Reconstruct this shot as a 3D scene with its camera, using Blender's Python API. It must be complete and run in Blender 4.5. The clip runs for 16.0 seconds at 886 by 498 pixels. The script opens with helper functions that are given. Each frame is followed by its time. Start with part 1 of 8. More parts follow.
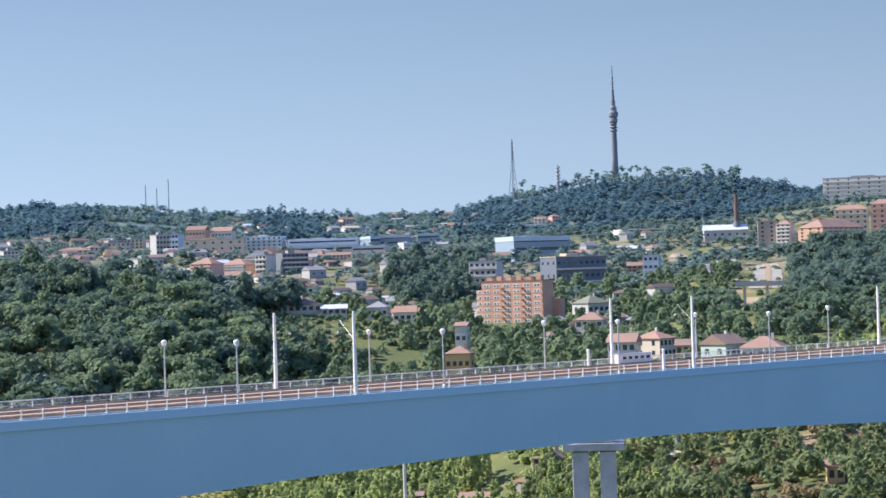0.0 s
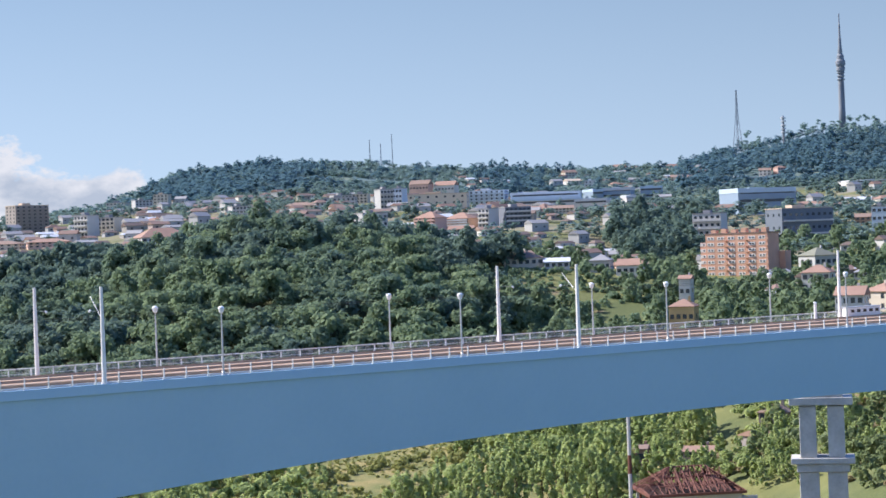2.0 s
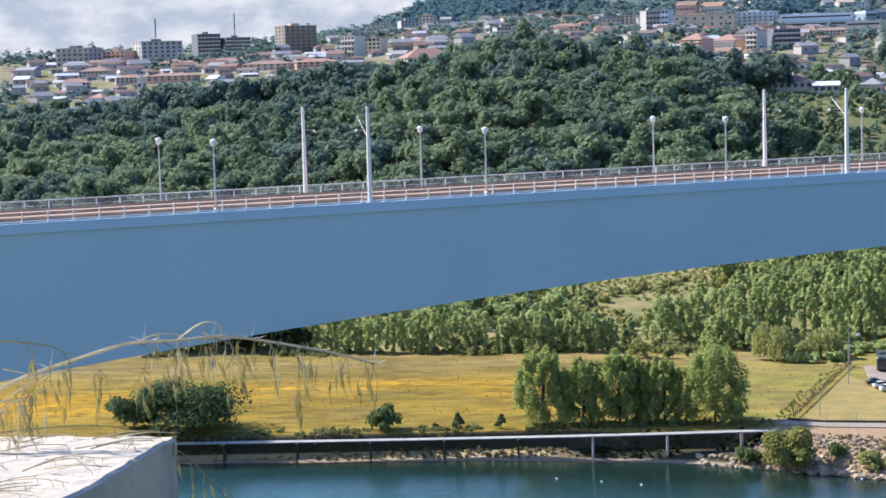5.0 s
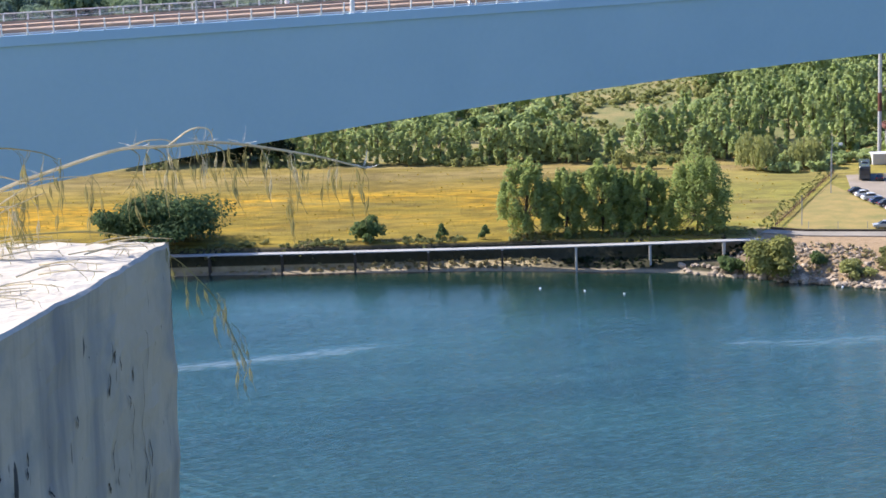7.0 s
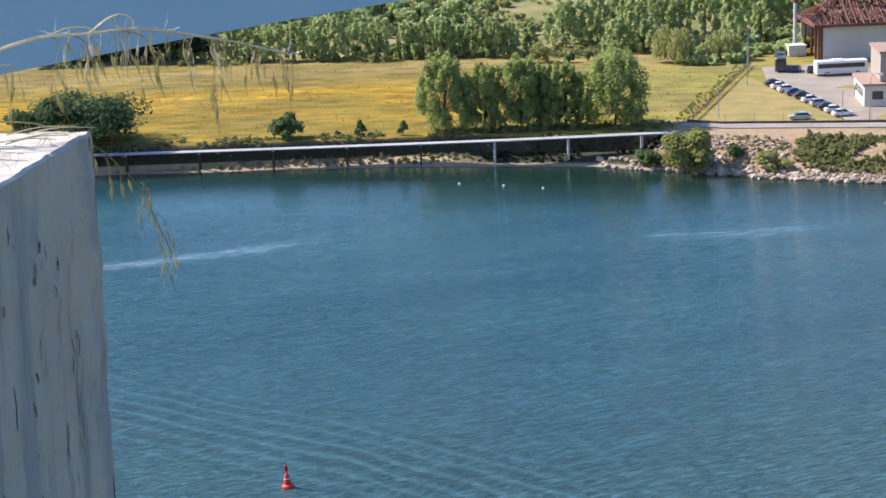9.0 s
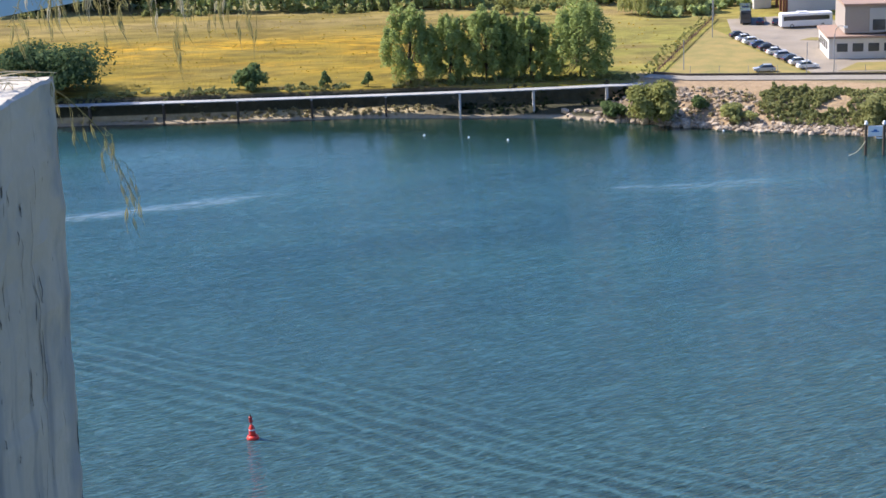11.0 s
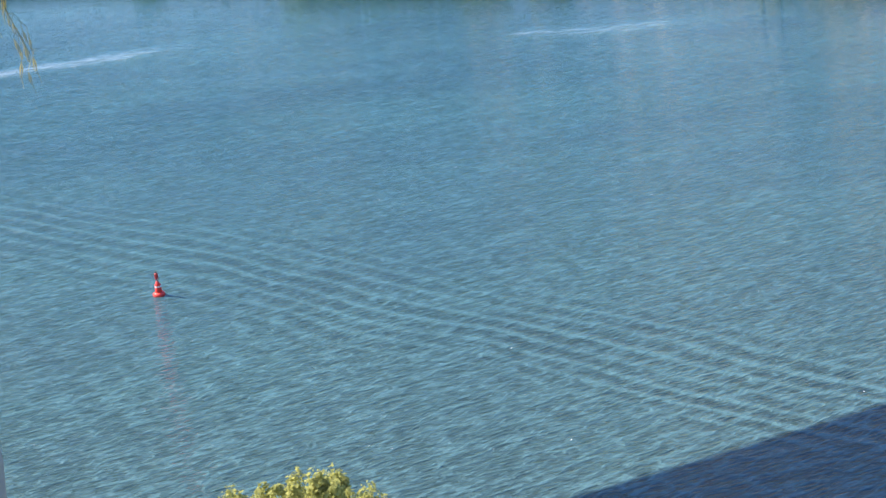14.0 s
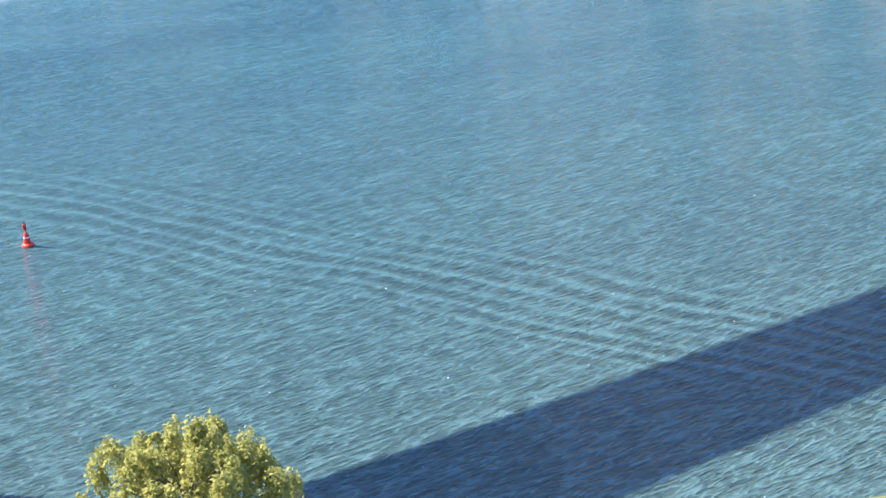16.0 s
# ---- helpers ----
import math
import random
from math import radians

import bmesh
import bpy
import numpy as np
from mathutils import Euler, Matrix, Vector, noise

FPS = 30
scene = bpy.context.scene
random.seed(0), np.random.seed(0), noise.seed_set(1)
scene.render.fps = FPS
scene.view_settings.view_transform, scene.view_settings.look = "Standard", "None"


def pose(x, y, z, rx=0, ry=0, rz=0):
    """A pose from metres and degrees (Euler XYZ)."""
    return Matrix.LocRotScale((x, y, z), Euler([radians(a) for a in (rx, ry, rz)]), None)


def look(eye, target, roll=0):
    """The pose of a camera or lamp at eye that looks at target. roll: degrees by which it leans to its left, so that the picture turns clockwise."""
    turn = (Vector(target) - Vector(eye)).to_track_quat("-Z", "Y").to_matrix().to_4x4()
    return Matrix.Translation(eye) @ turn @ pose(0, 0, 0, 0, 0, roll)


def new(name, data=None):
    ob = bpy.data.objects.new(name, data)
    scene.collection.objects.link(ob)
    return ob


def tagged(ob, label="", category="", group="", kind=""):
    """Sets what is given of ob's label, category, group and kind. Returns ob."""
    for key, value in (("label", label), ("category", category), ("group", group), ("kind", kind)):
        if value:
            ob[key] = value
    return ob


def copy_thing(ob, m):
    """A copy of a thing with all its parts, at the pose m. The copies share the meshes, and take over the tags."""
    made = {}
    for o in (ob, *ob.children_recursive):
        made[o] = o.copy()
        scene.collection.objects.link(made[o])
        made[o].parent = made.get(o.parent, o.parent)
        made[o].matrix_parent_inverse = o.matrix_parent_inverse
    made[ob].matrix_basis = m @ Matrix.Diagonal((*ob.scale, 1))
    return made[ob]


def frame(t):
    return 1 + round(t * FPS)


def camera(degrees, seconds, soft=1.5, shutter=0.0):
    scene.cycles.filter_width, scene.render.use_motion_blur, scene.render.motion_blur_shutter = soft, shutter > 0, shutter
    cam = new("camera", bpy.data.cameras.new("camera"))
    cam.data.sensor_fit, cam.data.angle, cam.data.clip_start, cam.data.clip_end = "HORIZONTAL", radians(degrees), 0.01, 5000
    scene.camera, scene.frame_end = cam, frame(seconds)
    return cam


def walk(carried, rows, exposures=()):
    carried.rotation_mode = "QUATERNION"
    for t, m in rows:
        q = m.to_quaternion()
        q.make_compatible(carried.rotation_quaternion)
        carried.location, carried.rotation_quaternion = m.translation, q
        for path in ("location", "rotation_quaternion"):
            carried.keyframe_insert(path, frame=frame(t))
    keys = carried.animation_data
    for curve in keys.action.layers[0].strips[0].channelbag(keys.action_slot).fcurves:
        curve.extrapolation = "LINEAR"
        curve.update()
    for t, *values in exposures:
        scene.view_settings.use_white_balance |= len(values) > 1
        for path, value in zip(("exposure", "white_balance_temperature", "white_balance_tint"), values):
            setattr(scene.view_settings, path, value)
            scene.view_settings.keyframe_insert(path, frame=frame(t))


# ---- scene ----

# ---------------------------------------------------------------- camera
cam = camera(26.15, 16.0, soft=1.6)
walk(cam, [
(0.0, pose(0.013, 0.0, 76.011, 90.919, 1.865, -12.082)),
    (0.5, pose(0.013, 0.0, 76.011, 90.728, 2.117, -10.417)),
    (1.0, pose(0.013, 0.0, 76.011, 90.344, 2.176, -8.739)),
    (1.5, pose(0.013, 0.0, 76.011, 90.024, 2.120, -6.842)),
    (2.0, pose(0.013, 0.0, 76.011, 89.747, 2.140, -5.399)),
    (2.5, pose(0.013, 0.0, 76.011, 89.054, 1.963, -3.509)),
    (3.0, pose(0.013, 0.0, 76.011, 88.367, 1.846, -1.908)),
    (3.5, pose(0.013, 0.0, 76.011, 87.342, 1.813, -0.084)),
    (4.0, pose(0.013, 0.0, 76.011, 86.440, 1.794, 0.812)),
    (4.2, pose(0.013, 0.0, 76.011, 86.090, 1.814, 1.213)),
    (6.3, pose(0.013, 0.0, 76.011, 81.157, 1.607, 3.244)),
    (6.5, pose(0.011, 0.0, 76.008, 80.391, 1.691, 2.870)),
    (7.0, pose(-0.000, 0.0, 76.000, 78.998, 2.003, 1.975)),
    (7.5, pose(-0.008, 0.0, 75.997, 77.995, 2.227, 1.122)),
    (8.0, pose(-0.007, 0.0, 75.992, 77.018, 2.363, 0.520)),
    (8.5, pose(-0.014, 0.0, 75.987, 76.343, 2.394, 0.161)),
    (9.0, pose(-0.012, 0.0, 75.984, 75.783, 2.155, -0.546)),
    (9.2, pose(-0.012, 0.0, 75.983, 75.605, 2.012, -0.786)),
    (11.3, pose(-0.011, 0.0, 75.975, 74.246, 1.860, -1.593)),
    (11.5, pose(-0.011, 0.0, 75.975, 74.231, 1.904, -1.615)),
    (12.0, pose(-0.011, 0.0, 75.972, 73.527, 1.986, -1.966)),
    (12.5, pose(-0.011, 0.0, 75.970, 72.484, 2.022, -2.640)),
    (13.0, pose(-0.011, 0.0, 75.969, 71.329, 2.109, -3.423)),
    (13.5, pose(-0.011, 0.0, 75.969, 70.471, 2.074, -4.028)),
    (14.0, pose(-0.011, 0.0, 75.969, 69.671, 2.453, -4.802)),
    (14.5, pose(-0.011, 0.0, 75.968, 69.143, 3.192, -5.939)),
    (15.0, pose(-0.011, 0.0, 75.968, 68.932, 2.825, -6.516)),
    (15.5, pose(-0.011, 0.0, 75.967, 68.586, 2.299, -7.172)),
    (16.0, pose(-0.011, 0.0, 75.967, 67.714, 2.561, -8.961)),
], exposures=[(0.0, 0.72, 5650, 16), (4.2, 0.75, 5650, 16), (7.0, 0.85, 5700, 16), (12.3, 0.85, 5700, 16), (13.0, 1.07, 5720, 17), (13.4, 1.16, 5750, 17), (14.2, 1.56, 6000, 17), (16.0, 1.73, 6040, 17)])

# ---------------------------------------------------------------- sky and sun
SUN_AZ, SUN_EL = radians(-68.0), radians(41.0)
world = bpy.data.worlds.new("sky")
scene.world = world
world.use_nodes = True
wt = world.node_tree
wt.nodes.clear()
sky = wt.nodes.new("ShaderNodeTexSky")
sky.sky_type = "NISHITA"
sky.sun_disc = False
sky.sun_elevation = SUN_EL
sky.sun_rotation = SUN_AZ
sky.air_density, sky.dust_density, sky.ozone_density = 1.0, 0.3, 5.0
clear = wt.nodes.new("ShaderNodeBackground")
clear.inputs["Strength"].default_value = 0.130
# summer haze that evens out the sky towards the horizon
haze = wt.nodes.new("ShaderNodeMix")
haze.data_type = "RGBA"
deep = wt.nodes.new("ShaderNodeMix")
deep.data_type, deep.blend_type = "RGBA", "MULTIPLY"
deep.inputs["Factor"].default_value = 1.0
deep.inputs["B"].default_value = (0.60, 0.93, 1.26, 1)
wt.links.new(sky.outputs[0], deep.inputs["A"])
wt.links.new(deep.outputs["Result"], haze.inputs["A"])
wt.links.new(haze.outputs["Result"], clear.inputs["Color"])
# a bank of cumulus low over the horizon
tc = wt.nodes.new("ShaderNodeTexCoord")
mp = wt.nodes.new("ShaderNodeMapping")
mp.inputs["Scale"].default_value = (1.0, 1.0, 1.9)
wt.links.new(tc.outputs["Generated"], mp.inputs["Vector"])
puff = wt.nodes.new("ShaderNodeTexNoise")
puff.inputs["Scale"].default_value = 21.0
puff.inputs["Detail"].default_value = 9.0
puff.inputs["Roughness"].default_value = 0.61
wt.links.new(mp.outputs[0], puff.inputs["Vector"])
sep = wt.nodes.new("ShaderNodeSeparateXYZ")
wt.links.new(tc.outputs["Generated"], sep.inputs[0])


def wmath(op, a, b):
    n = wt.nodes.new("ShaderNodeMath")
    n.operation = op
    for i, v in enumerate((a, b)):
        if isinstance(v, (int, float)):
            n.inputs[i].default_value = v
        else:
            wt.links.new(v, n.inputs[i])
    return n.outputs[0]


def wramp(v, lo, hi, a, b):
    n = wt.nodes.new("ShaderNodeMapRange")
    for k, x in (("From Min", lo), ("From Max", hi), ("To Min", a), ("To Max", b)):
        n.inputs[k].default_value = x
    wt.links.new(v, n.inputs["Value"])
    return n.outputs[0]


wt.links.new(wramp(sep.outputs["Z"], 0.16, 0.60, 0.98, 0.0), haze.inputs["Factor"])
veil = wt.nodes.new("ShaderNodeMix")
veil.data_type = "RGBA"
veil.inputs["A"].default_value, veil.inputs["B"].default_value = (2.50, 3.02, 3.28, 1), (1.38, 1.90, 2.36, 1)
wt.links.new(wramp(sep.outputs["Z"], 0.02, 0.17, 0.0, 1.0), veil.inputs["Factor"])
bright = wt.nodes.new("ShaderNodeMix")           # brighter on the sun's side
bright.data_type, bright.blend_type = "RGBA", "MULTIPLY"
bright.inputs["Factor"].default_value = 1.0
wt.links.new(veil.outputs["Result"], bright.inputs["A"])
wt.links.new(wramp(sep.outputs["X"], 0.48, -0.40, 0.90, 1.25), bright.inputs["B"])
wt.links.new(bright.outputs["Result"], haze.inputs["B"])
lift = wramp(sep.outputs["X"], -0.20, 0.02, 0.20, -0.42)
low = wramp(sep.outputs["Z"], 0.02, 0.13, 0.10, -0.16)
dens = wmath("ADD", wmath("ADD", puff.outputs["Fac"], lift), low)
along = wramp(wmath("ABSOLUTE", wmath("ADD", sep.outputs["X"], 0.112), 0.0), 0.020, 0.042, 0.30, 0.0)
upright = wramp(sep.outputs["Z"], 0.026, 0.043, 1.0, 0.0)
dens = wmath("ADD", dens, wmath("MULTIPLY", along, upright))
fac = wramp(dens, 0.49, 0.56, 0.0, 1.0)
# the same puffs seen a little lower: what lies higher is lit, what lies under it is grey
mp2 = wt.nodes.new("ShaderNodeMapping")
mp2.inputs["Location"].default_value = (0.010, 0.0, 0.022)
wt.links.new(mp.outputs[0], mp2.inputs["Vector"])
puff2 = wt.nodes.new("ShaderNodeTexNoise")
puff2.inputs["Scale"].default_value, puff2.inputs["Detail"].default_value, puff2.inputs["Roughness"].default_value = 21.0, 4.0, 0.5
wt.links.new(mp2.outputs[0], puff2.inputs["Vector"])
cloud = wt.nodes.new("ShaderNodeBackground")
shade = wt.nodes.new("ShaderNodeMix")
shade.data_type = "RGBA"
shade.inputs["A"].default_value = (0.62, 0.655, 0.68, 1)
shade.inputs["B"].default_value = (1.04, 0.99, 0.90, 1)
wt.links.new(wramp(wmath("SUBTRACT", puff.outputs["Fac"], puff2.outputs["Fac"]), -0.10, 0.13, 0.0, 1.0), shade.inputs["Factor"])
wt.links.new(shade.outputs["Result"], cloud.inputs["Color"])
cloud.inputs["Strength"].default_value = 0.50
mixw = wt.nodes.new("ShaderNodeMixShader")
wt.links.new(wmath("MULTIPLY", fac, 0.93), mixw.inputs[0])
wt.links.new(clear.outputs[0], mixw.inputs[1])
wt.links.new(cloud.outputs[0], mixw.inputs[2])
wout = wt.nodes.new("ShaderNodeOutputWorld")
wt.links.new(mixw.outputs[0], wout.inputs[0])

sun_data = bpy.data.lights.new("sun", "SUN")
sun_data.energy, sun_data.angle, sun_data.color = 5.3, radians(0.53), (1.0, 0.88, 0.70)
sun = new("sun", sun_data)
sun_way = Vector((math.sin(SUN_AZ) * math.cos(SUN_EL), math.cos(SUN_AZ) * math.cos(SUN_EL), math.sin(SUN_EL)))
sun.matrix_world = look(sun_way * 300, (0, 0, 0))

# ---------------------------------------------------------------- materials
def material(name, a, b, big=4.0, fine=0.3, rough=0.85, bump=0.25, metal=0.0, rand=0.0, spec=0.3, through_light=0.0, relief=0.05):
    """Two-scale noise between the colours a and b, with fine relief. rand: brightness by object."""
    m = bpy.data.materials.new(name)
    m.use_nodes = True
    t = m.node_tree
    bs = t.nodes["Principled BSDF"]
    geo = t.nodes.new("ShaderNodeNewGeometry")
    n1, n2 = t.nodes.new("ShaderNodeTexNoise"), t.nodes.new("ShaderNodeTexNoise")
    for n, s in ((n1, big), (n2, fine)):
        n.inputs["Scale"].default_value = 1.0 / s
        n.inputs["Detail"].default_value = 4.0
        t.links.new(geo.outputs["Position"], n.inputs["Vector"])
    mixf = t.nodes.new("ShaderNodeMath")
    mixf.operation = "MULTIPLY_ADD"
    mixf.inputs[1].default_value = 0.55
    t.links.new(n2.outputs["Fac"], mixf.inputs[0])
    half = t.nodes.new("ShaderNodeMath")
    half.operation = "MULTIPLY_ADD"
    half.inputs[1].default_value = 1.3
    half.inputs[2].default_value = -0.42
    t.links.new(n1.outputs["Fac"], half.inputs[0])
    t.links.new(half.outputs[0], mixf.inputs[2])
    mx = t.nodes.new("ShaderNodeMix")
    mx.data_type = "RGBA"
    mx.inputs["A"].default_value, mx.inputs["B"].default_value = (*a, 1), (*b, 1)
    t.links.new(mixf.outputs[0], mx.inputs["Factor"])
    col = mx.outputs["Result"]
    if rand:
        info = t.nodes.new("ShaderNodeObjectInfo")
        r = t.nodes.new("ShaderNodeMapRange")
        r.inputs["To Min"].default_value, r.inputs["To Max"].default_value = 1 - rand, 1 + rand
        t.links.new(info.outputs["Random"], r.inputs["Value"])
        hs = t.nodes.new("ShaderNodeHueSaturation")
        t.links.new(r.outputs[0], hs.inputs["Value"])
        t.links.new(col, hs.inputs["Color"])
        col = hs.outputs[0]
    t.links.new(col, bs.inputs["Base Color"])
    bs.inputs["Roughness"].default_value = rough
    bs.inputs["Metallic"].default_value = metal
    bs.inputs["Specular IOR Level"].default_value = spec
    if bump:
        bp = t.nodes.new("ShaderNodeBump")
        bp.inputs["Strength"].default_value = bump
        bp.inputs["Distance"].default_value = relief
        t.links.new(n2.outputs["Fac"], bp.inputs["Height"])
        t.links.new(bp.outputs[0], bs.inputs["Normal"])
    if through_light:
        tr = t.nodes.new("ShaderNodeBsdfTranslucent")
        t.links.new(col, tr.inputs["Color"])
        ms = t.nodes.new("ShaderNodeMixShader")
        ms.inputs[0].default_value = through_light
        t.links.new(bs.outputs[0], ms.inputs[1])
        t.links.new(tr.outputs[0], ms.inputs[2])
        t.links.new(ms.outputs[0], t.nodes["Material Output"].inputs["Surface"])
    return m


def leaf_material(name, a, b, big=7.0, fine=1.0):
    return material(name, a, b, big, fine, rough=0.75, bump=0, spec=0.05, through_light=0.45)


M = {}
# grey concrete whose base colour holds the skylight blue of its shaded side
M["concrete"] = material("shade_blue_concrete", (0.375, 0.54, 0.665), (0.435, 0.60, 0.715), 9, 0.5, 0.8, 0.1)
M["pier"] = material("pier_concrete", (0.46, 0.46, 0.45), (0.60, 0.59, 0.57), 4, 0.4, 0.85, 0.2)
M["white"] = material("white_paint", (0.74, 0.74, 0.72), (0.82, 0.82, 0.80), 3, 0.2, 0.5, 0.05)
M["ballast"] = material("ballast", (0.38, 0.25, 0.165), (0.55, 0.39, 0.275), 5, 0.25, 0.95, 0.6)
M["rail_steel"] = material("rail_steel", (0.26, 0.21, 0.17), (0.40, 0.35, 0.30), 2, 0.1, 0.5, 0.1, 0.7)
M["steel"] = material("galvanised_steel", (0.48, 0.50, 0.52), (0.60, 0.61, 0.62), 2, 0.1, 0.45, 0.05, 0.6)
M["parapet"] = material("parapet_concrete", (0.50, 0.49, 0.46), (0.66, 0.64, 0.59), 0.35, 0.035, 0.9, 0.5, relief=0.006)
M["wood_dark"] = material("dark_wood", (0.05, 0.04, 0.03), (0.11, 0.09, 0.07), 1, 0.1, 0.8, 0.2)
M["tower"] = material("tower_concrete", (0.17, 0.19, 0.215), (0.25, 0.27, 0.30), 20, 3, 0.85, 0.1)
M["leaf_dark"] = leaf_material("forest_leaves", (0.11, 0.175, 0.125), (0.245, 0.315, 0.20), 16, 2.2)
M["leaf_olive"] = leaf_material("olive_leaves", (0.155, 0.215, 0.10), (0.31, 0.355, 0.175), 14, 2.2)
M["leaf_deep"] = leaf_material("deep_green_leaves", (0.10, 0.165, 0.14), (0.20, 0.265, 0.205), 14, 2.2)
# aerial haze is put into these distant leaf colours as blue
M["leaf_far"] = leaf_material("haze_blue_woods", (0.18, 0.275, 0.27), (0.26, 0.355, 0.32), 60, 6)
M["leaf_pine"] = leaf_material("haze_blue_pines", (0.115, 0.21, 0.255), (0.165, 0.265, 0.30), 60, 6)
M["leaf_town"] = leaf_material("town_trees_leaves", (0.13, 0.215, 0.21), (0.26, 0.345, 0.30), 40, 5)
M["leaf_light"] = leaf_material("poplar_leaves", (0.275, 0.36, 0.14), (0.54, 0.59, 0.25), 9, 0.9)
M["leaf_bush"] = leaf_material("bush_leaves", (0.085, 0.14, 0.055), (0.21, 0.265, 0.10), 5, 0.5)
M["leaf_yellow"] = leaf_material("sunny_leaves", (0.20, 0.23, 0.075), (0.50, 0.48, 0.15), 1.6, 0.3)
M["leaf_willow"] = leaf_material("willow_leaves", (0.24, 0.26, 0.08), (0.44, 0.44, 0.17), 6, 0.6)
M["leaf_laurel"] = leaf_material("laurel_leaves", (0.05, 0.09, 0.04), (0.13, 0.18, 0.08), 5, 0.5)
M["leaf_wood"] = leaf_material("mixed_wood_leaves", (0.13, 0.195, 0.115), (0.30, 0.375, 0.22), 14, 2.2)
M["leaf_poplar"] = leaf_material("tall_poplar_leaves", (0.175, 0.24, 0.08), (0.45, 0.505, 0.165), 6, 0.8)
M["tuft"] = leaf_material("meadow_tufts", (0.26, 0.24, 0.04), (0.50, 0.40, 0.07), 9, 1.2)
M["bark"] = material("bark", (0.07, 0.055, 0.04), (0.16, 0.13, 0.10), 1, 0.08, 0.9, 0.6)


def water_material():
    m = bpy.data.materials.new("river_water")
    m.use_nodes = True
    t = m.node_tree
    bs = t.nodes["Principled BSDF"]
    geo = t.nodes.new("ShaderNodeNewGeometry")

    def noise_at(sx, sy, turn, detail, scale=1.0):
        mp = t.nodes.new("ShaderNodeMapping")
        mp.vector_type = "TEXTURE"                  # turned first, then stretched along the crests
        mp.inputs["Rotation"].default_value = (0, 0, radians(turn))
        mp.inputs["Scale"].default_value = (sx, sy, 1)
        t.links.new(geo.outputs["Position"], mp.inputs["Vector"])
        n = t.nodes.new("ShaderNodeTexNoise")
        n.inputs["Scale"].default_value = scale
        n.inputs["Detail"].default_value = detail
        t.links.new(mp.outputs[0], n.inputs["Vector"])
        return n.outputs["Fac"]

    def calc(op, a, b):
        n = t.nodes.new("ShaderNodeMath")
        n.operation = op
        for i, v in enumerate((a, b)):
            if isinstance(v, (int, float)):
                n.inputs[i].default_value = v
            else:
                t.links.new(v, n.inputs[i])
        return n.outputs[0]

    wind = noise_at(5.0, 1.05, 24, 2)
    chop = noise_at(2.0, 0.44, 17, 2)

    def ridged(v):
        return calc("SUBTRACT", 1.0, calc("ABSOLUTE", calc("SUBTRACT", calc("MULTIPLY", v, 2.0), 1.0), 0))

    peaks = ridged(noise_at(2.8, 0.62, 28, 3))
    ridge = ridged(noise_at(4.4, 0.90, 25, 1.5))
    ridge = calc("MAXIMUM", ridge, calc("MULTIPLY", ridged(noise_at(2.9, 0.62, 17, 1.0)), 0.96))
    fine = noise_at(0.85, 0.20, 20, 2)
    gust = noise_at(60, 22, 10, 4)
    # calm slicks lie in long bands; the wake of a boat crosses the river in parallel crests
    sp = t.nodes.new("ShaderNodeSeparateXYZ")
    t.links.new(geo.outputs["Position"], sp.inputs[0])
    across = calc("ADD", calc("MULTIPLY", sp.outputs["X"], 0.62), calc("MULTIPLY", sp.outputs["Y"], 0.785))
    bend = calc("MULTIPLY", calc("SUBTRACT", noise_at(38, 38, 0, 2), 0.5), 12.0)
    crest = calc("SINE", calc("MULTIPLY", calc("ADD", across, bend), 2 * math.pi / 2.9), 0)
    crest = calc("SUBTRACT", calc("MULTIPLY", calc("POWER", calc("MULTIPLY", calc("ADD", crest, 1.0), 0.5), 2.5), 1.9), 0.55)

    def bump_band(v, mid, half):
        return calc("MAXIMUM", calc("SUBTRACT", 1.0, calc("POWER", calc("ABSOLUTE", calc("DIVIDE", calc("SUBTRACT", v, mid), half), 0), 2.0)), 0.0)

    fade = t.nodes.new("ShaderNodeMapRange")
    for k, v in (("From Min", 30.0), ("From Max", 75.0), ("To Min", 1.0), ("To Max", 0.35)):
        fade.inputs[k].default_value = v
    t.links.new(sp.outputs["X"], fade.inputs["Value"])
    swell = calc("MULTIPLY", calc("MULTIPLY", crest, bump_band(calc("ADD", across, bend), 152.6, 13.0)), calc("MULTIPLY", calc("POWER", noise_at(26, 6, -36, 3), 1.5), 1.5))
    wake = calc("MULTIPLY", swell, fade.outputs[0])

    def between(v, lo, hi, soft):
        n = []
        for x0, x1 in ((lo - soft, lo), (hi + soft, hi)):
            q = t.nodes.new("ShaderNodeMapRange")
            q.inputs["From Min"].default_value, q.inputs["From Max"].default_value = x0, x1
            t.links.new(v, q.inputs["Value"])
            n.append(q.outputs[0])
        return calc("MULTIPLY", *n)

    # two long ruffled streaks in the middle of the river, and a short one
    wave_off = calc("MULTIPLY", calc("SUBTRACT", noise_at(24, 24, 0, 2), 0.5), 7.0)
    off = calc("ADD", sp.outputs["Y"], wave_off)
    west = calc("MULTIPLY", bump_band(calc("SUBTRACT", off, calc("MULTIPLY", sp.outputs["X"], 0.36)), 315.8, 4.2), between(sp.outputs["X"], -75, -26, 14))
    east = calc("MULTIPLY", bump_band(off, 303.0, 4.5), between(sp.outputs["X"], 36, 58, 12))
    short = calc("MULTIPLY", bump_band(off, 285.0, 4.0), between(sp.outputs["X"], -12, 6, 10))
    slick = calc("MULTIPLY", calc("MAXIMUM", west, calc("MAXIMUM", calc("MULTIPLY", east, 0.8), calc("MULTIPLY", short, 0.55))), calc("MULTIPLY", noise_at(9, 2.2, 12, 5), 0.55))
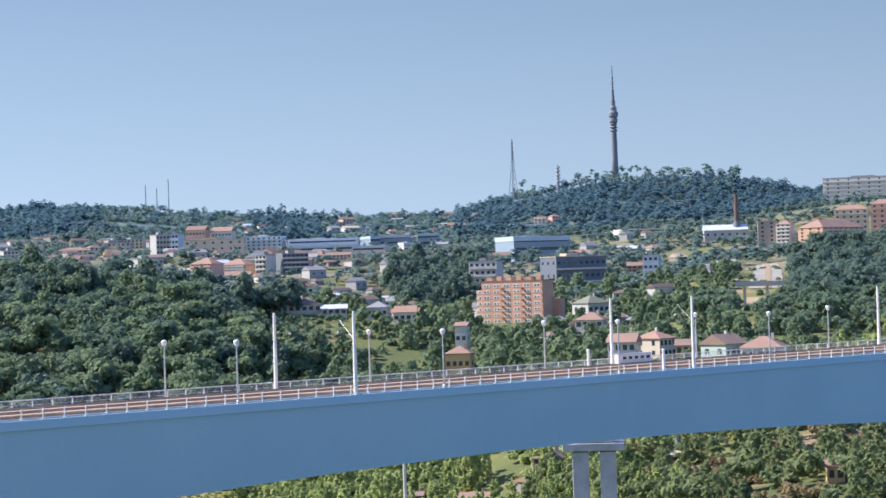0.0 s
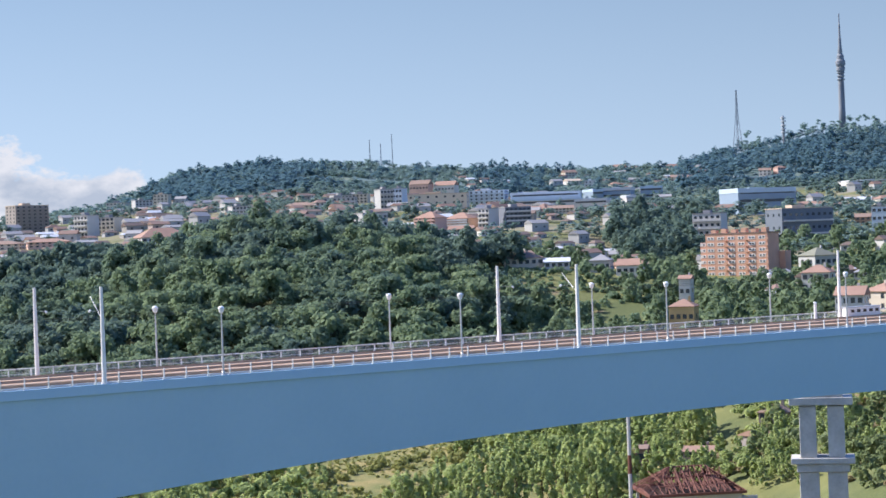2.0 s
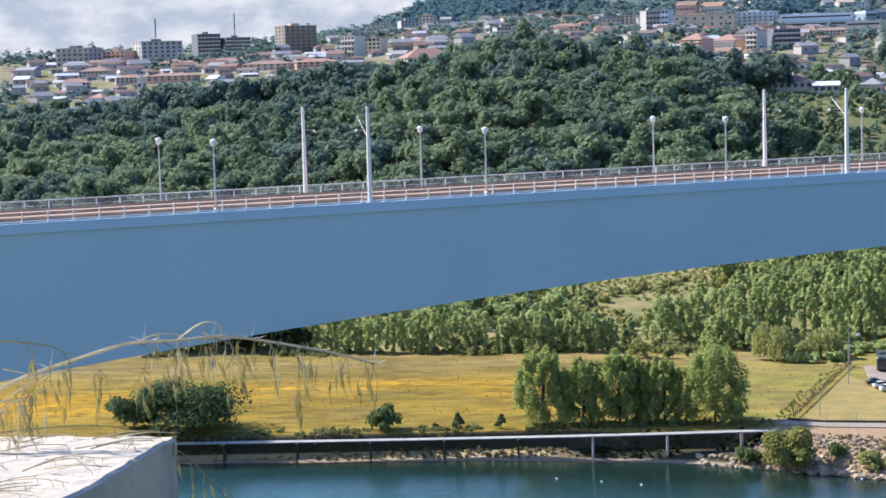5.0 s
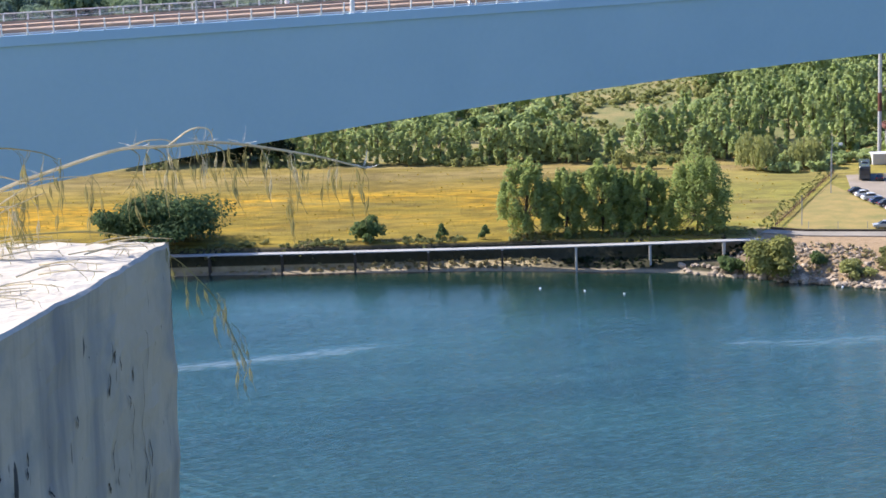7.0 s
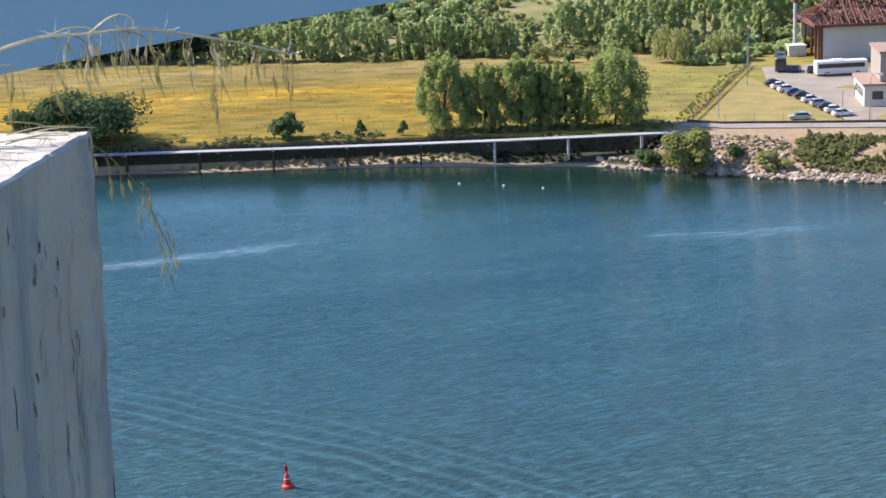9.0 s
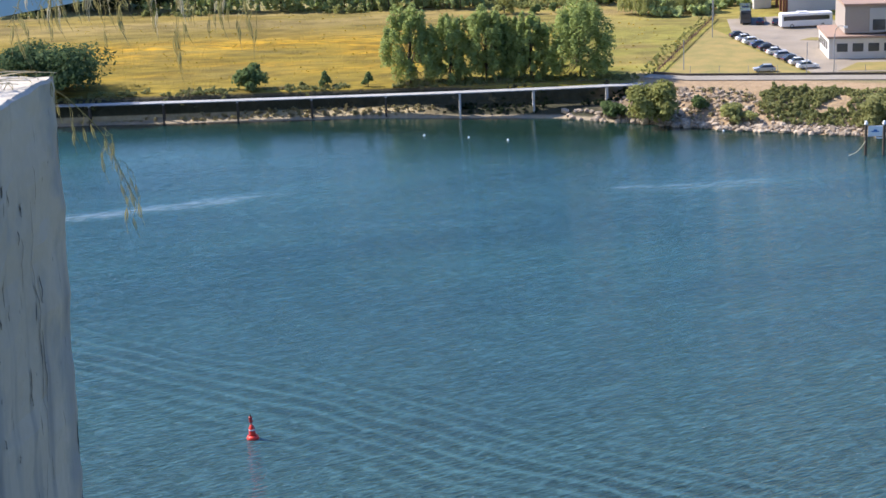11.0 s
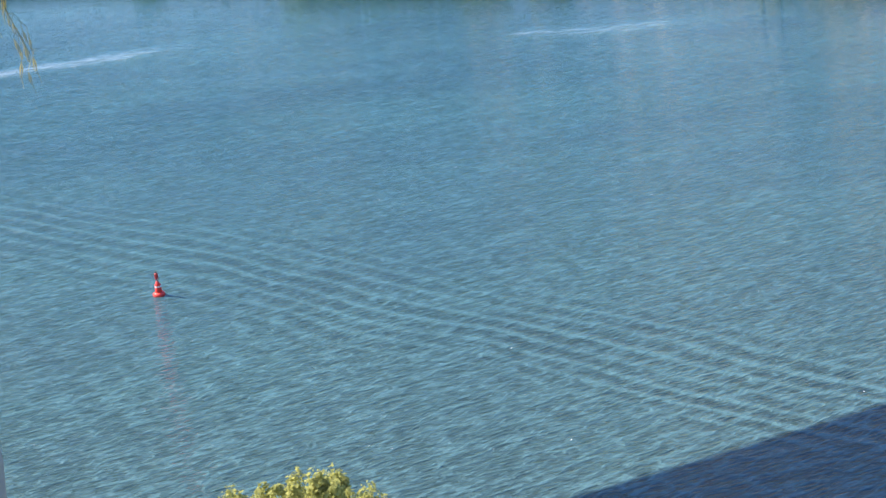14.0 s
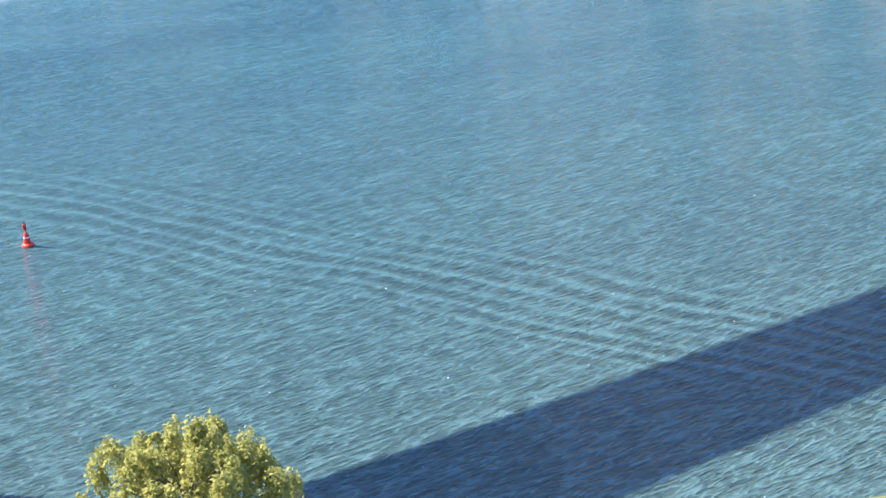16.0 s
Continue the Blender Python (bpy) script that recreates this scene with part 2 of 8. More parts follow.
    shelter = t.nodes.new("ShaderNodeMapRange")
    for k, v in (("From Min", 265.0), ("From Max", 345.0), ("To Min", 1.0), ("To Max", 0.13)):
        shelter.inputs[k].default_value = v
    t.links.new(sp.outputs["Y"], shelter.inputs["Value"])
    lee = shelter.outputs[0]                        # calmer water in the lee of the far bank
    fetch = t.nodes.new("ShaderNodeMapRange")       # rougher towards the open middle and the near bank
    for k, v in (("From Min", 150.0), ("From Max", 225.0), ("To Min", 1.7), ("To Max", 0.85)):
        fetch.inputs[k].default_value = v
    t.links.new(sp.outputs["Y"], fetch.inputs["Value"])
    strength = calc("MULTIPLY", calc("MULTIPLY", calc("ADD", calc("MULTIPLY", gust, 1.3), 0.30), fetch.outputs[0]), calc("MULTIPLY", calc("SUBTRACT", 1.0, calc("MINIMUM", calc("MULTIPLY", slick, 2.6), 0.85)), lee))
    height = calc("MULTIPLY", calc("ADD", calc("MULTIPLY", wind, 0.10), calc("ADD", calc("ADD", calc("MULTIPLY", chop, 0.10), calc("MULTIPLY", fine, 0.06)), calc("ADD", calc("MULTIPLY", calc("POWER", peaks, 3.0), 0.07), calc("MULTIPLY", calc("POWER", ridge, 5.0), 0.105)))), strength)
    height = calc("ADD", height, calc("MULTIPLY", wake, 0.13))
    bp = t.nodes.new("ShaderNodeBump")
    bp.inputs["Strength"].default_value = 1.0
    bp.inputs["Distance"].default_value = 0.95
    t.links.new(height, bp.inputs["Height"])
    t.links.new(bp.outputs[0], bs.inputs["Normal"])
    mx = t.nodes.new("ShaderNodeMix")
    mx.data_type = "RGBA"
    mx.inputs["A"].default_value = (0.017, 0.050, 0.063, 1)
    mx.inputs["B"].default_value = (0.030, 0.080, 0.094, 1)
    gust_tone = t.nodes.new("ShaderNodeMapRange")
    gust_tone.inputs["From Min"].default_value, gust_tone.inputs["From Max"].default_value = 0.3, 0.7
    t.links.new(gust, gust_tone.inputs["Value"])
    t.links.new(gust_tone.outputs[0], mx.inputs["Factor"])
    # greener towards the near bank
    green = t.nodes.new("ShaderNodeMapRange")
    for k, v in (("From Min", 265.0), ("From Max", 125.0), ("To Max", 0.7)):
        green.inputs[k].default_value = v
    t.links.new(sp.outputs["Y"], green.inputs["Value"])
    inshore = t.nodes.new("ShaderNodeMix")
    inshore.data_type = "RGBA"
    inshore.inputs["B"].default_value = (0.039, 0.065, 0.061, 1)
    t.links.new(mx.outputs["Result"], inshore.inputs["A"])
    t.links.new(green.outputs[0], inshore.inputs["Factor"])
    mx = inshore
    # light on the crests and shade in the troughs, put into the base colour
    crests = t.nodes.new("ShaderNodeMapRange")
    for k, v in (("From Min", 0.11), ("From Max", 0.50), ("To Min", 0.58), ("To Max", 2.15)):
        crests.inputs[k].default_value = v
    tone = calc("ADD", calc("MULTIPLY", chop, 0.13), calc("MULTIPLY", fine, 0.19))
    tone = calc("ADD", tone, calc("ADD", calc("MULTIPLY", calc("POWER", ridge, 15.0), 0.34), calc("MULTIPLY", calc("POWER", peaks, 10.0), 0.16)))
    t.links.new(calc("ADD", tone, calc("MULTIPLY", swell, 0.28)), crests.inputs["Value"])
    near = t.nodes.new("ShaderNodeMapRange")        # the painted crest contrast fades away from the near bank
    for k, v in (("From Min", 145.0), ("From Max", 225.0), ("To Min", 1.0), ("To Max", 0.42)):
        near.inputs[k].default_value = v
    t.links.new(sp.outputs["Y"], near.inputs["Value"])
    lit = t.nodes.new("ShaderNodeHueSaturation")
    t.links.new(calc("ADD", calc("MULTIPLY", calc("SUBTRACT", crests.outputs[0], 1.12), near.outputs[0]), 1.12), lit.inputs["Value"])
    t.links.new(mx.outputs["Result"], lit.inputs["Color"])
    # dark green reflections of the far bank, put into the water's base colour
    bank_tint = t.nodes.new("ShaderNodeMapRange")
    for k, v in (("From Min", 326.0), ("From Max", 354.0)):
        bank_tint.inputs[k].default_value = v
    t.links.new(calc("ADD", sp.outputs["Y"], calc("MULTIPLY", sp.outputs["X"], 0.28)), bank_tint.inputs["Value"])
    bank_reflection = t.nodes.new("ShaderNodeMix")
    bank_reflection.data_type = "RGBA"
    bank_reflection.inputs["B"].default_value = (0.010, 0.027, 0.021, 1)
    t.links.new(lit.outputs[0], bank_reflection.inputs["A"])
    t.links.new(bank_tint.outputs[0], bank_reflection.inputs["Factor"])
    mx = bank_reflection
    # white glints, put into the water's colour as scattered flecks
    fleck = t.nodes.new("ShaderNodeMix")
    fleck.data_type = "RGBA"
    fleck.inputs["B"].default_value = (0.75, 0.78, 0.78, 1)
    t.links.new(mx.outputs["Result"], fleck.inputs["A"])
    t.links.new(calc("MULTIPLY", calc("GREATER_THAN", noise_at(0.35, 0.3, 0, 1), 0.80), calc("GREATER_THAN", noise_at(16, 9, 30, 3), 0.55)), fleck.inputs["Factor"])
    foam = t.nodes.new("ShaderNodeMix")
    foam.data_type = "RGBA"
    foam.inputs["B"].default_value = (0.50, 0.56, 0.60, 1)
    t.links.new(fleck.outputs["Result"], foam.inputs["A"])
    t.links.new(calc("MULTIPLY", calc("MAXIMUM", calc("SUBTRACT", calc("MULTIPLY", slick, calc("MULTIPLY", noise_at(2.4, 0.8, 20, 3), 1.9)), 0.16), 0.0), 0.85), foam.inputs["Factor"])
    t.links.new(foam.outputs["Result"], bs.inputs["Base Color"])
    bs.inputs["Roughness"].default_value = 0.08
    bs.inputs["IOR"].default_value = 1.333
    return m


def ground_material():
    """Grass, dry earth and scrub by broad noise; the flat meadow on the bank carries yellow flowers."""
    m = bpy.data.materials.new("ground_cover")
    m.use_nodes = True
    t = m.node_tree
    bs = t.nodes["Principled BSDF"]
    bs.inputs["Roughness"].default_value = 0.95
    bs.inputs["Specular IOR Level"].default_value = 0.1
    geo = t.nodes.new("ShaderNodeNewGeometry")
    sp = t.nodes.new("ShaderNodeSeparateXYZ")
    t.links.new(geo.outputs["Position"], sp.inputs[0])

    def noise_at(size, detail=4.0, stretch=(1, 1, 1)):
        mp = t.nodes.new("ShaderNodeMapping")
        mp.inputs["Scale"].default_value = stretch
        t.links.new(geo.outputs["Position"], mp.inputs["Vector"])
        n = t.nodes.new("ShaderNodeTexNoise")
        n.inputs["Scale"].default_value = 1 / size
        n.inputs["Detail"].default_value = detail
        t.links.new(mp.outputs[0], n.inputs["Vector"])
        return n.outputs["Fac"]

    def ramp(v, lo, hi, a=0.0, b=1.0):
        n = t.nodes.new("ShaderNodeMapRange")
        for k, x in (("From Min", lo), ("From Max", hi), ("To Min", a), ("To Max", b)):
            n.inputs[k].default_value = x
        t.links.new(v, n.inputs["Value"])
        return n.outputs[0]

    def calc(op, a, b):
        n = t.nodes.new("ShaderNodeMath")
        n.operation = op
        for i, v in enumerate((a, b)):
            if isinstance(v, (int, float)):
                n.inputs[i].default_value = v
            else:
                t.links.new(v, n.inputs[i])
        return n.outputs[0]

    def mixc(f, a, b):
        n = t.nodes.new("ShaderNodeMix")
        n.data_type = "RGBA"
        for k, v in (("Factor", f), ("A", a), ("B", b)):
            if isinstance(v, tuple):
                n.inputs[k].default_value = (*v, 1)
            else:
                t.links.new(v, n.inputs[k])
        return n.outputs["Result"]

    fine, mid, broad = noise_at(0.7), noise_at(5, 5), noise_at(45, 4)
    grass = mixc(mid, (0.11, 0.13, 0.045), (0.25, 0.24, 0.10))
    scrub = mixc(fine, (0.07, 0.095, 0.04), (0.15, 0.165, 0.07))
    earth = mixc(mid, (0.22, 0.16, 0.09), (0.36, 0.28, 0.17))
    hill = mixc(ramp(broad, 0.42, 0.56), scrub, grass)
    hill = mixc(ramp(noise_at(22, 5), 0.62, 0.70), hill, earth)
    meadow_grass = mixc(noise_at(2.2, 6, (0.5, 1.2, 1)), (0.165, 0.130, 0.016), (0.40, 0.28, 0.034))
    flowers = mixc(ramp(noise_at(1.6, 6, (0.5, 1.3, 1)), 0.36, 0.62), (0.21, 0.155, 0.014), (0.64, 0.345, 0.012))
    meadow_grass = mixc(ramp(calc("ADD", sp.outputs["X"], calc("MULTIPLY", noise_at(18, 4), 40.0)), 18, 62), meadow_grass, mixc(noise_at(1.8, 6, (0.6, 1.2, 1)), (0.115, 0.13, 0.016), (0.30, 0.272, 0.04)))
    dry = mixc(mid, (0.20, 0.155, 0.048), (0.37, 0.275, 0.095))
    streak = noise_at(16, 5, (0.35, 1.4, 1))
    band = calc("MULTIPLY", ramp(sp.outputs["Y"], 386, 402), ramp(sp.outputs["Y"], 452, 425))
    band = calc("MULTIPLY", band, ramp(sp.outputs["X"], 40, 0))
    meadow = mixc(calc("MULTIPLY", band, ramp(streak, 0.38, 0.60)), meadow_grass, flowers)
    meadow = mixc(calc("MULTIPLY", ramp(sp.outputs["Y"], 432, 460), ramp(streak, 0.28, 0.52)), meadow, dry)
    meadow = mixc(ramp(noise_at(13, 6, (0.45, 1.5, 1)), 0.50, 0.66, 0.0, 0.8), meadow, mixc(fine, (0.15, 0.12, 0.028), (0.32, 0.245, 0.055)))
    tussock = calc("MULTIPLY", ramp(noise_at(3.2, 6, (0.42, 1.0, 1)), 0.36, 0.60, 0.66, 1.14), ramp(noise_at(30, 5, (0.5, 1.3, 1)), 0.35, 0.62, 0.84, 1.10))
    rough = t.nodes.new("ShaderNodeHueSaturation")
    t.links.new(tussock, rough.inputs["Value"])
    t.links.new(meadow, rough.inputs["Color"])
    meadow = rough.outputs[0]
    flat = calc("MULTIPLY", calc("MULTIPLY", ramp(sp.outputs["Y"], 366, 367), ramp(sp.outputs["X"], 116, 106)), ramp(sp.outputs["Y"], 486, 478))
    slope = calc("MULTIPLY", calc("MULTIPLY", ramp(sp.outputs["Y"], 470, 482), ramp(sp.outputs["Y"], 660, 600)), ramp(calc("DIVIDE", sp.outputs["X"], sp.outputs["Y"]), 0.24, 0.20))
    hill = mixc(slope, hill, mixc(ramp(noise_at(8, 6), 0.35, 0.65), mixc(fine, (0.10, 0.12, 0.045), (0.22, 0.23, 0.09)), mixc(fine, (0.20, 0.18, 0.07), (0.36, 0.29, 0.13))))
    town = calc("MULTIPLY", ramp(sp.outputs["Y"], 930, 1000), ramp(sp.outputs["Y"], 2100, 1700))
    hill = mixc(calc("MULTIPLY", town, ramp(noise_at(35, 4), 0.42, 0.56, 0.0, 0.6)), hill, mixc(noise_at(9, 4), (0.20, 0.17, 0.13), (0.36, 0.32, 0.27)))
    # the far hills' ground also carries the blue of haze in its colour
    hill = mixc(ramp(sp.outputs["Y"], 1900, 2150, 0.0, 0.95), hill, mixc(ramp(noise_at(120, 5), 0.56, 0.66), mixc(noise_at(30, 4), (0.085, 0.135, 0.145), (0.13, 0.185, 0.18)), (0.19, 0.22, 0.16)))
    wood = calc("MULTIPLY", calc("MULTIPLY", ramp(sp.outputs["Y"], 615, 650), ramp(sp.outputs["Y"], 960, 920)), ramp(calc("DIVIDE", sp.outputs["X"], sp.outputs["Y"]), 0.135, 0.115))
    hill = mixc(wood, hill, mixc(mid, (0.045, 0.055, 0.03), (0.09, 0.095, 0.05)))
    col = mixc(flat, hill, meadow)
    bank = calc("MULTIPLY", ramp(sp.outputs["Z"], 5.1, 4.6), ramp(sp.outputs["Y"], 300, 320))
    # shade under the walkway is put into the bank's colour as a dark tone
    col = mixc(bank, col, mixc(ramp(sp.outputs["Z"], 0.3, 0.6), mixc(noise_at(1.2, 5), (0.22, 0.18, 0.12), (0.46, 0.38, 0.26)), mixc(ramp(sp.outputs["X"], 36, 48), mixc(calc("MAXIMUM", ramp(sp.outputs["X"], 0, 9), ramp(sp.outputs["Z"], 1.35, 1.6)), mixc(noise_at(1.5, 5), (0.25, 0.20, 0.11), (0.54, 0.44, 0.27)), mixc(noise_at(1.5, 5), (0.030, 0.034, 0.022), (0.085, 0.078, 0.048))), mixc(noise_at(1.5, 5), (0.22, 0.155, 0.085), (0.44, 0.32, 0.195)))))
    scree = calc("MULTIPLY", ramp(calc("ADD", sp.outputs["Y"], calc("MULTIPLY", sp.outputs["X"], 0.43)), 401, 396), calc("MULTIPLY", ramp(sp.outputs["X"], 44, 48), ramp(sp.outputs["Y"], 300, 310)))
    col = mixc(scree, col, mixc(noise_at(1.5, 5), (0.22, 0.155, 0.085), (0.44, 0.32, 0.195)))
    t.links.new(col, bs.inputs["Base Color"])
    bp = t.nodes.new("ShaderNodeBump")
    bp.inputs["Strength"].default_value = 0.7
    bp.inputs["Distance"].default_value = 0.5
    t.links.new(fine, bp.inputs["Height"])
    t.links.new(bp.outputs[0], bs.inputs["Normal"])
    return m


M["water"] = water_material()
M["ground"] = ground_material()

# ---------------------------------------------------------------- mesh helpers
def mesh_object(name, bm, mat, parent=None, label="", smooth=False):
    me = bpy.data.meshes.new(name)
    bm.normal_update()
    bm.to_mesh(me)
    bm.free()
    me.materials.append(mat)
    if smooth:
        for p in me.polygons:
            p.use_smooth = True
    ob = new(name, me)
    if parent:
        ob.parent = parent
    if label:
        ob["label"] = label
    return ob


def part(name, bm, mat, parent, label="", smooth=False):
    return mesh_object(name, bm, mat, parent, label, smooth)


def share(name, me, parent, m=None):
    """Another object on the same mesh, under parent."""
    ob = new(name, me)
    ob.parent = parent
    if m is not None:
        ob.matrix_basis = m
    return ob


def thing(name, m, label, category, group="", kind=""):
    ob = new(name)
    ob.matrix_basis = m
    ob.empty_display_size = 0.1
    return tagged(ob, label, category, group, kind)


def quads_object(name, verts, faces, mat, parent=None):
    """A mesh from numpy arrays: verts n x 3, faces n x 4."""
    me = bpy.data.meshes.new(name)
    verts, faces = np.asarray(verts, np.float32), np.asarray(faces, np.int32)
    k = faces.shape[1]
    me.vertices.add(len(verts))
    me.vertices.foreach_set("co", verts.ravel())
    me.loops.add(faces.size)
    me.loops.foreach_set("vertex_index", faces.ravel())
    me.polygons.add(len(faces))
    me.polygons.foreach_set("loop_start", np.arange(0, faces.size, k, dtype=np.int32))
    me.update(calc_edges=True)
    me.validate()
    me.materials.append(mat)
    ob = new(name, me)
    if parent:
        ob.parent = parent
    return ob


def box(bm, x0, x1, y0, y1, z0, z1, bevel=0.0):
    vs = [bm.verts.new((x, y, z)) for z in (z0, z1) for y in (y0, y1) for x in (x0, x1)]
    fs = [bm.faces.new([vs[i] for i in q]) for q in
          ((0, 2, 3, 1), (4, 5, 7, 6), (0, 1, 5, 4), (2, 6, 7, 3), (0, 4, 6, 2), (1, 3, 7, 5))]
    if bevel:
        bmesh.ops.bevel(bm, geom=list({e for f in fs for e in f.edges}), offset=bevel, segments=1, affect="EDGES")
    return bm


def boxes(*rows, bevel=0.0):
    bm = bmesh.new()
    for r in rows:
        box(bm, *r, bevel=bevel)
    return bm


def lathe(profile, n=12, bm=None, at=(0, 0, 0)):
    """A round body about z from (radius, height) pairs, closed at both ends."""
    bm = bm or bmesh.new()
    rings = []
    for r, z in profile:
        rings.append([bm.verts.new((at[0] + r * math.cos(2 * math.pi * i / n), at[1] + r * math.sin(2 * math.pi * i / n), at[2] + z)) for i in range(n)])
    for a, b in zip(rings, rings[1:]):
        for i in range(n):
            bm.faces.new((a[i], a[(i + 1) % n], b[(i + 1) % n], b[i]))
    bm.faces.new(rings[0][::-1])
    bm.faces.new(rings[-1])
    return bm


def tube(bm, pts, r0, r1=None, n=6):
    """A tapered round bar along points."""
    r1 = r0 if r1 is None else r1
    pts = [Vector(p) for p in pts]
    rings = []
    for i, p in enumerate(pts):
        d = (pts[min(i + 1, len(pts) - 1)] - pts[max(i - 1, 0)]).normalized()
        a = d.cross(Vector((0, 0, 1)) if abs(d.z) < 0.9 else Vector((1, 0, 0))).normalized()
        b = d.cross(a)
        r = r0 + (r1 - r0) * i / max(1, len(pts) - 1)
        rings.append([bm.verts.new(p + r * (math.cos(2 * math.pi * k / n) * a + math.sin(2 * math.pi * k / n) * b)) for k in range(n)])
    for a, b in zip(rings, rings[1:]):
        for k in range(n):
            bm.faces.new((a[k], a[(k + 1) % n], b[(k + 1) % n], b[k]))
    bm.faces.new(rings[0][::-1])
    bm.faces.new(rings[-1])
    return bm


# ---------------------------------------------------------------- the land
# heights of the hills: rows by distance y, columns by x / y
HILL_U = np.array([-0.30, -0.16, -0.085, -0.04, 0.0, 0.08, 0.16, 0.22, 0.30, 0.37, 0.45])
HILL_Y = np.array([480, 600, 720, 850, 1000, 1400, 2000, 2500, 2900])
HILL_Z = np.array([
    [5, 5, 5, 5, 5, 5, 5, 9, 24, 30, 34],
    [12, 11, 10, 10, 10, 12, 17, 26, 47, 48, 50],
    [24, 33, 40, 47, 52, 46, 36, 43, 54, 56, 58],
    [43, 53, 62, 70, 77, 66, 56, 51, 52, 62, 68],
    [58, 63, 67, 70, 69, 68, 65, 57, 58, 74, 80],
    [84, 84, 89, 94, 96, 96, 90, 88, 88, 92, 92],
    [98, 104, 112, 118, 126, 122, 110, 112, 117, 128, 150],
    [102, 110, 125, 148, 168, 155, 145, 150, 178, 168, 150],
    [106, 120, 140, 187, 198, 190, 172, 171, 219, 221, 182]], float)
SHORE_X = np.array([-400, -59, -8, 30, 60, 90, 140, 220, 420])
SHORE_Y = np.array([380, 370, 367.5, 360.6, 344, 332, 300, 262, 190])


def smooth01(v, lo, hi):
    t = np.clip((v - lo) / (hi - lo), 0, 1)
    return t * t * (3 - 2 * t)


def ground_z(x, y):
    x, y = np.asarray(x, float), np.asarray(y, float)
    yc = np.clip(y, 480, 2900)
    u = np.clip(x / np.maximum(y, 300), -0.30, 0.45)
    cols = np.stack([np.interp(u, HILL_U, row) for row in HILL_Z])
    k = np.clip(np.searchsorted(HILL_Y, yc, side="right") - 1, 0, len(HILL_Y) - 2)
    f = (yc - HILL_Y[k]) / (HILL_Y[k + 1] - HILL_Y[k])
    f = f * 0.5 + 0.5 * f * f * (3 - 2 * f)
    lo = np.take_along_axis(cols, k[None], 0)[0]
    hi = np.take_along_axis(cols, (k + 1)[None], 0)[0]
    hill = lo + (hi - lo) * f
    hill = np.where(y > 2900, hill * (1 - 0.55 * smooth01(y, 2900, 4400)), hill)
    hill = hill + smooth01(y, 520, 700) * 1.6 * (np.sin(x * 0.031 + y * 0.017) + np.sin(x * 0.013 - y * 0.023 + 1.3))
    shore = np.interp(x, SHORE_X, SHORE_Y)
    d = y - shore                                   # metres inland of the waterline
    rock = smooth01(x, 36, 47)                      # the built embankment
    low = -4 + 4.2 * smooth01(d, -6, 0.6) + 1.5 * smooth01(d, 0, 4) + 3.3 * smooth01(y + 4.2 * smooth01(x, 4, 20) * (1 - smooth01(x, 40, 47)), 371.0, 371.9)
    high = -4 + 4.2 * smooth01(d, -6, 0.4) + 4.8 * smooth01(d, -0.5, 17)
    bank = low + (high - low) * rock
    east = smooth01(x, 95, 150)
    bank = bank + east * smooth01(d, 8, 120) * (hill - 5) * 0.8
    far = np.where(y > 480, hill, bank + (hill - 5) * smooth01(y, 440, 480) * (1 - 0.8 * east))
    near = 73.2 - 1.05 * np.clip(y, -200, 200) + 0.0038 * np.clip(y, 0, 140) ** 2
    near = np.where(y < 2.9, 74.4 + np.minimum(0, -0.02 * np.abs(y)), np.minimum(near, 72.0))
    near = np.where(y > 95, near - (near - 2.5) * smooth01(y, 95, 118), near)
    near = near - 6.5 * smooth01(y, 119, 126)
    side = smooth01(np.abs(x), 26, 60)              # unseen flanks of the near bank are cut away to let in skylight
    near = near * (1 - side) + side * np.minimum(near, 14 - 18 * smooth01(y, 20, 126))
    return np.where(y < 200, near, far)


def build_ground():
    us = np.concatenate([np.linspace(-1.6, -0.42, 16), np.linspace(-0.40, 0.60, 150), np.linspace(0.62, 1.6, 14)])
    ys = np.concatenate([np.linspace(-160, -4, 10), np.linspace(0, 130, 50), np.linspace(140, 300, 14), np.linspace(304, 352, 34), np.linspace(352.5, 376, 70), np.linspace(377, 400, 18),
                         np.linspace(404, 1000, 130), np.linspace(1010, 3000, 110), np.linspace(3060, 4900, 24)])
    yy, uu = np.meshgrid(ys, us, indexing="ij")
    xx = uu * np.maximum(yy, 300)
    zz = ground_z(xx.ravel(), yy.ravel())
    n, w = len(ys), len(us)
    idx = np.arange(n * w).reshape(n, w)
    faces = np.stack([idx[:-1, :-1], idx[:-1, 1:], idx[1:, 1:], idx[1:, :-1]], -1).reshape(-1, 4)
    ob = quads_object("ground", np.stack([xx.ravel(), yy.ravel(), zz], -1), faces, M["ground"])
    for p in ob.data.polygons:
        p.use_smooth = True
    return tagged(ob, "grassy meadow, scrub and wooded hills behind a river", "ground", kind="structure")


build_ground()
bm = bmesh.new()
vs = [bm.verts.new(p) for p in ((-700, 60, 0), (700, 60, 0), (700, 420, 0), (-700, 420, 0))]
bm.faces.new(vs)
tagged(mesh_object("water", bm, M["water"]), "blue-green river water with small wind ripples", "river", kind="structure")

# ---------------------------------------------------------------- railway bridge
BRIDGE = pose(-26.8, 162.0, 0, 0, 0, 26.97)        # local x along the bridge, y away over its width
S0, S1 = -150.0, 330.0
DECK_Z, DECK_W = 64.6, 11.9


def soffit(s):
    k = ((s - 93.0 + 125) % 250) - 125
    return DECK_Z - 7.55 - 7.0 * (k / 125.0) ** 2


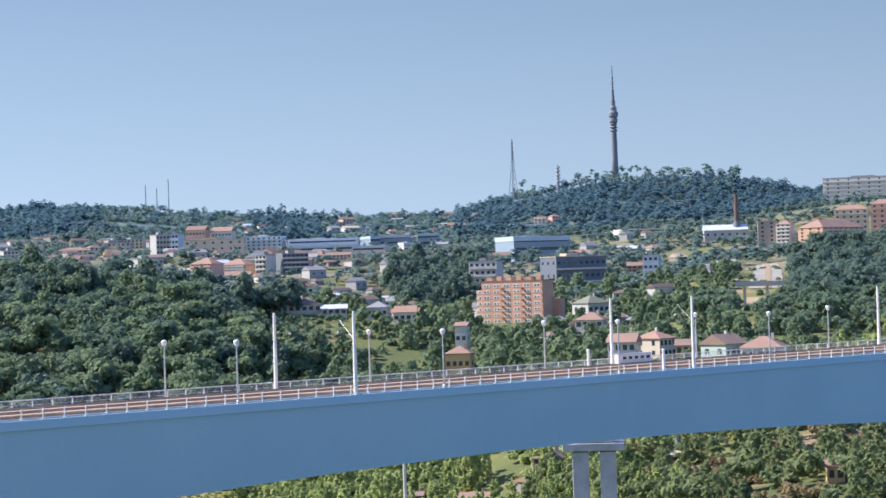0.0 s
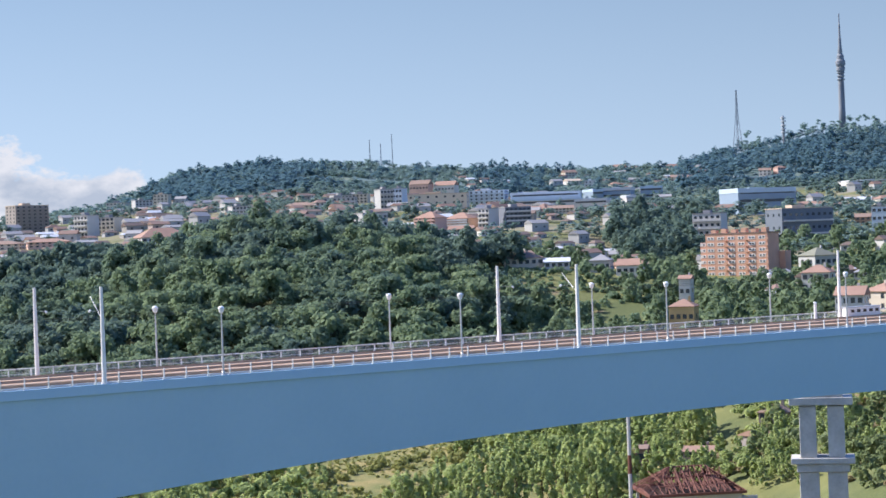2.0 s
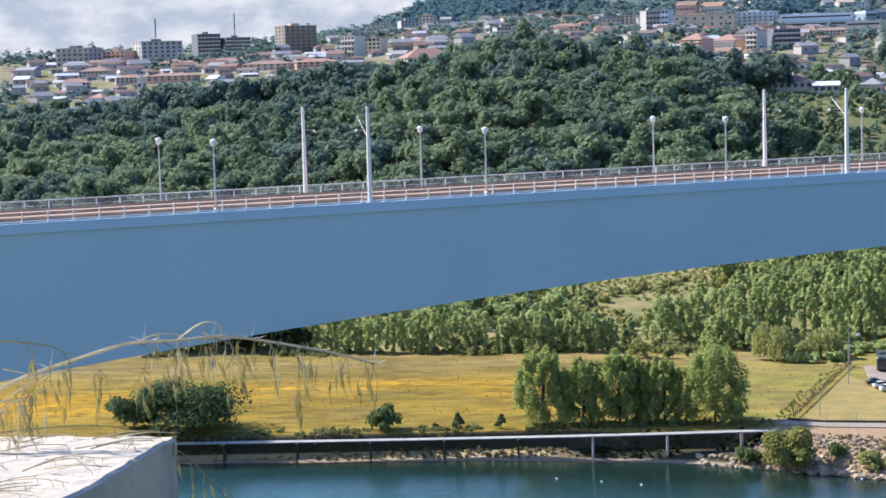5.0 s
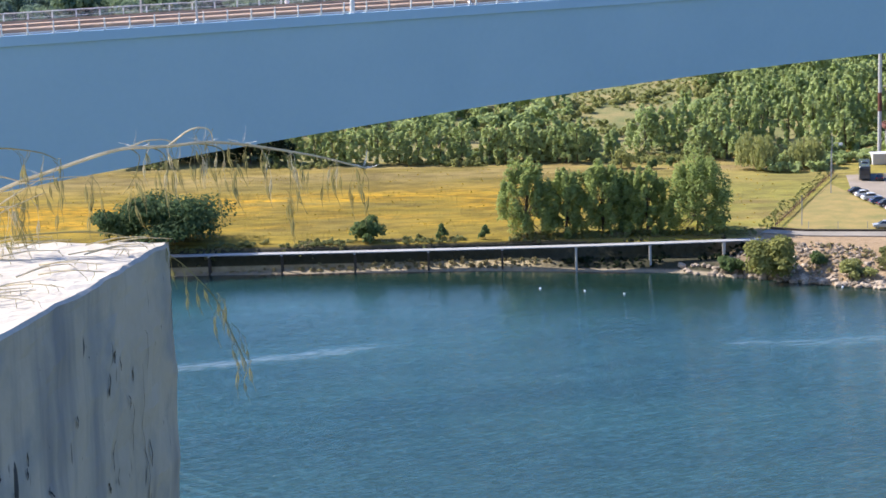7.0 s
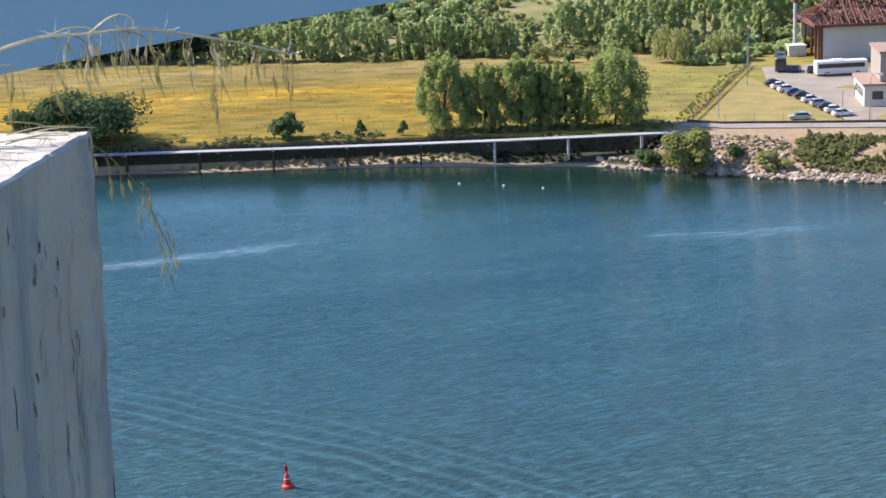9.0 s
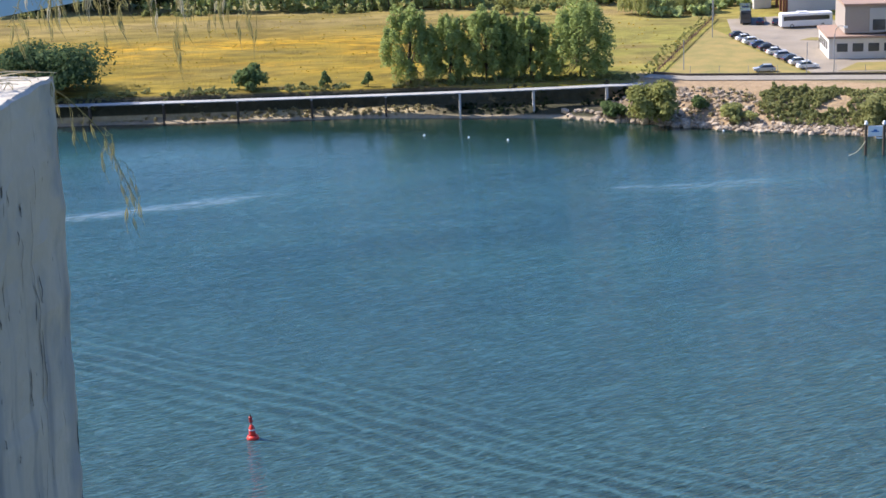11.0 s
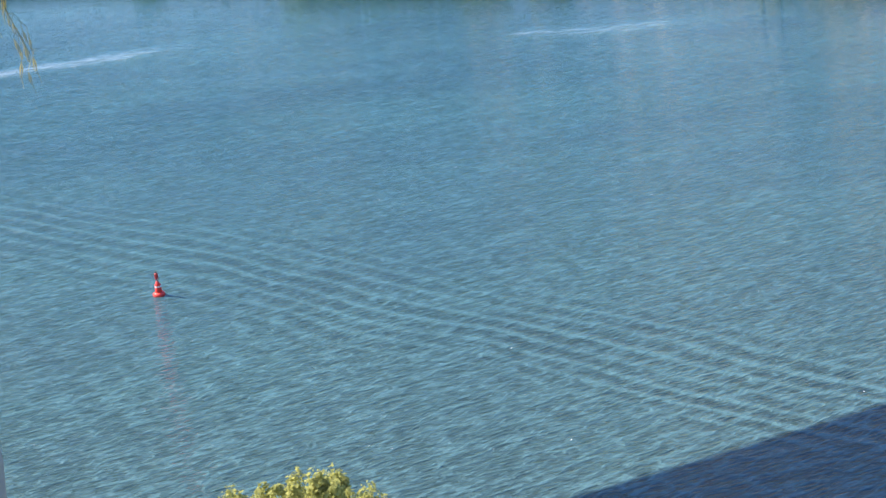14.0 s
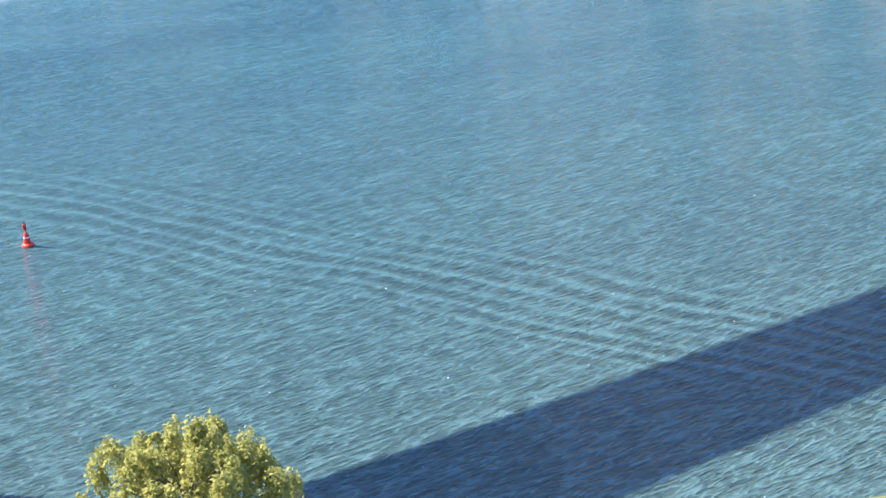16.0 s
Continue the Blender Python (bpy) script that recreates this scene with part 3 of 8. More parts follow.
bridge = thing("railway_bridge", BRIDGE, "long grey concrete railway bridge with a curved underside", "bridge")
bm = bmesh.new()
sections = []
for i in range(121):
    s = S0 + (S1 - S0) * i / 120
    zb = soffit(s)
    ring = [(0.22, 63.72), (1.7, zb), (7.2, zb), (DECK_W - 0.22, 63.72)]
    sections.append([bm.verts.new((s, y, z)) for y, z in ring])
for a, b in zip(sections, sections[1:]):
    for k in range(4):
        bm.faces.new((a[k], b[k], b[(k + 1) % 4], a[(k + 1) % 4]))
bm.faces.new(sections[0])
bm.faces.new(sections[-1][::-1])
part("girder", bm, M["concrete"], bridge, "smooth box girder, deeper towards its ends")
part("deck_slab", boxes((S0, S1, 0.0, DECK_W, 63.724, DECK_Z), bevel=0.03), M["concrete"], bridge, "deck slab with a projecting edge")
part("ballast_bed", boxes((S0, S1, 0.75, DECK_W - 0.75, DECK_Z + 0.004, DECK_Z + 0.46), bevel=0.05), M["ballast"], bridge, "brown stone ballast")
for y in (2.6, 4.25, 7.65, 9.3):
    part("rail", boxes((S0, S1, y - 0.035, y + 0.035, DECK_Z + 0.46, DECK_Z + 0.6)), M["rail_steel"], bridge)
for y in (0.42, DECK_W - 0.72):
    part("cable_trough", boxes((S0, S1, y, y + 0.30, DECK_Z + 0.004, DECK_Z + 0.18), bevel=0.02), M["pier"], bridge, "pale concrete cable trough")
for y in (3.4, 8.5):
    part("contact_wire", boxes((S0, S1, y - 0.012, y + 0.012, 70.20, 70.224)), M["wood_dark"], bridge, "thin overhead wire")

# railings: posts with an angled foot, a top rail and, on the far side, a mesh panel between posts
STEP = 2.15
near_rail = thing("near_railing", BRIDGE @ pose(0, 0, DECK_Z), "white steel railing posts along a bridge edge", "railing")
far_rail = thing("far_railing", BRIDGE @ pose(0, DECK_W - 0.1, DECK_Z), "pale steel railing with wire mesh along a bridge edge", "railing")
post_mesh = part("post", boxes((-0.055, 0.055, -0.05, 0.05, 0.0, 1.02), (-0.11, 0.11, -0.06, 0.06, 0.0, 0.06), (-0.05, 0.18, -0.03, 0.03, 0.06, 0.12), bevel=0.01),
                 M["white"], near_rail)
post_mesh.matrix_basis = pose(S0, 0.06, 0)
share("post", post_mesh.data, far_rail, pose(S0, 0, 0))
for i in range(1, int((S1 - S0) / STEP)):
    share("post", post_mesh.data, near_rail, pose(S0 + i * STEP, 0.06, 0))
    share("post", post_mesh.data, far_rail, pose(S0 + i * STEP + 0.6, 0, 0))
for z, r in ((0.97, 0.013), (0.55, 0.008)):
    part("rail_bar", boxes((S0, S1, 0.05 - r, 0.05 + r, z - r, z + r)), M["steel"], near_rail)
for z, r in ((1.12, 0.045), (0.62, 0.022), (0.14, 0.022)):
    part("rail_bar", boxes((S0, S1, -r, r, z - r, z + r)), M["white"], far_rail)
for k in range(9):
    z = 0.22 + 0.1 * k
    part("mesh_wire", boxes((S0, S1, -0.010, 0.010, z - 0.011, z + 0.011)), M["steel"], far_rail)

# lamps on both edges
M["lamp_white"] = material("lamp_housing", (0.72, 0.74, 0.75), (0.84, 0.85, 0.85), 1, 0.1, 0.35, 0.02)
lamp = thing("street_lamp", BRIDGE @ pose(0, 0.35, DECK_Z + 0.004), "slim grey lamp post with a white round head", "street lamp", "lamps on the bridge")
part("pole", lathe([(0.17, 0), (0.17, 0.25), (0.10, 0.35), (0.085, 3.0), (0.06, 5.7)], 10), M["steel"], lamp)
part("base_plate", boxes((-0.24, 0.24, -0.24, 0.24, 0.0, 0.05), bevel=0.01), M["white"], lamp)
part("lamp_head", lathe([(0.07, 5.55), (0.20, 5.68), (0.27, 5.95), (0.30, 6.05), (0.24, 6.16), (0.06, 6.24)], 12), M["lamp_white"], lamp, "white round lamp head")
for k in range(-4, 12):
    for off, w in ((0.0, 0.35), (-1.8, DECK_W - 0.95)):
        if (k, off) != (0, 0.0):
            copy_thing(lamp, BRIDGE @ pose(25.8 * k + off, w, DECK_Z + 0.004))

# masts of the overhead line in pairs
def catenary_mast(m, side):
    mast = thing("catenary_mast", m, "white steel overhead-line mast with a bracket arm", "mast", "masts of the overhead line")
    part("pole", lathe([(0.24, 0), (0.22, 0.6), (0.19, 4.0), (0.14, 8.5)], 10), M["white"], mast)
    part("base_plate", boxes((-0.36, 0.36, -0.3, 0.3, 0.0, 0.08), bevel=0.02), M["white"], mast)
    bm = bmesh.new()
    tube(bm, [(0, side * 0.15, 6.4), (0, side * 3.0, 6.3)], 0.012)
    part("arm", bm, M["tower"], mast, "thin dark bracket arm")
    bm = bmesh.new()
    if side > 0:
        tube(bm, [(0, side * 0.12, 5.7), (0, side * 2.5, 7.6)], 0.028)
        part("strut", bm, M["steel"], mast, "slanting strut")
    bm = bmesh.new()
    lathe([(0.05, 0), (0.11, 0.06), (0.06, 0.12), (0.11, 0.18), (0.06, 0.24), (0.11, 0.30), (0.05, 0.38)], 8, bm)
    ins = part("insulator", bm, M["lamp_white"], mast, "white ribbed insulator")
    ins.matrix_basis = pose(0, side * 3.0, 6.25, 70 * side, 0, 0)
    return mast


near_mast = catenary_mast(BRIDGE @ pose(14.35, 0.45, DECK_Z + 0.004), 1)
far_mast = catenary_mast(BRIDGE @ pose(12.1, DECK_W - 1.05, DECK_Z + 0.004), -1)
for s_near, s_far in ((-140.0, -142.2), (-88.6, -90.8), (-37.1, -39.3), (65.88, 63.15), (115.6, 112.3), (167.0, 163.6), (218.5, 215.0), (270.0, 266.4)):
    copy_thing(near_mast, BRIDGE @ pose(s_near, 0.45, DECK_Z + 0.004))
    copy_thing(far_mast, BRIDGE @ pose(s_far, DECK_W - 1.05, DECK_Z + 0.004))

# short signal posts
for s, w in ((110.6, 0.5), (108.3, DECK_W - 1.1)):
    sig = thing("signal_post", BRIDGE @ pose(s, w, DECK_Z + 0.004), "short thick white post beside the track", "post", "short posts on the bridge")
    part("post", lathe([(0.24, 0), (0.2, 0.3), (0.17, 2.2), (0.12, 2.3)], 10), M["white"], sig)
    part("cap", lathe([(0.2, 2.28), (0.23, 2.36), (0.14, 2.5)], 10), M["lamp_white"], sig)
# white box taken for a vehicle beyond, put on the deck to fit the camera's view
cabin = thing("track_cabin", BRIDGE @ pose(115.0, DECK_W - 1.9, DECK_Z + 0.47), "low white box with small windows", "cabin")
part("body", boxes((-2.7, 2.7, -0.5, 0.5, 0.0, 1.15), bevel=0.05), M["white"], cabin)
part("roof", boxes((-2.8, 2.8, -0.56, 0.56, 1.154, 1.22), bevel=0.02), M["steel"], cabin)
for k in range(5):
    part("window", boxes((-2.2 + k, -1.65 + k, -0.52, -0.503, 0.55, 0.9)), M["wood_dark"], cabin)
# bearings and shafts that carry the bridge
for s in (-32.0, 218.0):
    pier = thing("bridge_pier", BRIDGE @ pose(s, 0, 0), "massive concrete bridge pier standing in the river", "pier")
    part("footing", boxes((-9, 9, -4, 14, -4, 4), bevel=0.5), M["pier"], pier)
    for x in (-3.4, 3.4):
        part("shaft", boxes((x - 1.3, x + 1.3, 1.7, 7.2, 4.0, soffit(s) - 0.02), bevel=0.15), M["pier"], pier)

# ---------------------------------------------------------------- parapet beside the viewpoint
WALL_TOP = 75.45
A = Vector((-0.554, 2.948))
along = Vector((-0.170, -0.985)).normalized()
inward = Vector((-0.995, 0.10)).normalized()


def wall_material():
    """Weathered concrete: pale, with long dark runs, pits and a mottled crust."""
    m = material("weathered_concrete", (0.405, 0.36, 0.275), (0.55, 0.49, 0.385), 0.30, 0.022, 0.92, 0.55, relief=0.004)
    t = m.node_tree
    bs = t.nodes["Principled BSDF"]
    base = bs.inputs["Base Color"].links[0].from_socket
    geo = t.nodes.new("ShaderNodeNewGeometry")

    def layer(col, scale, size, lo, hi, colour, detail=3.0):
        mp = t.nodes.new("ShaderNodeMapping")
        mp.inputs["Scale"].default_value = scale
        t.links.new(geo.outputs["Position"], mp.inputs["Vector"])
        n = t.nodes.new("ShaderNodeTexNoise")
        n.inputs["Scale"].default_value = 1 / size
        n.inputs["Detail"].default_value = detail
        t.links.new(mp.outputs[0], n.inputs["Vector"])
        r = t.nodes.new("ShaderNodeMapRange")
        r.inputs["From Min"].default_value, r.inputs["From Max"].default_value = lo, hi
        t.links.new(n.outputs["Fac"], r.inputs["Value"])
        x = t.nodes.new("ShaderNodeMix")
        x.data_type = "RGBA"
        t.links.new(r.outputs[0], x.inputs["Factor"])
        t.links.new(col, x.inputs["A"])
        x.inputs["B"].default_value = (*colour, 1)
        return x.outputs["Result"]

    col = layer(base, (1, 1, 0.10), 0.05, 0.50, 0.72, (0.27, 0.265, 0.245))
    col = layer(col, (1, 1, 0.8), 0.11, 0.52, 0.66, (0.34, 0.335, 0.30), 6.0)
    col = layer(col, (1, 1, 0.13), 0.016, 0.70, 0.74, (0.06, 0.06, 0.06), 2.0)
    col = layer(col, (1, 1, 0.5), 0.009, 0.73, 0.78, (0.10, 0.10, 0.095), 2.0)
    t.links.new(col, bs.inputs["Base Color"])
    return m


M["wall"] = wall_material()
LENGTH, WIDTH, DROP = 4.6, 0.62, 2.9


def wall_point(a, b, z):
    """a metres along from the end, b metres in from the visible face."""
    p = A + along * a + inward * (b + 0.021 * (WALL_TOP - z))
    q = Vector((p.x, p.y, z))
    n1 = noise.noise(q * 14) * 0.006 + noise.noise(q * 45) * 0.003
    return q + Vector((n1, n1 * 0.6, 0.004 * noise.noise(q * 20 + Vector((7, 1, 3))) + 0.002 * noise.noise(q * 70)))


def wall_sheet(bm, fn, n, m):
    g = [[bm.verts.new(fn(i / n, j / m)) for j in range(m + 1)] for i in range(n + 1)]
    for i in range(n):
        for j in range(m):
            bm.faces.new((g[i][j], g[i + 1][j], g[i + 1][j + 1], g[i][j + 1]))


R_EDGE = 0.005
# the same concrete, with the sunlit top's brightness put into its colour
M["wall_top"] = material("sunlit_concrete", (0.42, 0.375, 0.30), (0.60, 0.55, 0.455), 0.12, 0.012, 0.95, 0.6, relief=0.005)
bm = bmesh.new()
wall_sheet(bm, lambda u, v: wall_point(0.0 + LENGTH * u ** 2, -0.0, WALL_TOP - R_EDGE - DROP * v ** 1.5), 90, 70)          # visible face
wall_sheet(bm, lambda u, v: wall_point(LENGTH * u ** 2, R_EDGE + (WIDTH - R_EDGE) * v, WALL_TOP), 90, 24)                   # top
top_faces = len(bm.faces)
wall_sheet(bm, lambda u, v: wall_point(LENGTH * u ** 2, R_EDGE * v, WALL_TOP - R_EDGE * (1 - v)), 90, 1)                    # worn arris
wall_sheet(bm, lambda u, v: wall_point(0.0, WIDTH * u, WALL_TOP - R_EDGE - DROP * v), 14, 20)                               # end
wall_sheet(bm, lambda u, v: wall_point(0.0, WIDTH * u, WALL_TOP - R_EDGE * v), 14, 1)
wall_sheet(bm, lambda u, v: wall_point(LENGTH * u, WIDTH, WALL_TOP - DROP * v), 20, 10)                                     # back
wall_sheet(bm, lambda u, v: wall_point(LENGTH, WIDTH * u, WALL_TOP - DROP * v), 6, 10)
for k, fc in enumerate(bm.faces):
    if 90 * 70 <= k < top_faces + 90:
        fc.material_index = 1
bmesh.ops.remove_doubles(bm, verts=bm.verts[:], dist=0.0005)
bmesh.ops.recalc_face_normals(bm, faces=bm.faces[:])
wall_ob = mesh_object("parapet_wall", bm, M["wall"])
wall_ob.data.materials.append(M["wall_top"])
tagged(wall_ob, "thick weathered concrete parapet with a rough top", "wall", kind="structure")

# cracks running down near the corner: thin dark slivers set into the face
M["crack"] = material("crack", (0.02, 0.02, 0.02), (0.05, 0.05, 0.045), 0.1, 0.01, 0.95, 0)

def crack(a0, z0, z1, width, seed):
    """A jagged sliver down the visible face, a metres from the end."""
    rg = random.Random(seed)
    bm = bmesh.new()
    n = max(6, int((z0 - z1) / 0.02))
    rows, a = [], a0
    for i in range(n + 1):
        z = z0 + (z1 - z0) * i / n
        a += rg.uniform(-0.006, 0.006) * 0.6
        w = width * rg.uniform(0.3, 1.0) * math.sin(math.pi * (i + 0.4) / (n + 0.8)) ** 0.4
        p = wall_point(max(a, 0.004), -0.0022, z)
        rows.append((bm.verts.new(p + Vector((along.x, along.y, 0)) * w), bm.verts.new(p - Vector((along.x, along.y, 0)) * w)))
    for (p, q), (r_, t_) in zip(rows, rows[1:]):
        bm.faces.new((p, q, t_, r_))
    part("crack", bm, M["crack"], wall_ob, "thin dark crack in concrete")


rc = random.Random(8)
for k, line in enumerate((0.13, 0.155, 0.19)):
    z = 75.34 - 0.05 * k
    while z > 74.2:
        size = rc.uniform(0.16, 0.45) if k == 1 else rc.uniform(0.03, 0.17)
        crack(line + rc.uniform(-0.008, 0.008), z, z - size, rc.uniform(0.0008, 0.0026), 200 + int(z * 50) + k)
        z -= size + (rc.uniform(0.0, 0.03) if k == 1 else rc.uniform(0.01, 0.16))
for k in range(120):
    z = rc.uniform(74.4, 75.38)
    crack(rc.uniform(0.18, 1.25), z, z - rc.choice((1, 1, 2.2)) * rc.uniform(0.008, 0.026), rc.uniform(0.0012, 0.0036), 300 + k)

# wild oats that grow over the wall
M["straw"] = material("dry_straw", (0.58, 0.49, 0.29), (0.80, 0.72, 0.50), 0.08, 0.01, 0.7, 0.1, through_light=0.2)
M["husk"] = material("papery_husk", (0.70, 0.69, 0.64), (0.84, 0.83, 0.79), 0.02, 0.004, 0.7, 0.1, relief=0.0005)
M["green_straw"] = material("green_straw", (0.24, 0.22, 0.08), (0.46, 0.40, 0.17), 0.05, 0.01, 0.7, 0.1, through_light=0.3)


def spikelet(bm, p, way, size):
    """A hanging seed head: two boat-shaped husks and an awn."""
    way = Vector(way).normalized()
    side = way.cross(Vector((0.3, 1, 0.1))).normalized()
    out = way.cross(side)
    for k in (-1, 1):
        base = p
        mid = p + way * size * 0.45 + side * size * 0.075 * k
        tip = p + way * size + side * size * 0.04 * k
        a, b = base + out * 0.0, tip
        v = [bm.verts.new(q) for q in (a, mid + out * size * 0.06, b, mid - out * size * 0.06, p + way * size * 0.5 + side * size * 0.02 * k)]
        bm.faces.new((v[0], v[1], v[2], v[4]))
        bm.faces.new((v[0], v[4], v[2], v[3]))
    tube(bm, [p + way * size * 0.8, p + way * size * 1.5 + side * size * 0.15], 0.0005, 0.0003, 3)


def oat_stalk(name, start, bends, heads, label, mat, seed, r=0.0017, husks=()):
    """A stalk that arches through bends (steps from the start), with seed heads on fine drooping stems."""
    rg = random.Random(seed)
    th = thing(name, Matrix.Translation(start), label, "grass", "wild oats on the wall")
    pts = [Vector((0, 0, 0))]
    for b in bends:
        pts.append(pts[-1] + Vector(b))
    fine = []
    for i, (b, c) in enumerate(zip(pts, pts[1:])):  # smooth bends
        a, d = pts[max(i - 1, 0)], pts[min(i + 2, len(pts) - 1)]
        for k in range(5):
            q = k / 5
            fine.append(0.5 * (2 * b + (c - a) * q + (2 * a - 5 * b + 4 * c - d) * q * q + (3 * b - a - 3 * c + d) * q ** 3))
    fine.append(pts[-1])
    bm = bmesh.new()
    tube(bm, fine, r, r * 0.4, 5)
    part("stalk", bm, mat, th)
    for k in range(heads):
        i = rg.randrange(len(fine) * 2 // 5, len(fine))
        p = fine[i] + Vector((rg.uniform(-0.01, 0.01), rg.uniform(-0.01, 0.01), 0))
        drop = Vector((rg.uniform(-0.012, 0.016), rg.uniform(-0.01, 0.01), -rg.uniform(0.006, 0.034) * rg.choice((1, 1, 1.8))))
        bm = bmesh.new()
        tube(bm, [p, p + drop * 0.5 + Vector((0.004, 0, 0.004)), p + drop], 0.0005, 0.0004, 3)
        spikelet(bm, p + drop, (rg.uniform(-0.25, 0.35), rg.uniform(-0.2, 0.2), -1), rg.uniform(0.022, 0.034))
        part("seed_head", bm, M["green_straw"] if rg.random() < 0.75 else mat, th)
    for e in husks:                                 # open papery glumes that stand up from the joints
        p = fine[min(len(fine) - 1, int(e * len(fine)))]
        bm = bmesh.new()
        for dx, dz, size in ((0.35, 1.0, 0.020), (-0.9, 0.45, 0.016), (0.95, 0.10, 0.017)):
            spikelet(bm, p, (dx, rg.uniform(-0.2, 0.2), dz), size)
        part("husk", bm, M["husk"], th, "white papery husk")
    return th


oat_stalk("wild_oat", (-0.576, 2.93, 75.605), [(0.015, 0.003, -0.005), (0.01, 0.003, -0.01), (0.002, 0.003, -0.015)], 9,
          "short greenish oat stem heavy with seeds", M["green_straw"], 1, 0.0012)
oat_stalk("wild_oat", (-0.498, 2.95, 75.605), [(0.025, 0.0, -0.005), (0.014, 0.0, -0.011), (-0.004, 0.0, -0.018), (-0.008, 0.0, -0.016)], 8,
          "short greenish oat stem heavy with seeds", M["green_straw"], 2, 0.0012)
oat_stalk("wild_oat", (-0.404, 2.97, 75.592), [(0.027, 0.0, -0.002), (0.015, 0.0, -0.018), (0.002, 0.0, -0.034), (-0.003, 0.0, -0.027)], 8,
          "short greenish oat stem heavy with seeds", M["green_straw"], 3, 0.001)
oat_stalk("wild_oat", (-0.601, 2.92, 75.605), [(0.013, 0.0, -0.012), (-0.004, 0.0, -0.02), (-0.012, 0.0, -0.024), (-0.013, 0.0, -0.016)], 6,
          "short greenish oat stem heavy with seeds", M["green_straw"], 4, 0.001)
oat_stalk("wild_oat", (-0.895, 2.86, 75.494), [(0.062, 0.011, 0.038), (0.053, 0.011, 0.027), (0.072, 0.011, 0.022), (0.062, 0.011, 0.018), (0.039, 0.011, 0.007), (0.062, 0.011, -0.0), (0.055, 0.011, 0.003), (0.049, 0.011, -0.005), (0.049, 0.011, -0.01), (0.042, 0.011, -0.010), (0.038, 0.011, -0.010), (0.036, 0.011, -0.012), (0.034, 0.011, -0.012)], 46,
          "dry wild oat stalk arching out with hanging seeds", M["straw"], 5, 0.0037, (0.20, 0.40, 0.54, 0.63, 0.98))
oat_stalk("wild_oat", (-0.615, 2.92, 75.603), [(0.018, 0.004, 0.006), (0.018, 0.004, 0.006), (0.02, 0.004, 0.001), (0.017, 0.004, -0.003), (0.01, 0.004, -0.007)], 5,
          "thin dry oat stem curving over with seeds", M["straw"], 6, 0.0016)
oat_stalk("wild_oat", (-0.544, 2.94, 75.605), [(0.013, 0.001, 0.01), (0.016, 0.001, 0.011), (0.014, 0.001, 0.005), (0.01, 0.001, 0.0), (0.009, 0.001, -0.003), (0.005, 0.001, -0.008), (0.001, 0.001, -0.017)], 3,
          "thin dry oat stem curving over with seeds", M["straw"], 7, 0.002)
oat_stalk("wild_oat", (-0.879, 2.86, 75.599), [(0.053, 0.004, 0.019), (0.04, 0.004, 0.0), (0.03, 0.004, -0.004), (0.03, 0.004, -0.007), (0.02, 0.004, -0.012)], 9,
          "greenish oat stalk arching out with hanging seeds", M["green_straw"], 8, 0.0017)
oat_stalk("wild_oat", (-0.91, 2.93, 75.456), [(0.053, 0.005, 0.005), (0.048, 0.005, 0.006), (0.058, 0.005, 0.003), (0.063, 0.005, -0.0), (0.05, 0.005, -0.007), (0.043, 0.005, -0.017), (0.043, 0.005, -0.025), (0.028, 0.005, -0.028), (0.034, 0.005, -0.044), (0.02, 0.005, -0.053), (0.022, 0.005, -0.058)], 34,
          "greenish oat stalk drooping over the wall's edge", M["green_straw"], 9, 0.0017)
oat_stalk("wild_oat", (-0.863, 2.84, 75.49), [(0.034, 0.01, 0.022), (0.052, 0.01, 0.032), (0.045, 0.01, 0.024), (0.018, 0.01, 0.003)], 6,
          "short tangled dry oat stalk", M["straw"], 10, 0.0018)
oat_stalk("wild_oat", (-0.86, 2.83, 75.487), [(0.033, 0.01, 0.014), (0.043, 0.01, 0.025), (0.028, 0.01, 0.011), (0.03, 0.01, 0.011)], 6,
          "short tangled dry oat stalk", M["straw"], 11, 0.0015)
oat_stalk("wild_oat", (-0.863, 2.85, 75.532), [(0.043, 0.006, 0.013), (0.043, 0.006, 0.015), (0.043, 0.006, 0.007), (0.043, 0.006, 0.003), (0.038, 0.006, -0.001)], 8,
          "short tangled dry oat stalk", M["straw"], 12, 0.0014)
oat_stalk("wild_oat", (-0.817, 2.86, 75.474), [(0.012, 0.002, 0.037), (0.009, 0.003, 0.017), (0.013, 0.002, -0.011), (0.001, 0.002, -0.034)], 4,
          "short tangled dry oat stalk", M["straw"], 13, 0.0014)
oat_stalk("wild_oat", (-0.772, 2.86, 75.477), [(0.011, 0.007, 0.032), (-0.007, 0.007, 0.026), (-0.013, 0.007, 0.012)], 4,
          "short tangled dry oat stalk", M["green_straw"], 14, 0.0012)
oat_stalk("wild_oat", (-0.844, 2.84, 75.516), [(0.034, 0.007, 0.011), (0.034, 0.007, 0.003), (0.019, 0.007, -0.006)], 4,
          "short tangled dry oat stalk", M["straw"], 15, 0.0014)
oat_stalk("wild_oat", (-0.804, 2.87, 75.576), [(0.017, 0.003, -0.004), (0.018, 0.003, -0.006), (0.016, 0.003, -0.008)], 2,
          "short tangled dry oat stalk", M["straw"], 16, 0.0018)
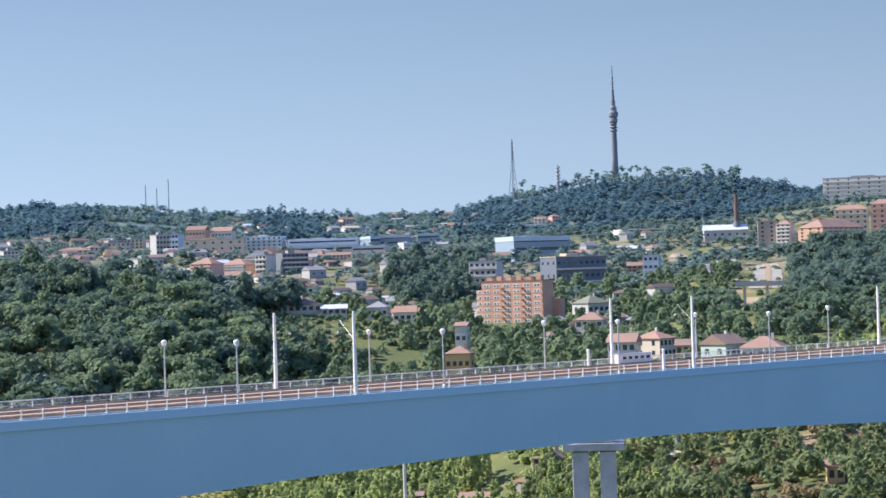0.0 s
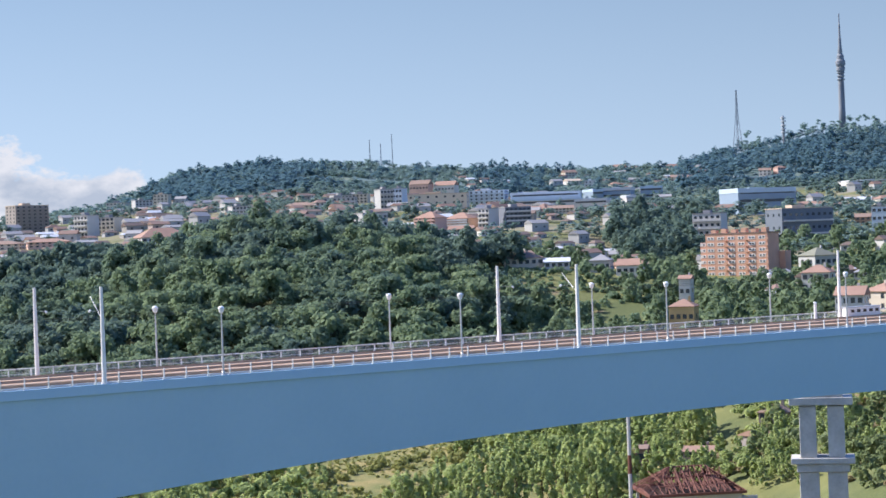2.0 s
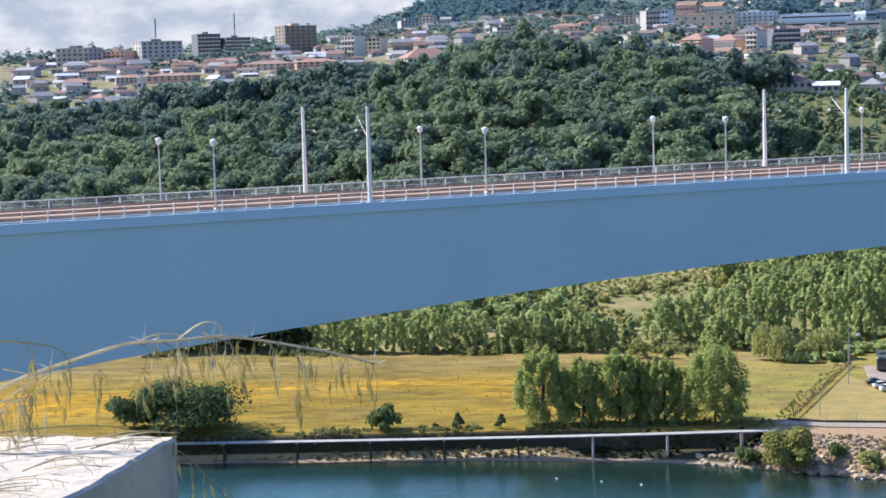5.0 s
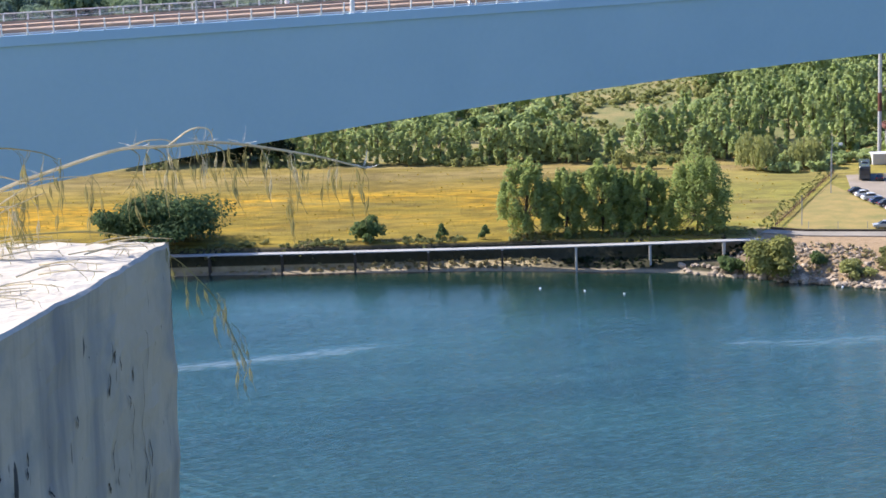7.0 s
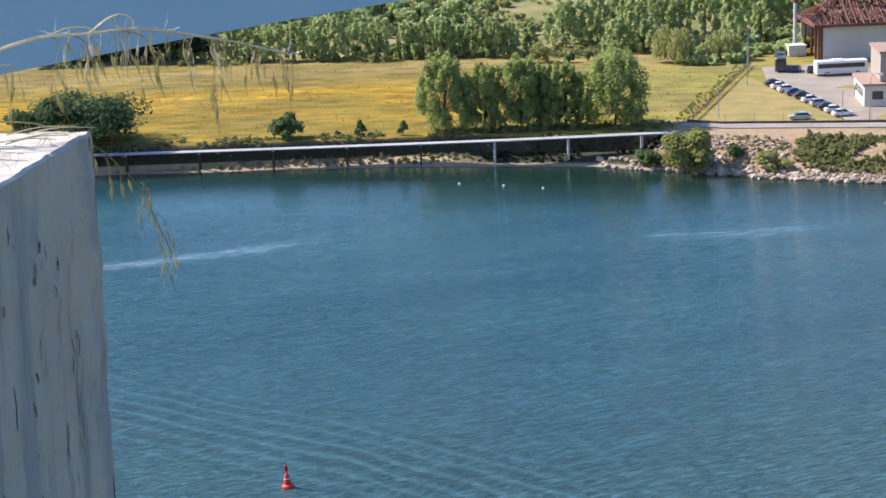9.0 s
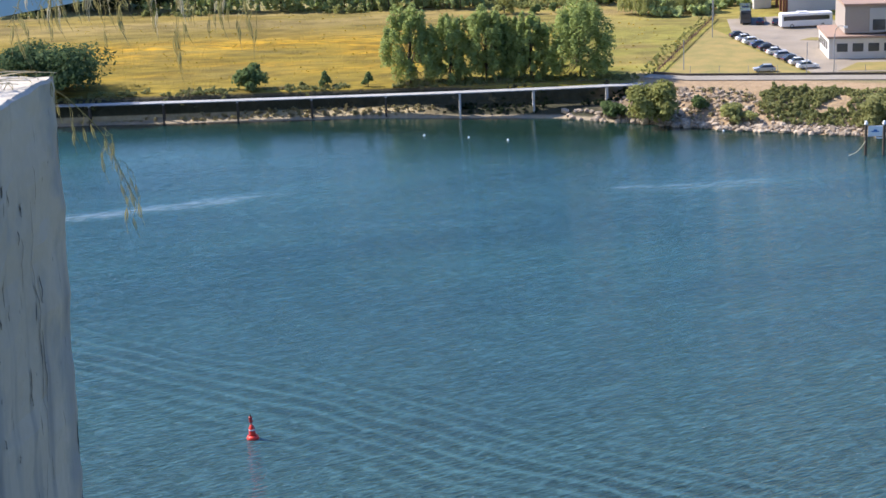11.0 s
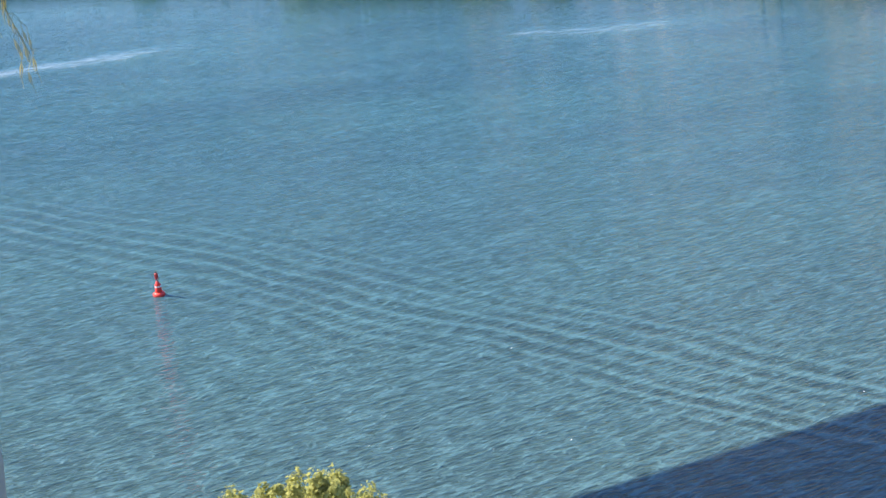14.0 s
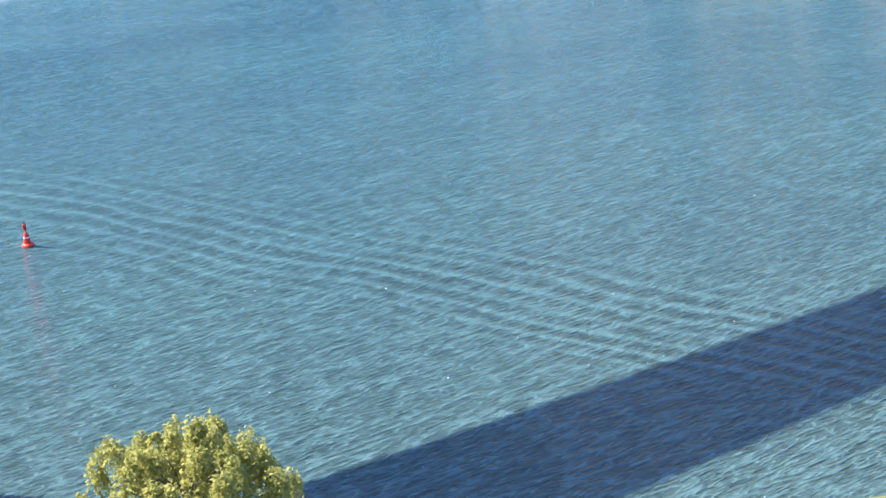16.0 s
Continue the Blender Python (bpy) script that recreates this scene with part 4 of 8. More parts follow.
for k in range(40):
    rg = random.Random(90 + k)
    a, b = rg.uniform(0.02, 0.5), rg.uniform(0.05, 0.42)
    p = A + along * a + inward * b
    w = rg.uniform(-0.5, 0.9)
    oat_stalk("fallen_straw", (p.x, p.y, WALL_TOP + 0.008), [(0.05 * math.cos(w), 0.05 * math.sin(w), 0.006), (0.05 * math.cos(w + 0.2), 0.05 * math.sin(w + 0.2), -0.005)], 2,
              "dry straw lying on the wall", M["straw"], 120 + k, 0.0013)

# ---------------------------------------------------------------- trees
rng = np.random.default_rng(7)


def leaf_quads(r, lobes, count, size, out=0.42, up=0.0, corners=4):
    """Kite-shaped or, with three corners, wedge-shaped leaf clumps on the outsides of ellipsoid lobes (rows of centre and radii)."""
    vs = []
    for cx, cy, cz, rx, ry, rz in lobes:
        d = r.normal(size=(count, 3))
        d /= np.linalg.norm(d, axis=1, keepdims=True)
        d[:, 2] = np.where(d[:, 2] < -0.35, -d[:, 2], d[:, 2])
        p = np.array([cx, cy, cz]) + d * np.array([rx, ry, rz]) * r.uniform(0.60, 1.12, (count, 1))
        n = d * (1 - up) + np.array([0, 0, up]) + out * r.normal(size=(count, 3))
        n /= np.linalg.norm(n, axis=1, keepdims=True)
        t = np.cross(n, r.normal(size=(count, 3)))
        t /= np.linalg.norm(t, axis=1, keepdims=True)
        b = np.cross(n, t)
        s = size * r.uniform(0.55, 1.35, (count, 1))
        if corners == 4:
            vs.append(np.stack([p - t * s * 0.6, p + b * s * 0.42, p + t * s * 0.7, p - b * s * 0.42], 1).reshape(-1, 3))
        else:
            vs.append(np.stack([p + t * s * 0.66, p - t * s * 0.46 + b * s * 0.5, p - t * s * 0.46 - b * s * 0.5], 1).reshape(-1, 3))
    v = np.concatenate(vs)
    return v, np.arange(len(v)).reshape(-1, corners)


def crown_lobes(r, kind, h, w, many=0):
    """Lobes of a crown of height h and width w standing on z = 0."""
    out = []
    n = {"round": 13, "umbrella": 10, "cone": 12, "bush": 13, "feather": 30, "gum": 20, "spray": 80}[kind]
    n = many or n
    for i in range(n):
        a = r.uniform(0, 2 * math.pi)
        if kind == "feather":
            # steep branches that end in upright plumes
            e = (i + 0.5) / n
            wide = w * 0.58 * math.sin(math.pi * (0.32 + 0.60 * e)) ** 0.6
            q = w * r.uniform(0.06, 0.095)
            spread = max(0.0, wide - q * 0.8) * math.sqrt(r.uniform(0.02, 1))
            a = 2.399 * i + r.uniform(-0.5, 0.5)
            out.append((spread * math.cos(a), spread * math.sin(a), h * (0.07 + 0.82 * e) + 0.05 * h * r.uniform(-1, 1), q, q, q * r.uniform(2.0, 3.0)))
        elif kind == "spray":
            # bundles of upright twigs over a dome, with gaps between the bundles
            stem = i % 21
            a, e = 2.399 * stem, (stem + 0.4) / 21
            foot = (w / 2 - 0.9) * math.sqrt(e)
            top = h * (0.56 + 0.47 * math.sqrt(1 - 0.9 * e)) * (0.95 + 0.05 * math.sin(stem * 5.1))
            q = w * r.uniform(0.032, 0.060)
            down = r.uniform(0, 1) ** 1.8
            px, py = foot * math.cos(a) + r.normal() * 0.75 * (0.5 + down), foot * math.sin(a) + r.normal() * 0.75 * (0.5 + down)
            out.append((px, py, top - q * 2 - down * h * 0.30, q, q, q * r.uniform(1.6, 2.8)))
        elif kind == "gum":
            # a tall loose crown of separate puffs, wide at two thirds of its height
            e = (i + 0.5) / n
            wide = w / 2 * math.sin(math.pi * (0.22 + 0.70 * e)) ** 0.8
            q = w * r.uniform(0.13, 0.21)
            spread = max(0.0, wide - q * 0.6) * math.sqrt(r.uniform(0.2, 1))
            a = 2.399 * i + r.uniform(-0.6, 0.6)
            out.append((spread * math.cos(a), spread * math.sin(a), h * (0.22 + 0.70 * e), q, q, q * r.uniform(0.8, 1.15)))
        elif kind == "cone":
            z = h * (0.2 + 0.75 * i / n)
            spread = w * 0.32 * (1 - i / n)
            q = w * r.uniform(0.12, 0.2) * (1.2 - 0.6 * i / n)
            out.append((spread * math.cos(a), spread * math.sin(a), z, q, q, q * 1.3))
        elif kind == "umbrella":
            z = h * r.uniform(0.62, 0.92)
            spread = w * 0.34 * math.sqrt(r.uniform(0, 1))
            q = w * r.uniform(0.14, 0.22)
            out.append((spread * math.cos(a), spread * math.sin(a), z, q, q, q * 0.7))
        elif kind == "bush":
            z = h * r.uniform(0.16, 0.72)
            spread = w * 0.36 * math.sqrt(r.uniform(0, 1))
            q = w * r.uniform(0.15, 0.25)
            out.append((spread * math.cos(a), spread * math.sin(a), z, q, q, h * r.uniform(0.2, 0.3)))
        else:
            e = r.uniform(-0.5, 1)
            spread = w * 0.32 * math.sqrt(r.uniform(0.05, 1))
            z = h * (0.58 + 0.30 * e * (1 - 0.4 * spread / (w * 0.32)))
            q = w * r.uniform(0.14, 0.23)
            out.append((spread * math.cos(a), spread * math.sin(a), z, q, q, q * 0.9))
    return out


def woodland(name, xs, ys, templates, mat, lo, hi, label, sink=0.6):
    """One object of many trees: each takes a template crown, turned and scaled."""
    vs, fs, base = [], [], 0
    zs = ground_z(xs, ys)
    for x, y, z in zip(xs, ys, zs):
        v, f = templates[rng.integers(len(templates))]
        a, s = rng.uniform(0, 2 * math.pi), rng.uniform(lo, hi)
        ca, sa = math.cos(a) * s, math.sin(a) * s
        q = np.empty_like(v)
        q[:, 0] = v[:, 0] * ca - v[:, 1] * sa + x
        q[:, 1] = v[:, 0] * sa + v[:, 1] * ca + y
        q[:, 2] = v[:, 2] * s * rng.uniform(0.85, 1.15) + z - sink
        vs.append(q)
        fs.append(f + base)
        base += len(v)
    ob = quads_object(name, np.concatenate(vs), np.concatenate(fs), mat)
    return tagged(ob, label, "trees", kind="stuff")


def scatter(x0, x1, y0, y1, step, keep):
    """Jittered grid points for which keep(x, y) holds."""
    gx, gy = np.meshgrid(np.arange(x0, x1, step), np.arange(y0, y1, step))
    x = gx.ravel() + rng.uniform(-0.45, 0.45, gx.size) * step
    y = gy.ravel() + rng.uniform(-0.45, 0.45, gx.size) * step
    k = keep(x, y)
    return x[k], y[k]


def patches(x, y, size, seed):
    return np.sin(x / size + seed) + np.sin(y / size * 1.3 + 2 * seed) + np.sin((x + y) / size * 0.7 + 3 * seed) + np.sin((x - 1.6 * y) / size * 0.9 + seed * 5)



# ---------------------------------------------------------------- single trees and bushes
def tree(name, x, y, h, w, kind, mat, count, size, label, category="tree", group="", z=None, trunk=0.2, out=0.45, many=0):
    z = float(ground_z(x, y)) if z is None else z
    th = thing(name, Matrix.Translation((x, y, z)), label, category, group)
    r = np.random.default_rng(int(abs(x * 31 + y * 17)) + int(h * 10))
    lobes = crown_lobes(r, kind, h, w, many)
    v, f = leaf_quads(r, lobes, count, size, out, 0.25)
    quads_object("crown", v, f, mat, th)
    bm = bmesh.new()
    tube(bm, [(0, 0, -0.4), (0.05 * w * r.uniform(-1, 1), 0, h * 0.3), (0, 0.03 * w, h * 0.62), (0, 0, h * 0.86)], trunk, trunk * 0.25, 7)
    for k in range(0, len(lobes), 2):
        cx, cy, cz = lobes[k][:3]
        tube(bm, [(0, 0, max(0.25 * h, cz - 0.35 * h)), (cx * 0.5, cy * 0.5, cz - 0.08 * h), (cx, cy, cz)], trunk * 0.4, trunk * 0.1, 5)
    part("trunk", bm, M["bark"], th, smooth=True)
    return th


M["leaf_bramble"] = leaf_material("bramble_leaves", (0.14, 0.165, 0.06), (0.40, 0.39, 0.16), 4, 0.6)
G1 = "poplars beside the walkway"
for x, y, h, w, n in ((1.6, 376.0, 15.2, 12.4, 60), (9.6, 376.5, 12.8, 10.2, 48), (16.6, 376.0, 14.8, 11.2, 56), (21.0, 378.5, 12.2, 8.0, 40), (25.4, 376.0, 13.2, 9.0, 46), (35.4, 376.0, 14.6, 14.6, 74)):
    tree("poplar_tree", x, y, h, w, "feather", M["leaf_poplar"], 150, 0.42, "full green poplar standing beside the river walkway", group=G1, trunk=0.24, out=0.35, many=n + 22)
tree("round_bush", -70.4, 379.5, 10.9, 23, "bush", M["leaf_laurel"], 260, 0.62, "large dark green bushy tree by the river", "bush", trunk=0.25, out=0.35, many=34)
tree("round_bush", -82, 381.5, 7.5, 14, "bush", M["leaf_laurel"], 220, 0.7, "large dark green bushy tree by the river", "bush", trunk=0.2)
tree("round_bush", -30.3, 375.2, 5.3, 7.6, "bush", M["leaf_bush"], 200, 0.5, "round dark green bush beside the walkway", "bush", trunk=0.1)
tree("small_conifer", -15.6, 375.0, 3.2, 3.0, "cone", M["leaf_bush"], 60, 0.4, "small pointed green shrub", "bush", trunk=0.06)
tree("small_conifer", -6.9, 374.2, 2.8, 3.0, "cone", M["leaf_bush"], 60, 0.4, "small pointed green shrub", "bush", trunk=0.06)
M["leaf_shrub"] = leaf_material("shrub_leaves", (0.15, 0.18, 0.055), (0.42, 0.41, 0.14), 3, 0.5)
tree("bank_bush", 46.0, 351.2, 8.8, 10.4, "bush", M["leaf_shrub"], 420, 0.55, "big light green bush on the stone bank", "bush", trunk=0.12)
tree("bank_bush", 40.2, 356.6, 3.2, 5.0, "bush", M["leaf_bush"], 160, 0.5, "low green bush on the stone bank", "bush", trunk=0.08)
tree("bank_bush", 56.0, 353.5, 2.6, 3.4, "bush", M["leaf_bush"], 120, 0.45, "low green bush on the stone bank", "bush", trunk=0.08)
tree("bank_bush", 62.0, 346.8, 3.6, 6.5, "bush", M["leaf_willow"], 160, 0.45, "yellowish dry bush on the stone bank", "bush", trunk=0.08)
tree("bank_bush", 86.5, 338.0, 6.0, 9.0, "bush", M["leaf_bramble"], 260, 0.55, "dark green bush at the water's edge", "bush", trunk=0.1)


M["leaf_weeping"] = leaf_material("weeping_willow_leaves", (0.25, 0.28, 0.10), (0.50, 0.50, 0.20), 3, 0.6)


def willow(x, y, h, w):
    """A weeping crown: long hanging strands round a domed top."""
    th = thing("willow_tree", Matrix.Translation((x, y, float(ground_z(x, y)))), "yellow-green weeping willow with hanging branches", "tree", "willows at the meadow's edge")
    r = np.random.default_rng(int(x * 10))
    vs = []
    domes = [(0.27 * w * math.cos(2.1 * k + x), 0.27 * w * math.sin(2.1 * k + x), r.uniform(0.74, 1.0), r.uniform(0.26, 0.34) * w) for k in range(4)]
    for k in range(210):
        dx, dy, tall, wide = domes[k % 4]
        a, q = r.uniform(0, 2 * math.pi), math.sqrt(r.uniform(0.02, 1))
        px, py = dx + q * wide * math.cos(a), dy + q * wide * math.sin(a)
        top = h * tall * (1 - 0.48 * q * q) * r.uniform(0.9, 1.03)
        for z in np.arange(top, h * 0.06 + h * 0.1 * r.uniform(0, 1), -0.42):
            p = np.array([px + r.normal() * 0.16, py + r.normal() * 0.16, z])
            t = np.array([r.normal() * 0.25, r.normal() * 0.25, 1.0])
            n = np.array([math.cos(a), math.sin(a), 0.35]) + 0.5 * r.normal(size=3)
            b = np.cross(n, t)
            b /= np.linalg.norm(b)
            vs.append([p - t * 0.42, p + b * 0.22, p + t * 0.38, p - b * 0.22])
    v = np.array(vs).reshape(-1, 3)
    quads_object("crown", v, np.arange(len(v)).reshape(-1, 4), M["leaf_weeping"], th)
    bm = bmesh.new()
    tube(bm, [(0, 0, -0.3), (0.2, 0, h * 0.4), (0, 0, h * 0.8)], 0.35, 0.1, 7)
    part("trunk", bm, M["bark"], th)


willow(57.2, 453, 9.6, 9.6)
willow(68.4, 455, 8.8, 9.4)

row = "row of trees behind the meadow"
rr = random.Random(5)
for i in range(15):
    x = -64 + i * 5.6 + rr.uniform(-1, 1)
    tree("field_tree", x, 484 - 0.12 * (x + 60) + rr.uniform(-1.5, 1.5), rr.uniform(8.4, 11), rr.uniform(5.6, 7.4), "feather", M["leaf_light"], 62, 0.62,
         "round-headed green tree at the meadow's edge", group=row, trunk=0.15)
for x, y, h, w in ((32.6, 486, 11.5, 11), (37.5, 488, 11, 8), (46, 474, 8.5, 8), (52, 472, 8.5, 8), (42, 492, 12, 9), (57, 488, 13, 8), (63, 491, 14, 8), (69, 486, 13.5, 8), (76, 490, 14, 9), (83, 494, 15, 9),
                   (60, 499, 14, 9), (49, 497, 12, 8), (51, 486, 12, 8), (74, 468, 10, 8), (81, 472, 11, 8), (12, 474, 7.5, 6), (18, 476, 8.5, 6), (6, 477, 8, 5.5), (24, 480, 7, 5)):
    tree("field_tree", x, y, h, w, "feather", M["leaf_light"], 70, 0.66, "round-headed green tree at the meadow's edge", group=row, trunk=0.18)
tree("pale_bush", 25.2, 462, 5.0, 6.0, "bush", M["leaf_willow"], 120, 0.5, "pale silvery green bush at the meadow's edge", "bush", trunk=0.12)
for x, y in ((32.5, 460), (37.0, 461)):
    tree("small_bush", x, y, 2.6, 2.4, "bush", M["leaf_bush"], 60, 0.4, "small dark bush in the meadow", "bush", trunk=0.08)
# near-black leaf colour stands in for the shade these trees lie in
M["leaf_shade"] = leaf_material("shaded_tree_leaves", (0.022, 0.036, 0.022), (0.055, 0.075, 0.04), 6, 0.9)
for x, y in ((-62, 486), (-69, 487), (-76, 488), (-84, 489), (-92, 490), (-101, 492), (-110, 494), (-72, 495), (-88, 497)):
    tree("holm_oak", x, y, 10.5, 11.5, "bush", M["leaf_shade"], 110, 0.9, "tree at the meadow's edge with shade put into its leaf colour", group=row, trunk=0.2)

# thickets on the slope behind the meadow
thicket = [leaf_quads(rng, crown_lobes(rng, k, h, w, n), 20, 1.15, 0.35, 0.25, 3) for k, h, w, n in
           (("feather", 9, 6, 14), ("round", 7, 7, 11), ("bush", 4, 6, 9), ("round", 9, 7, 12), ("bush", 3, 5, 8), ("feather", 11, 6, 16))]


fine_thicket = [leaf_quads(rng, crown_lobes(rng, k, h, w, n), 30, 0.85, 0.35, 0.25, 3) for k, h, w, n in
                (("feather", 10, 5, 20), ("feather", 12, 5.5, 22), ("feather", 11, 6, 20), ("round", 8, 6, 14))]


def on_slope(x, y):
    return ((y < 615) | (x / y < 0.14)) & ~((x / y > 0.28) & (x / y < 0.42) & (y > 512)) & (x / y > -0.25) & (x / y < 0.5)


def by_houses(x, y):
    return ((np.abs(x - 102) < 6) & (y > 500) & (y < 526)) | ((np.abs(x - 116) < 7) & (y > 496) & (y < 520))


# a plantation of young poplars, then loose trees and bushes with open grass between
x, y = scatter(36, 135, 492, 580, 5.0, lambda x, y: on_slope(x, y) & ~by_houses(x, y) & (x > 40 + 0.20 * (y - 492)) & (x < 122 + 0.1 * (y - 492)) & (patches(x, y, 12, 0.7) > np.where(x + 0.3 * (y - 492) < 84, 0.1, -1.4)))
woodland("poplar_plantation", x, y, fine_thicket, M["leaf_light"], 0.75, 1.25, "plantation of light green young poplars on a slope", 0.4)
x, y = scatter(-170, 330, 486, 665, 6.6, lambda x, y: on_slope(x, y) & ~by_houses(x, y) & ~((x > 36) & (x < 130) & (y < 580)) & (patches(x, y, 17, 2.1) > np.where(x > 130, -1.2, 0.35)) & ~((x > 18) & (x < 36) & (y < 530)))
woodland("slope_thicket", x, y, thicket, M["leaf_light"], 0.55, 1.15, "thicket of light green trees and shrubs on a slope", 0.4)
x, y = scatter(-120, 140, 490, 640, 5.0, lambda x, y: on_slope(x, y) & (patches(x, y, 9, 1.2) > np.where(x < 40, -0.7, 0.3)))
woodland("slope_bushes", x, y, thicket[2:5:2], M["leaf_willow"], 0.3, 0.75, "low yellow-green bushes in open grass on a slope", 0.3)
x, y = scatter(-60, 140, 500, 640, 13.0, lambda x, y: on_slope(x, y) & (patches(x, y, 21, 3.2) > 0.9))
woodland("slope_oaks", x, y, thicket[1:4:2], M["leaf_bush"], 0.7, 1.1, "dark green oaks standing singly on a slope", 0.3)
x, y = scatter(84, 300, 345, 500, 5.0, lambda x, y: ~((x > 196) & (x < 214) & (y > 440) & (y < 474) & (patches(x, y, 7, 0.1) > -0.6)) & (x / y > 0.235) & ~((x < 132) & (y < 470)) & (x / y < 0.62) & (patches(x, y, 11, 0.4) > -2.4))
M["leaf_heath"] = leaf_material("dry_heath_leaves", (0.22, 0.18, 0.10), (0.42, 0.35, 0.20), 7, 1.0)
dry_part = patches(x, y, 6.5, 1.9) + rng.normal(0, 0.5, len(x)) > 1.0
woodland("scrub_slope", x[~dry_part], y[~dry_part], thicket, M["leaf_olive"], 0.5, 1.0, "scrub and bushes on a steep bank", 0.3)
woodland("dry_heath", x[dry_part], y[dry_part], thicket[2:5:2], M["leaf_heath"], 0.5, 0.95, "dry brownish bushes on a steep bank", 0.3)
M["dry_weed"] = leaf_material("dry_weeds", (0.26, 0.23, 0.11), (0.46, 0.40, 0.22), 4, 0.5)
low_bush = [leaf_quads(rng, crown_lobes(rng, "bush", h, w, 7), 17, 0.5, 0.4, 0.1, 3) for h, w in ((1.4, 2.2), (1.0, 1.8), (1.9, 1.9), (0.7, 1.5))]
x, y = scatter(-90, 46, 372, 376.5, 1.15, lambda x, y: (patches(x, y, 3.1, 0.9) + np.where(x > 8, 0.8, 0) > 0.2))
woodland("bank_scrub", x, y, low_bush, M["leaf_bramble"], 0.35, 0.75, "low scrub along the river bank", 0.1)
# scrub coloured near-black for the shade below the deck
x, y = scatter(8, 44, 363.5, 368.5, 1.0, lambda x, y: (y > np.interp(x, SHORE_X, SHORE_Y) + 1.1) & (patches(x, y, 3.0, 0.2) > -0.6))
woodland("bank_shade_scrub", x, y, low_bush, M["leaf_shade"], 0.3, 0.6, "dense scrub below a walkway with shade put into its colour", 0.1)
x, y = scatter(-90, 44, 367.6, 375.5, 1.0, lambda x, y: (patches(x, y, 2.3, 0.3) > np.where(y > 371, 0.4, -0.6)) & ((y > 372.2) | ((x < 7) & (y > np.interp(x, SHORE_X, SHORE_Y) + 0.6) & (y < np.interp(x, SHORE_X, SHORE_Y) + 3.4))))
woodland("bank_tufts", x, y, low_bush, M["dry_weed"], 0.25, 0.6, "dry tufts on the river bank", 0.05)
x, y = scatter(45, 70, 342, 372, 1.5, lambda x, y: (y > np.interp(x, SHORE_X, SHORE_Y) + 3.0) & (y < np.interp(x, SHORE_X, SHORE_Y) + 16.0) & (patches(x, y, 2.9, 0.4) > -0.2))
woodland("bank_weeds", x, y, low_bush, M["dry_weed"], 0.25, 0.6, "dry weeds between the stones of a bank", 0.05)
x, y = scatter(56, 97, 336, 362, 0.9, lambda x, y: (y > np.interp(x, SHORE_X, SHORE_Y) + 3.6) & (y < np.interp(x, SHORE_X, SHORE_Y) + 17.5) & (patches(x, y, 3.7, 1.4) + 0.30 * (x - 69) > 1.0))
woodland("bank_bramble", x, y, low_bush, M["leaf_bramble"], 0.45, 0.9, "green bramble covering a stone bank", 0.1)
x, y = scatter(97, 230, 250, 352, 3.4, lambda x, y: (y > np.interp(x, SHORE_X, SHORE_Y) + 2.5) & (y < np.interp(x, SHORE_X, SHORE_Y) + 34.0))
woodland("bank_thicket", x, y, thicket[2:5:2], M["leaf_bush"], 0.5, 1.0, "dense green thicket on a river bank", 0.2)
x, y = scatter(45, 74, 374, 446, 1.5, lambda x, y: (x < 50.6 + (y - 377) * 0.339) & (x > 47.4 + (y - 377) * 0.339 - 1.2 * (patches(x, y, 2.7, 0.3) > 0)))
woodland("fence_weeds", x, y, low_bush, M["leaf_willow"], 0.22, 0.48, "dry weeds growing along a fence", 0.05)
x, y = scatter(62, 100, 444, 482, 2.6, lambda x, y: (y > 447 + 0.0 * x) & ~((x > 74) & (x < 106) & (y < 456)) & (patches(x, y, 4, 0.8) > -0.7))
woodland("yard_scrub", x, y, thicket[2:5:2], M["leaf_light"], 0.4, 0.9, "light green scrub behind a ruined hall", 0.2)
x, y = scatter(100, 150, 404, 500, 4.6, lambda x, y: ~by_houses(x, y) & (y > 472 - 0.9 * (x - 100)) & ((x > 116) | (y > 470)))
woodland("pier_scrub", x, y, fine_thicket, M["leaf_light"], 0.4, 0.85, "young light green trees round the foot of a pier", 0.4)
x, y = scatter(-95, 70, 455, 482, 1.9, lambda x, y: (y > 474 - 0.1 * x + 4 * np.sin(x / 7)) & (x < 62))
woodland("meadow_edge", x, y, low_bush, M["leaf_willow"], 0.5, 1.2, "tall rough grass at the edge of a meadow", 0.1)

x, y = scatter(140, 260, 505, 600, 4.5, lambda x, y: (x / y > 0.275) & (x / y < 0.425))
woodland("terrace_scrub", x, y, thicket[2:5:2], M["leaf_olive"], 0.3, 0.6, "low scrub on terraces below houses", 0.2)

# ---------------------------------------------------------------- walkway over the bank
M["deck_board"] = material("pale_boards", (0.30, 0.295, 0.28), (0.43, 0.42, 0.40), 3, 0.2, 0.75, 0.1)
walkway = thing("river_walkway", pose(0, 0, 0), "raised riverside walkway with pale deck on slim posts", "walkway")
WX = [-120 + 14.55 * k for k in range(12)] + [48.0]


def walk_y(x):
    return 369.0 + 0.00075 * x ** 2 * (1 if x > 0 else 0.35)


def deck_point(x, dy, dz):
    """A point of the walkway, dy across from its middle line and dz above its deck, which is slid along sight lines to
    fit the camera's view.
    """
    k = 1 - 0.0145 * float(smooth01(x, -12, 18)) + 0.004 * float(smooth01(x, 36, 48))
    return (x * k, walk_y(x) * k + dy, 76 - 71.8 * k + dz)


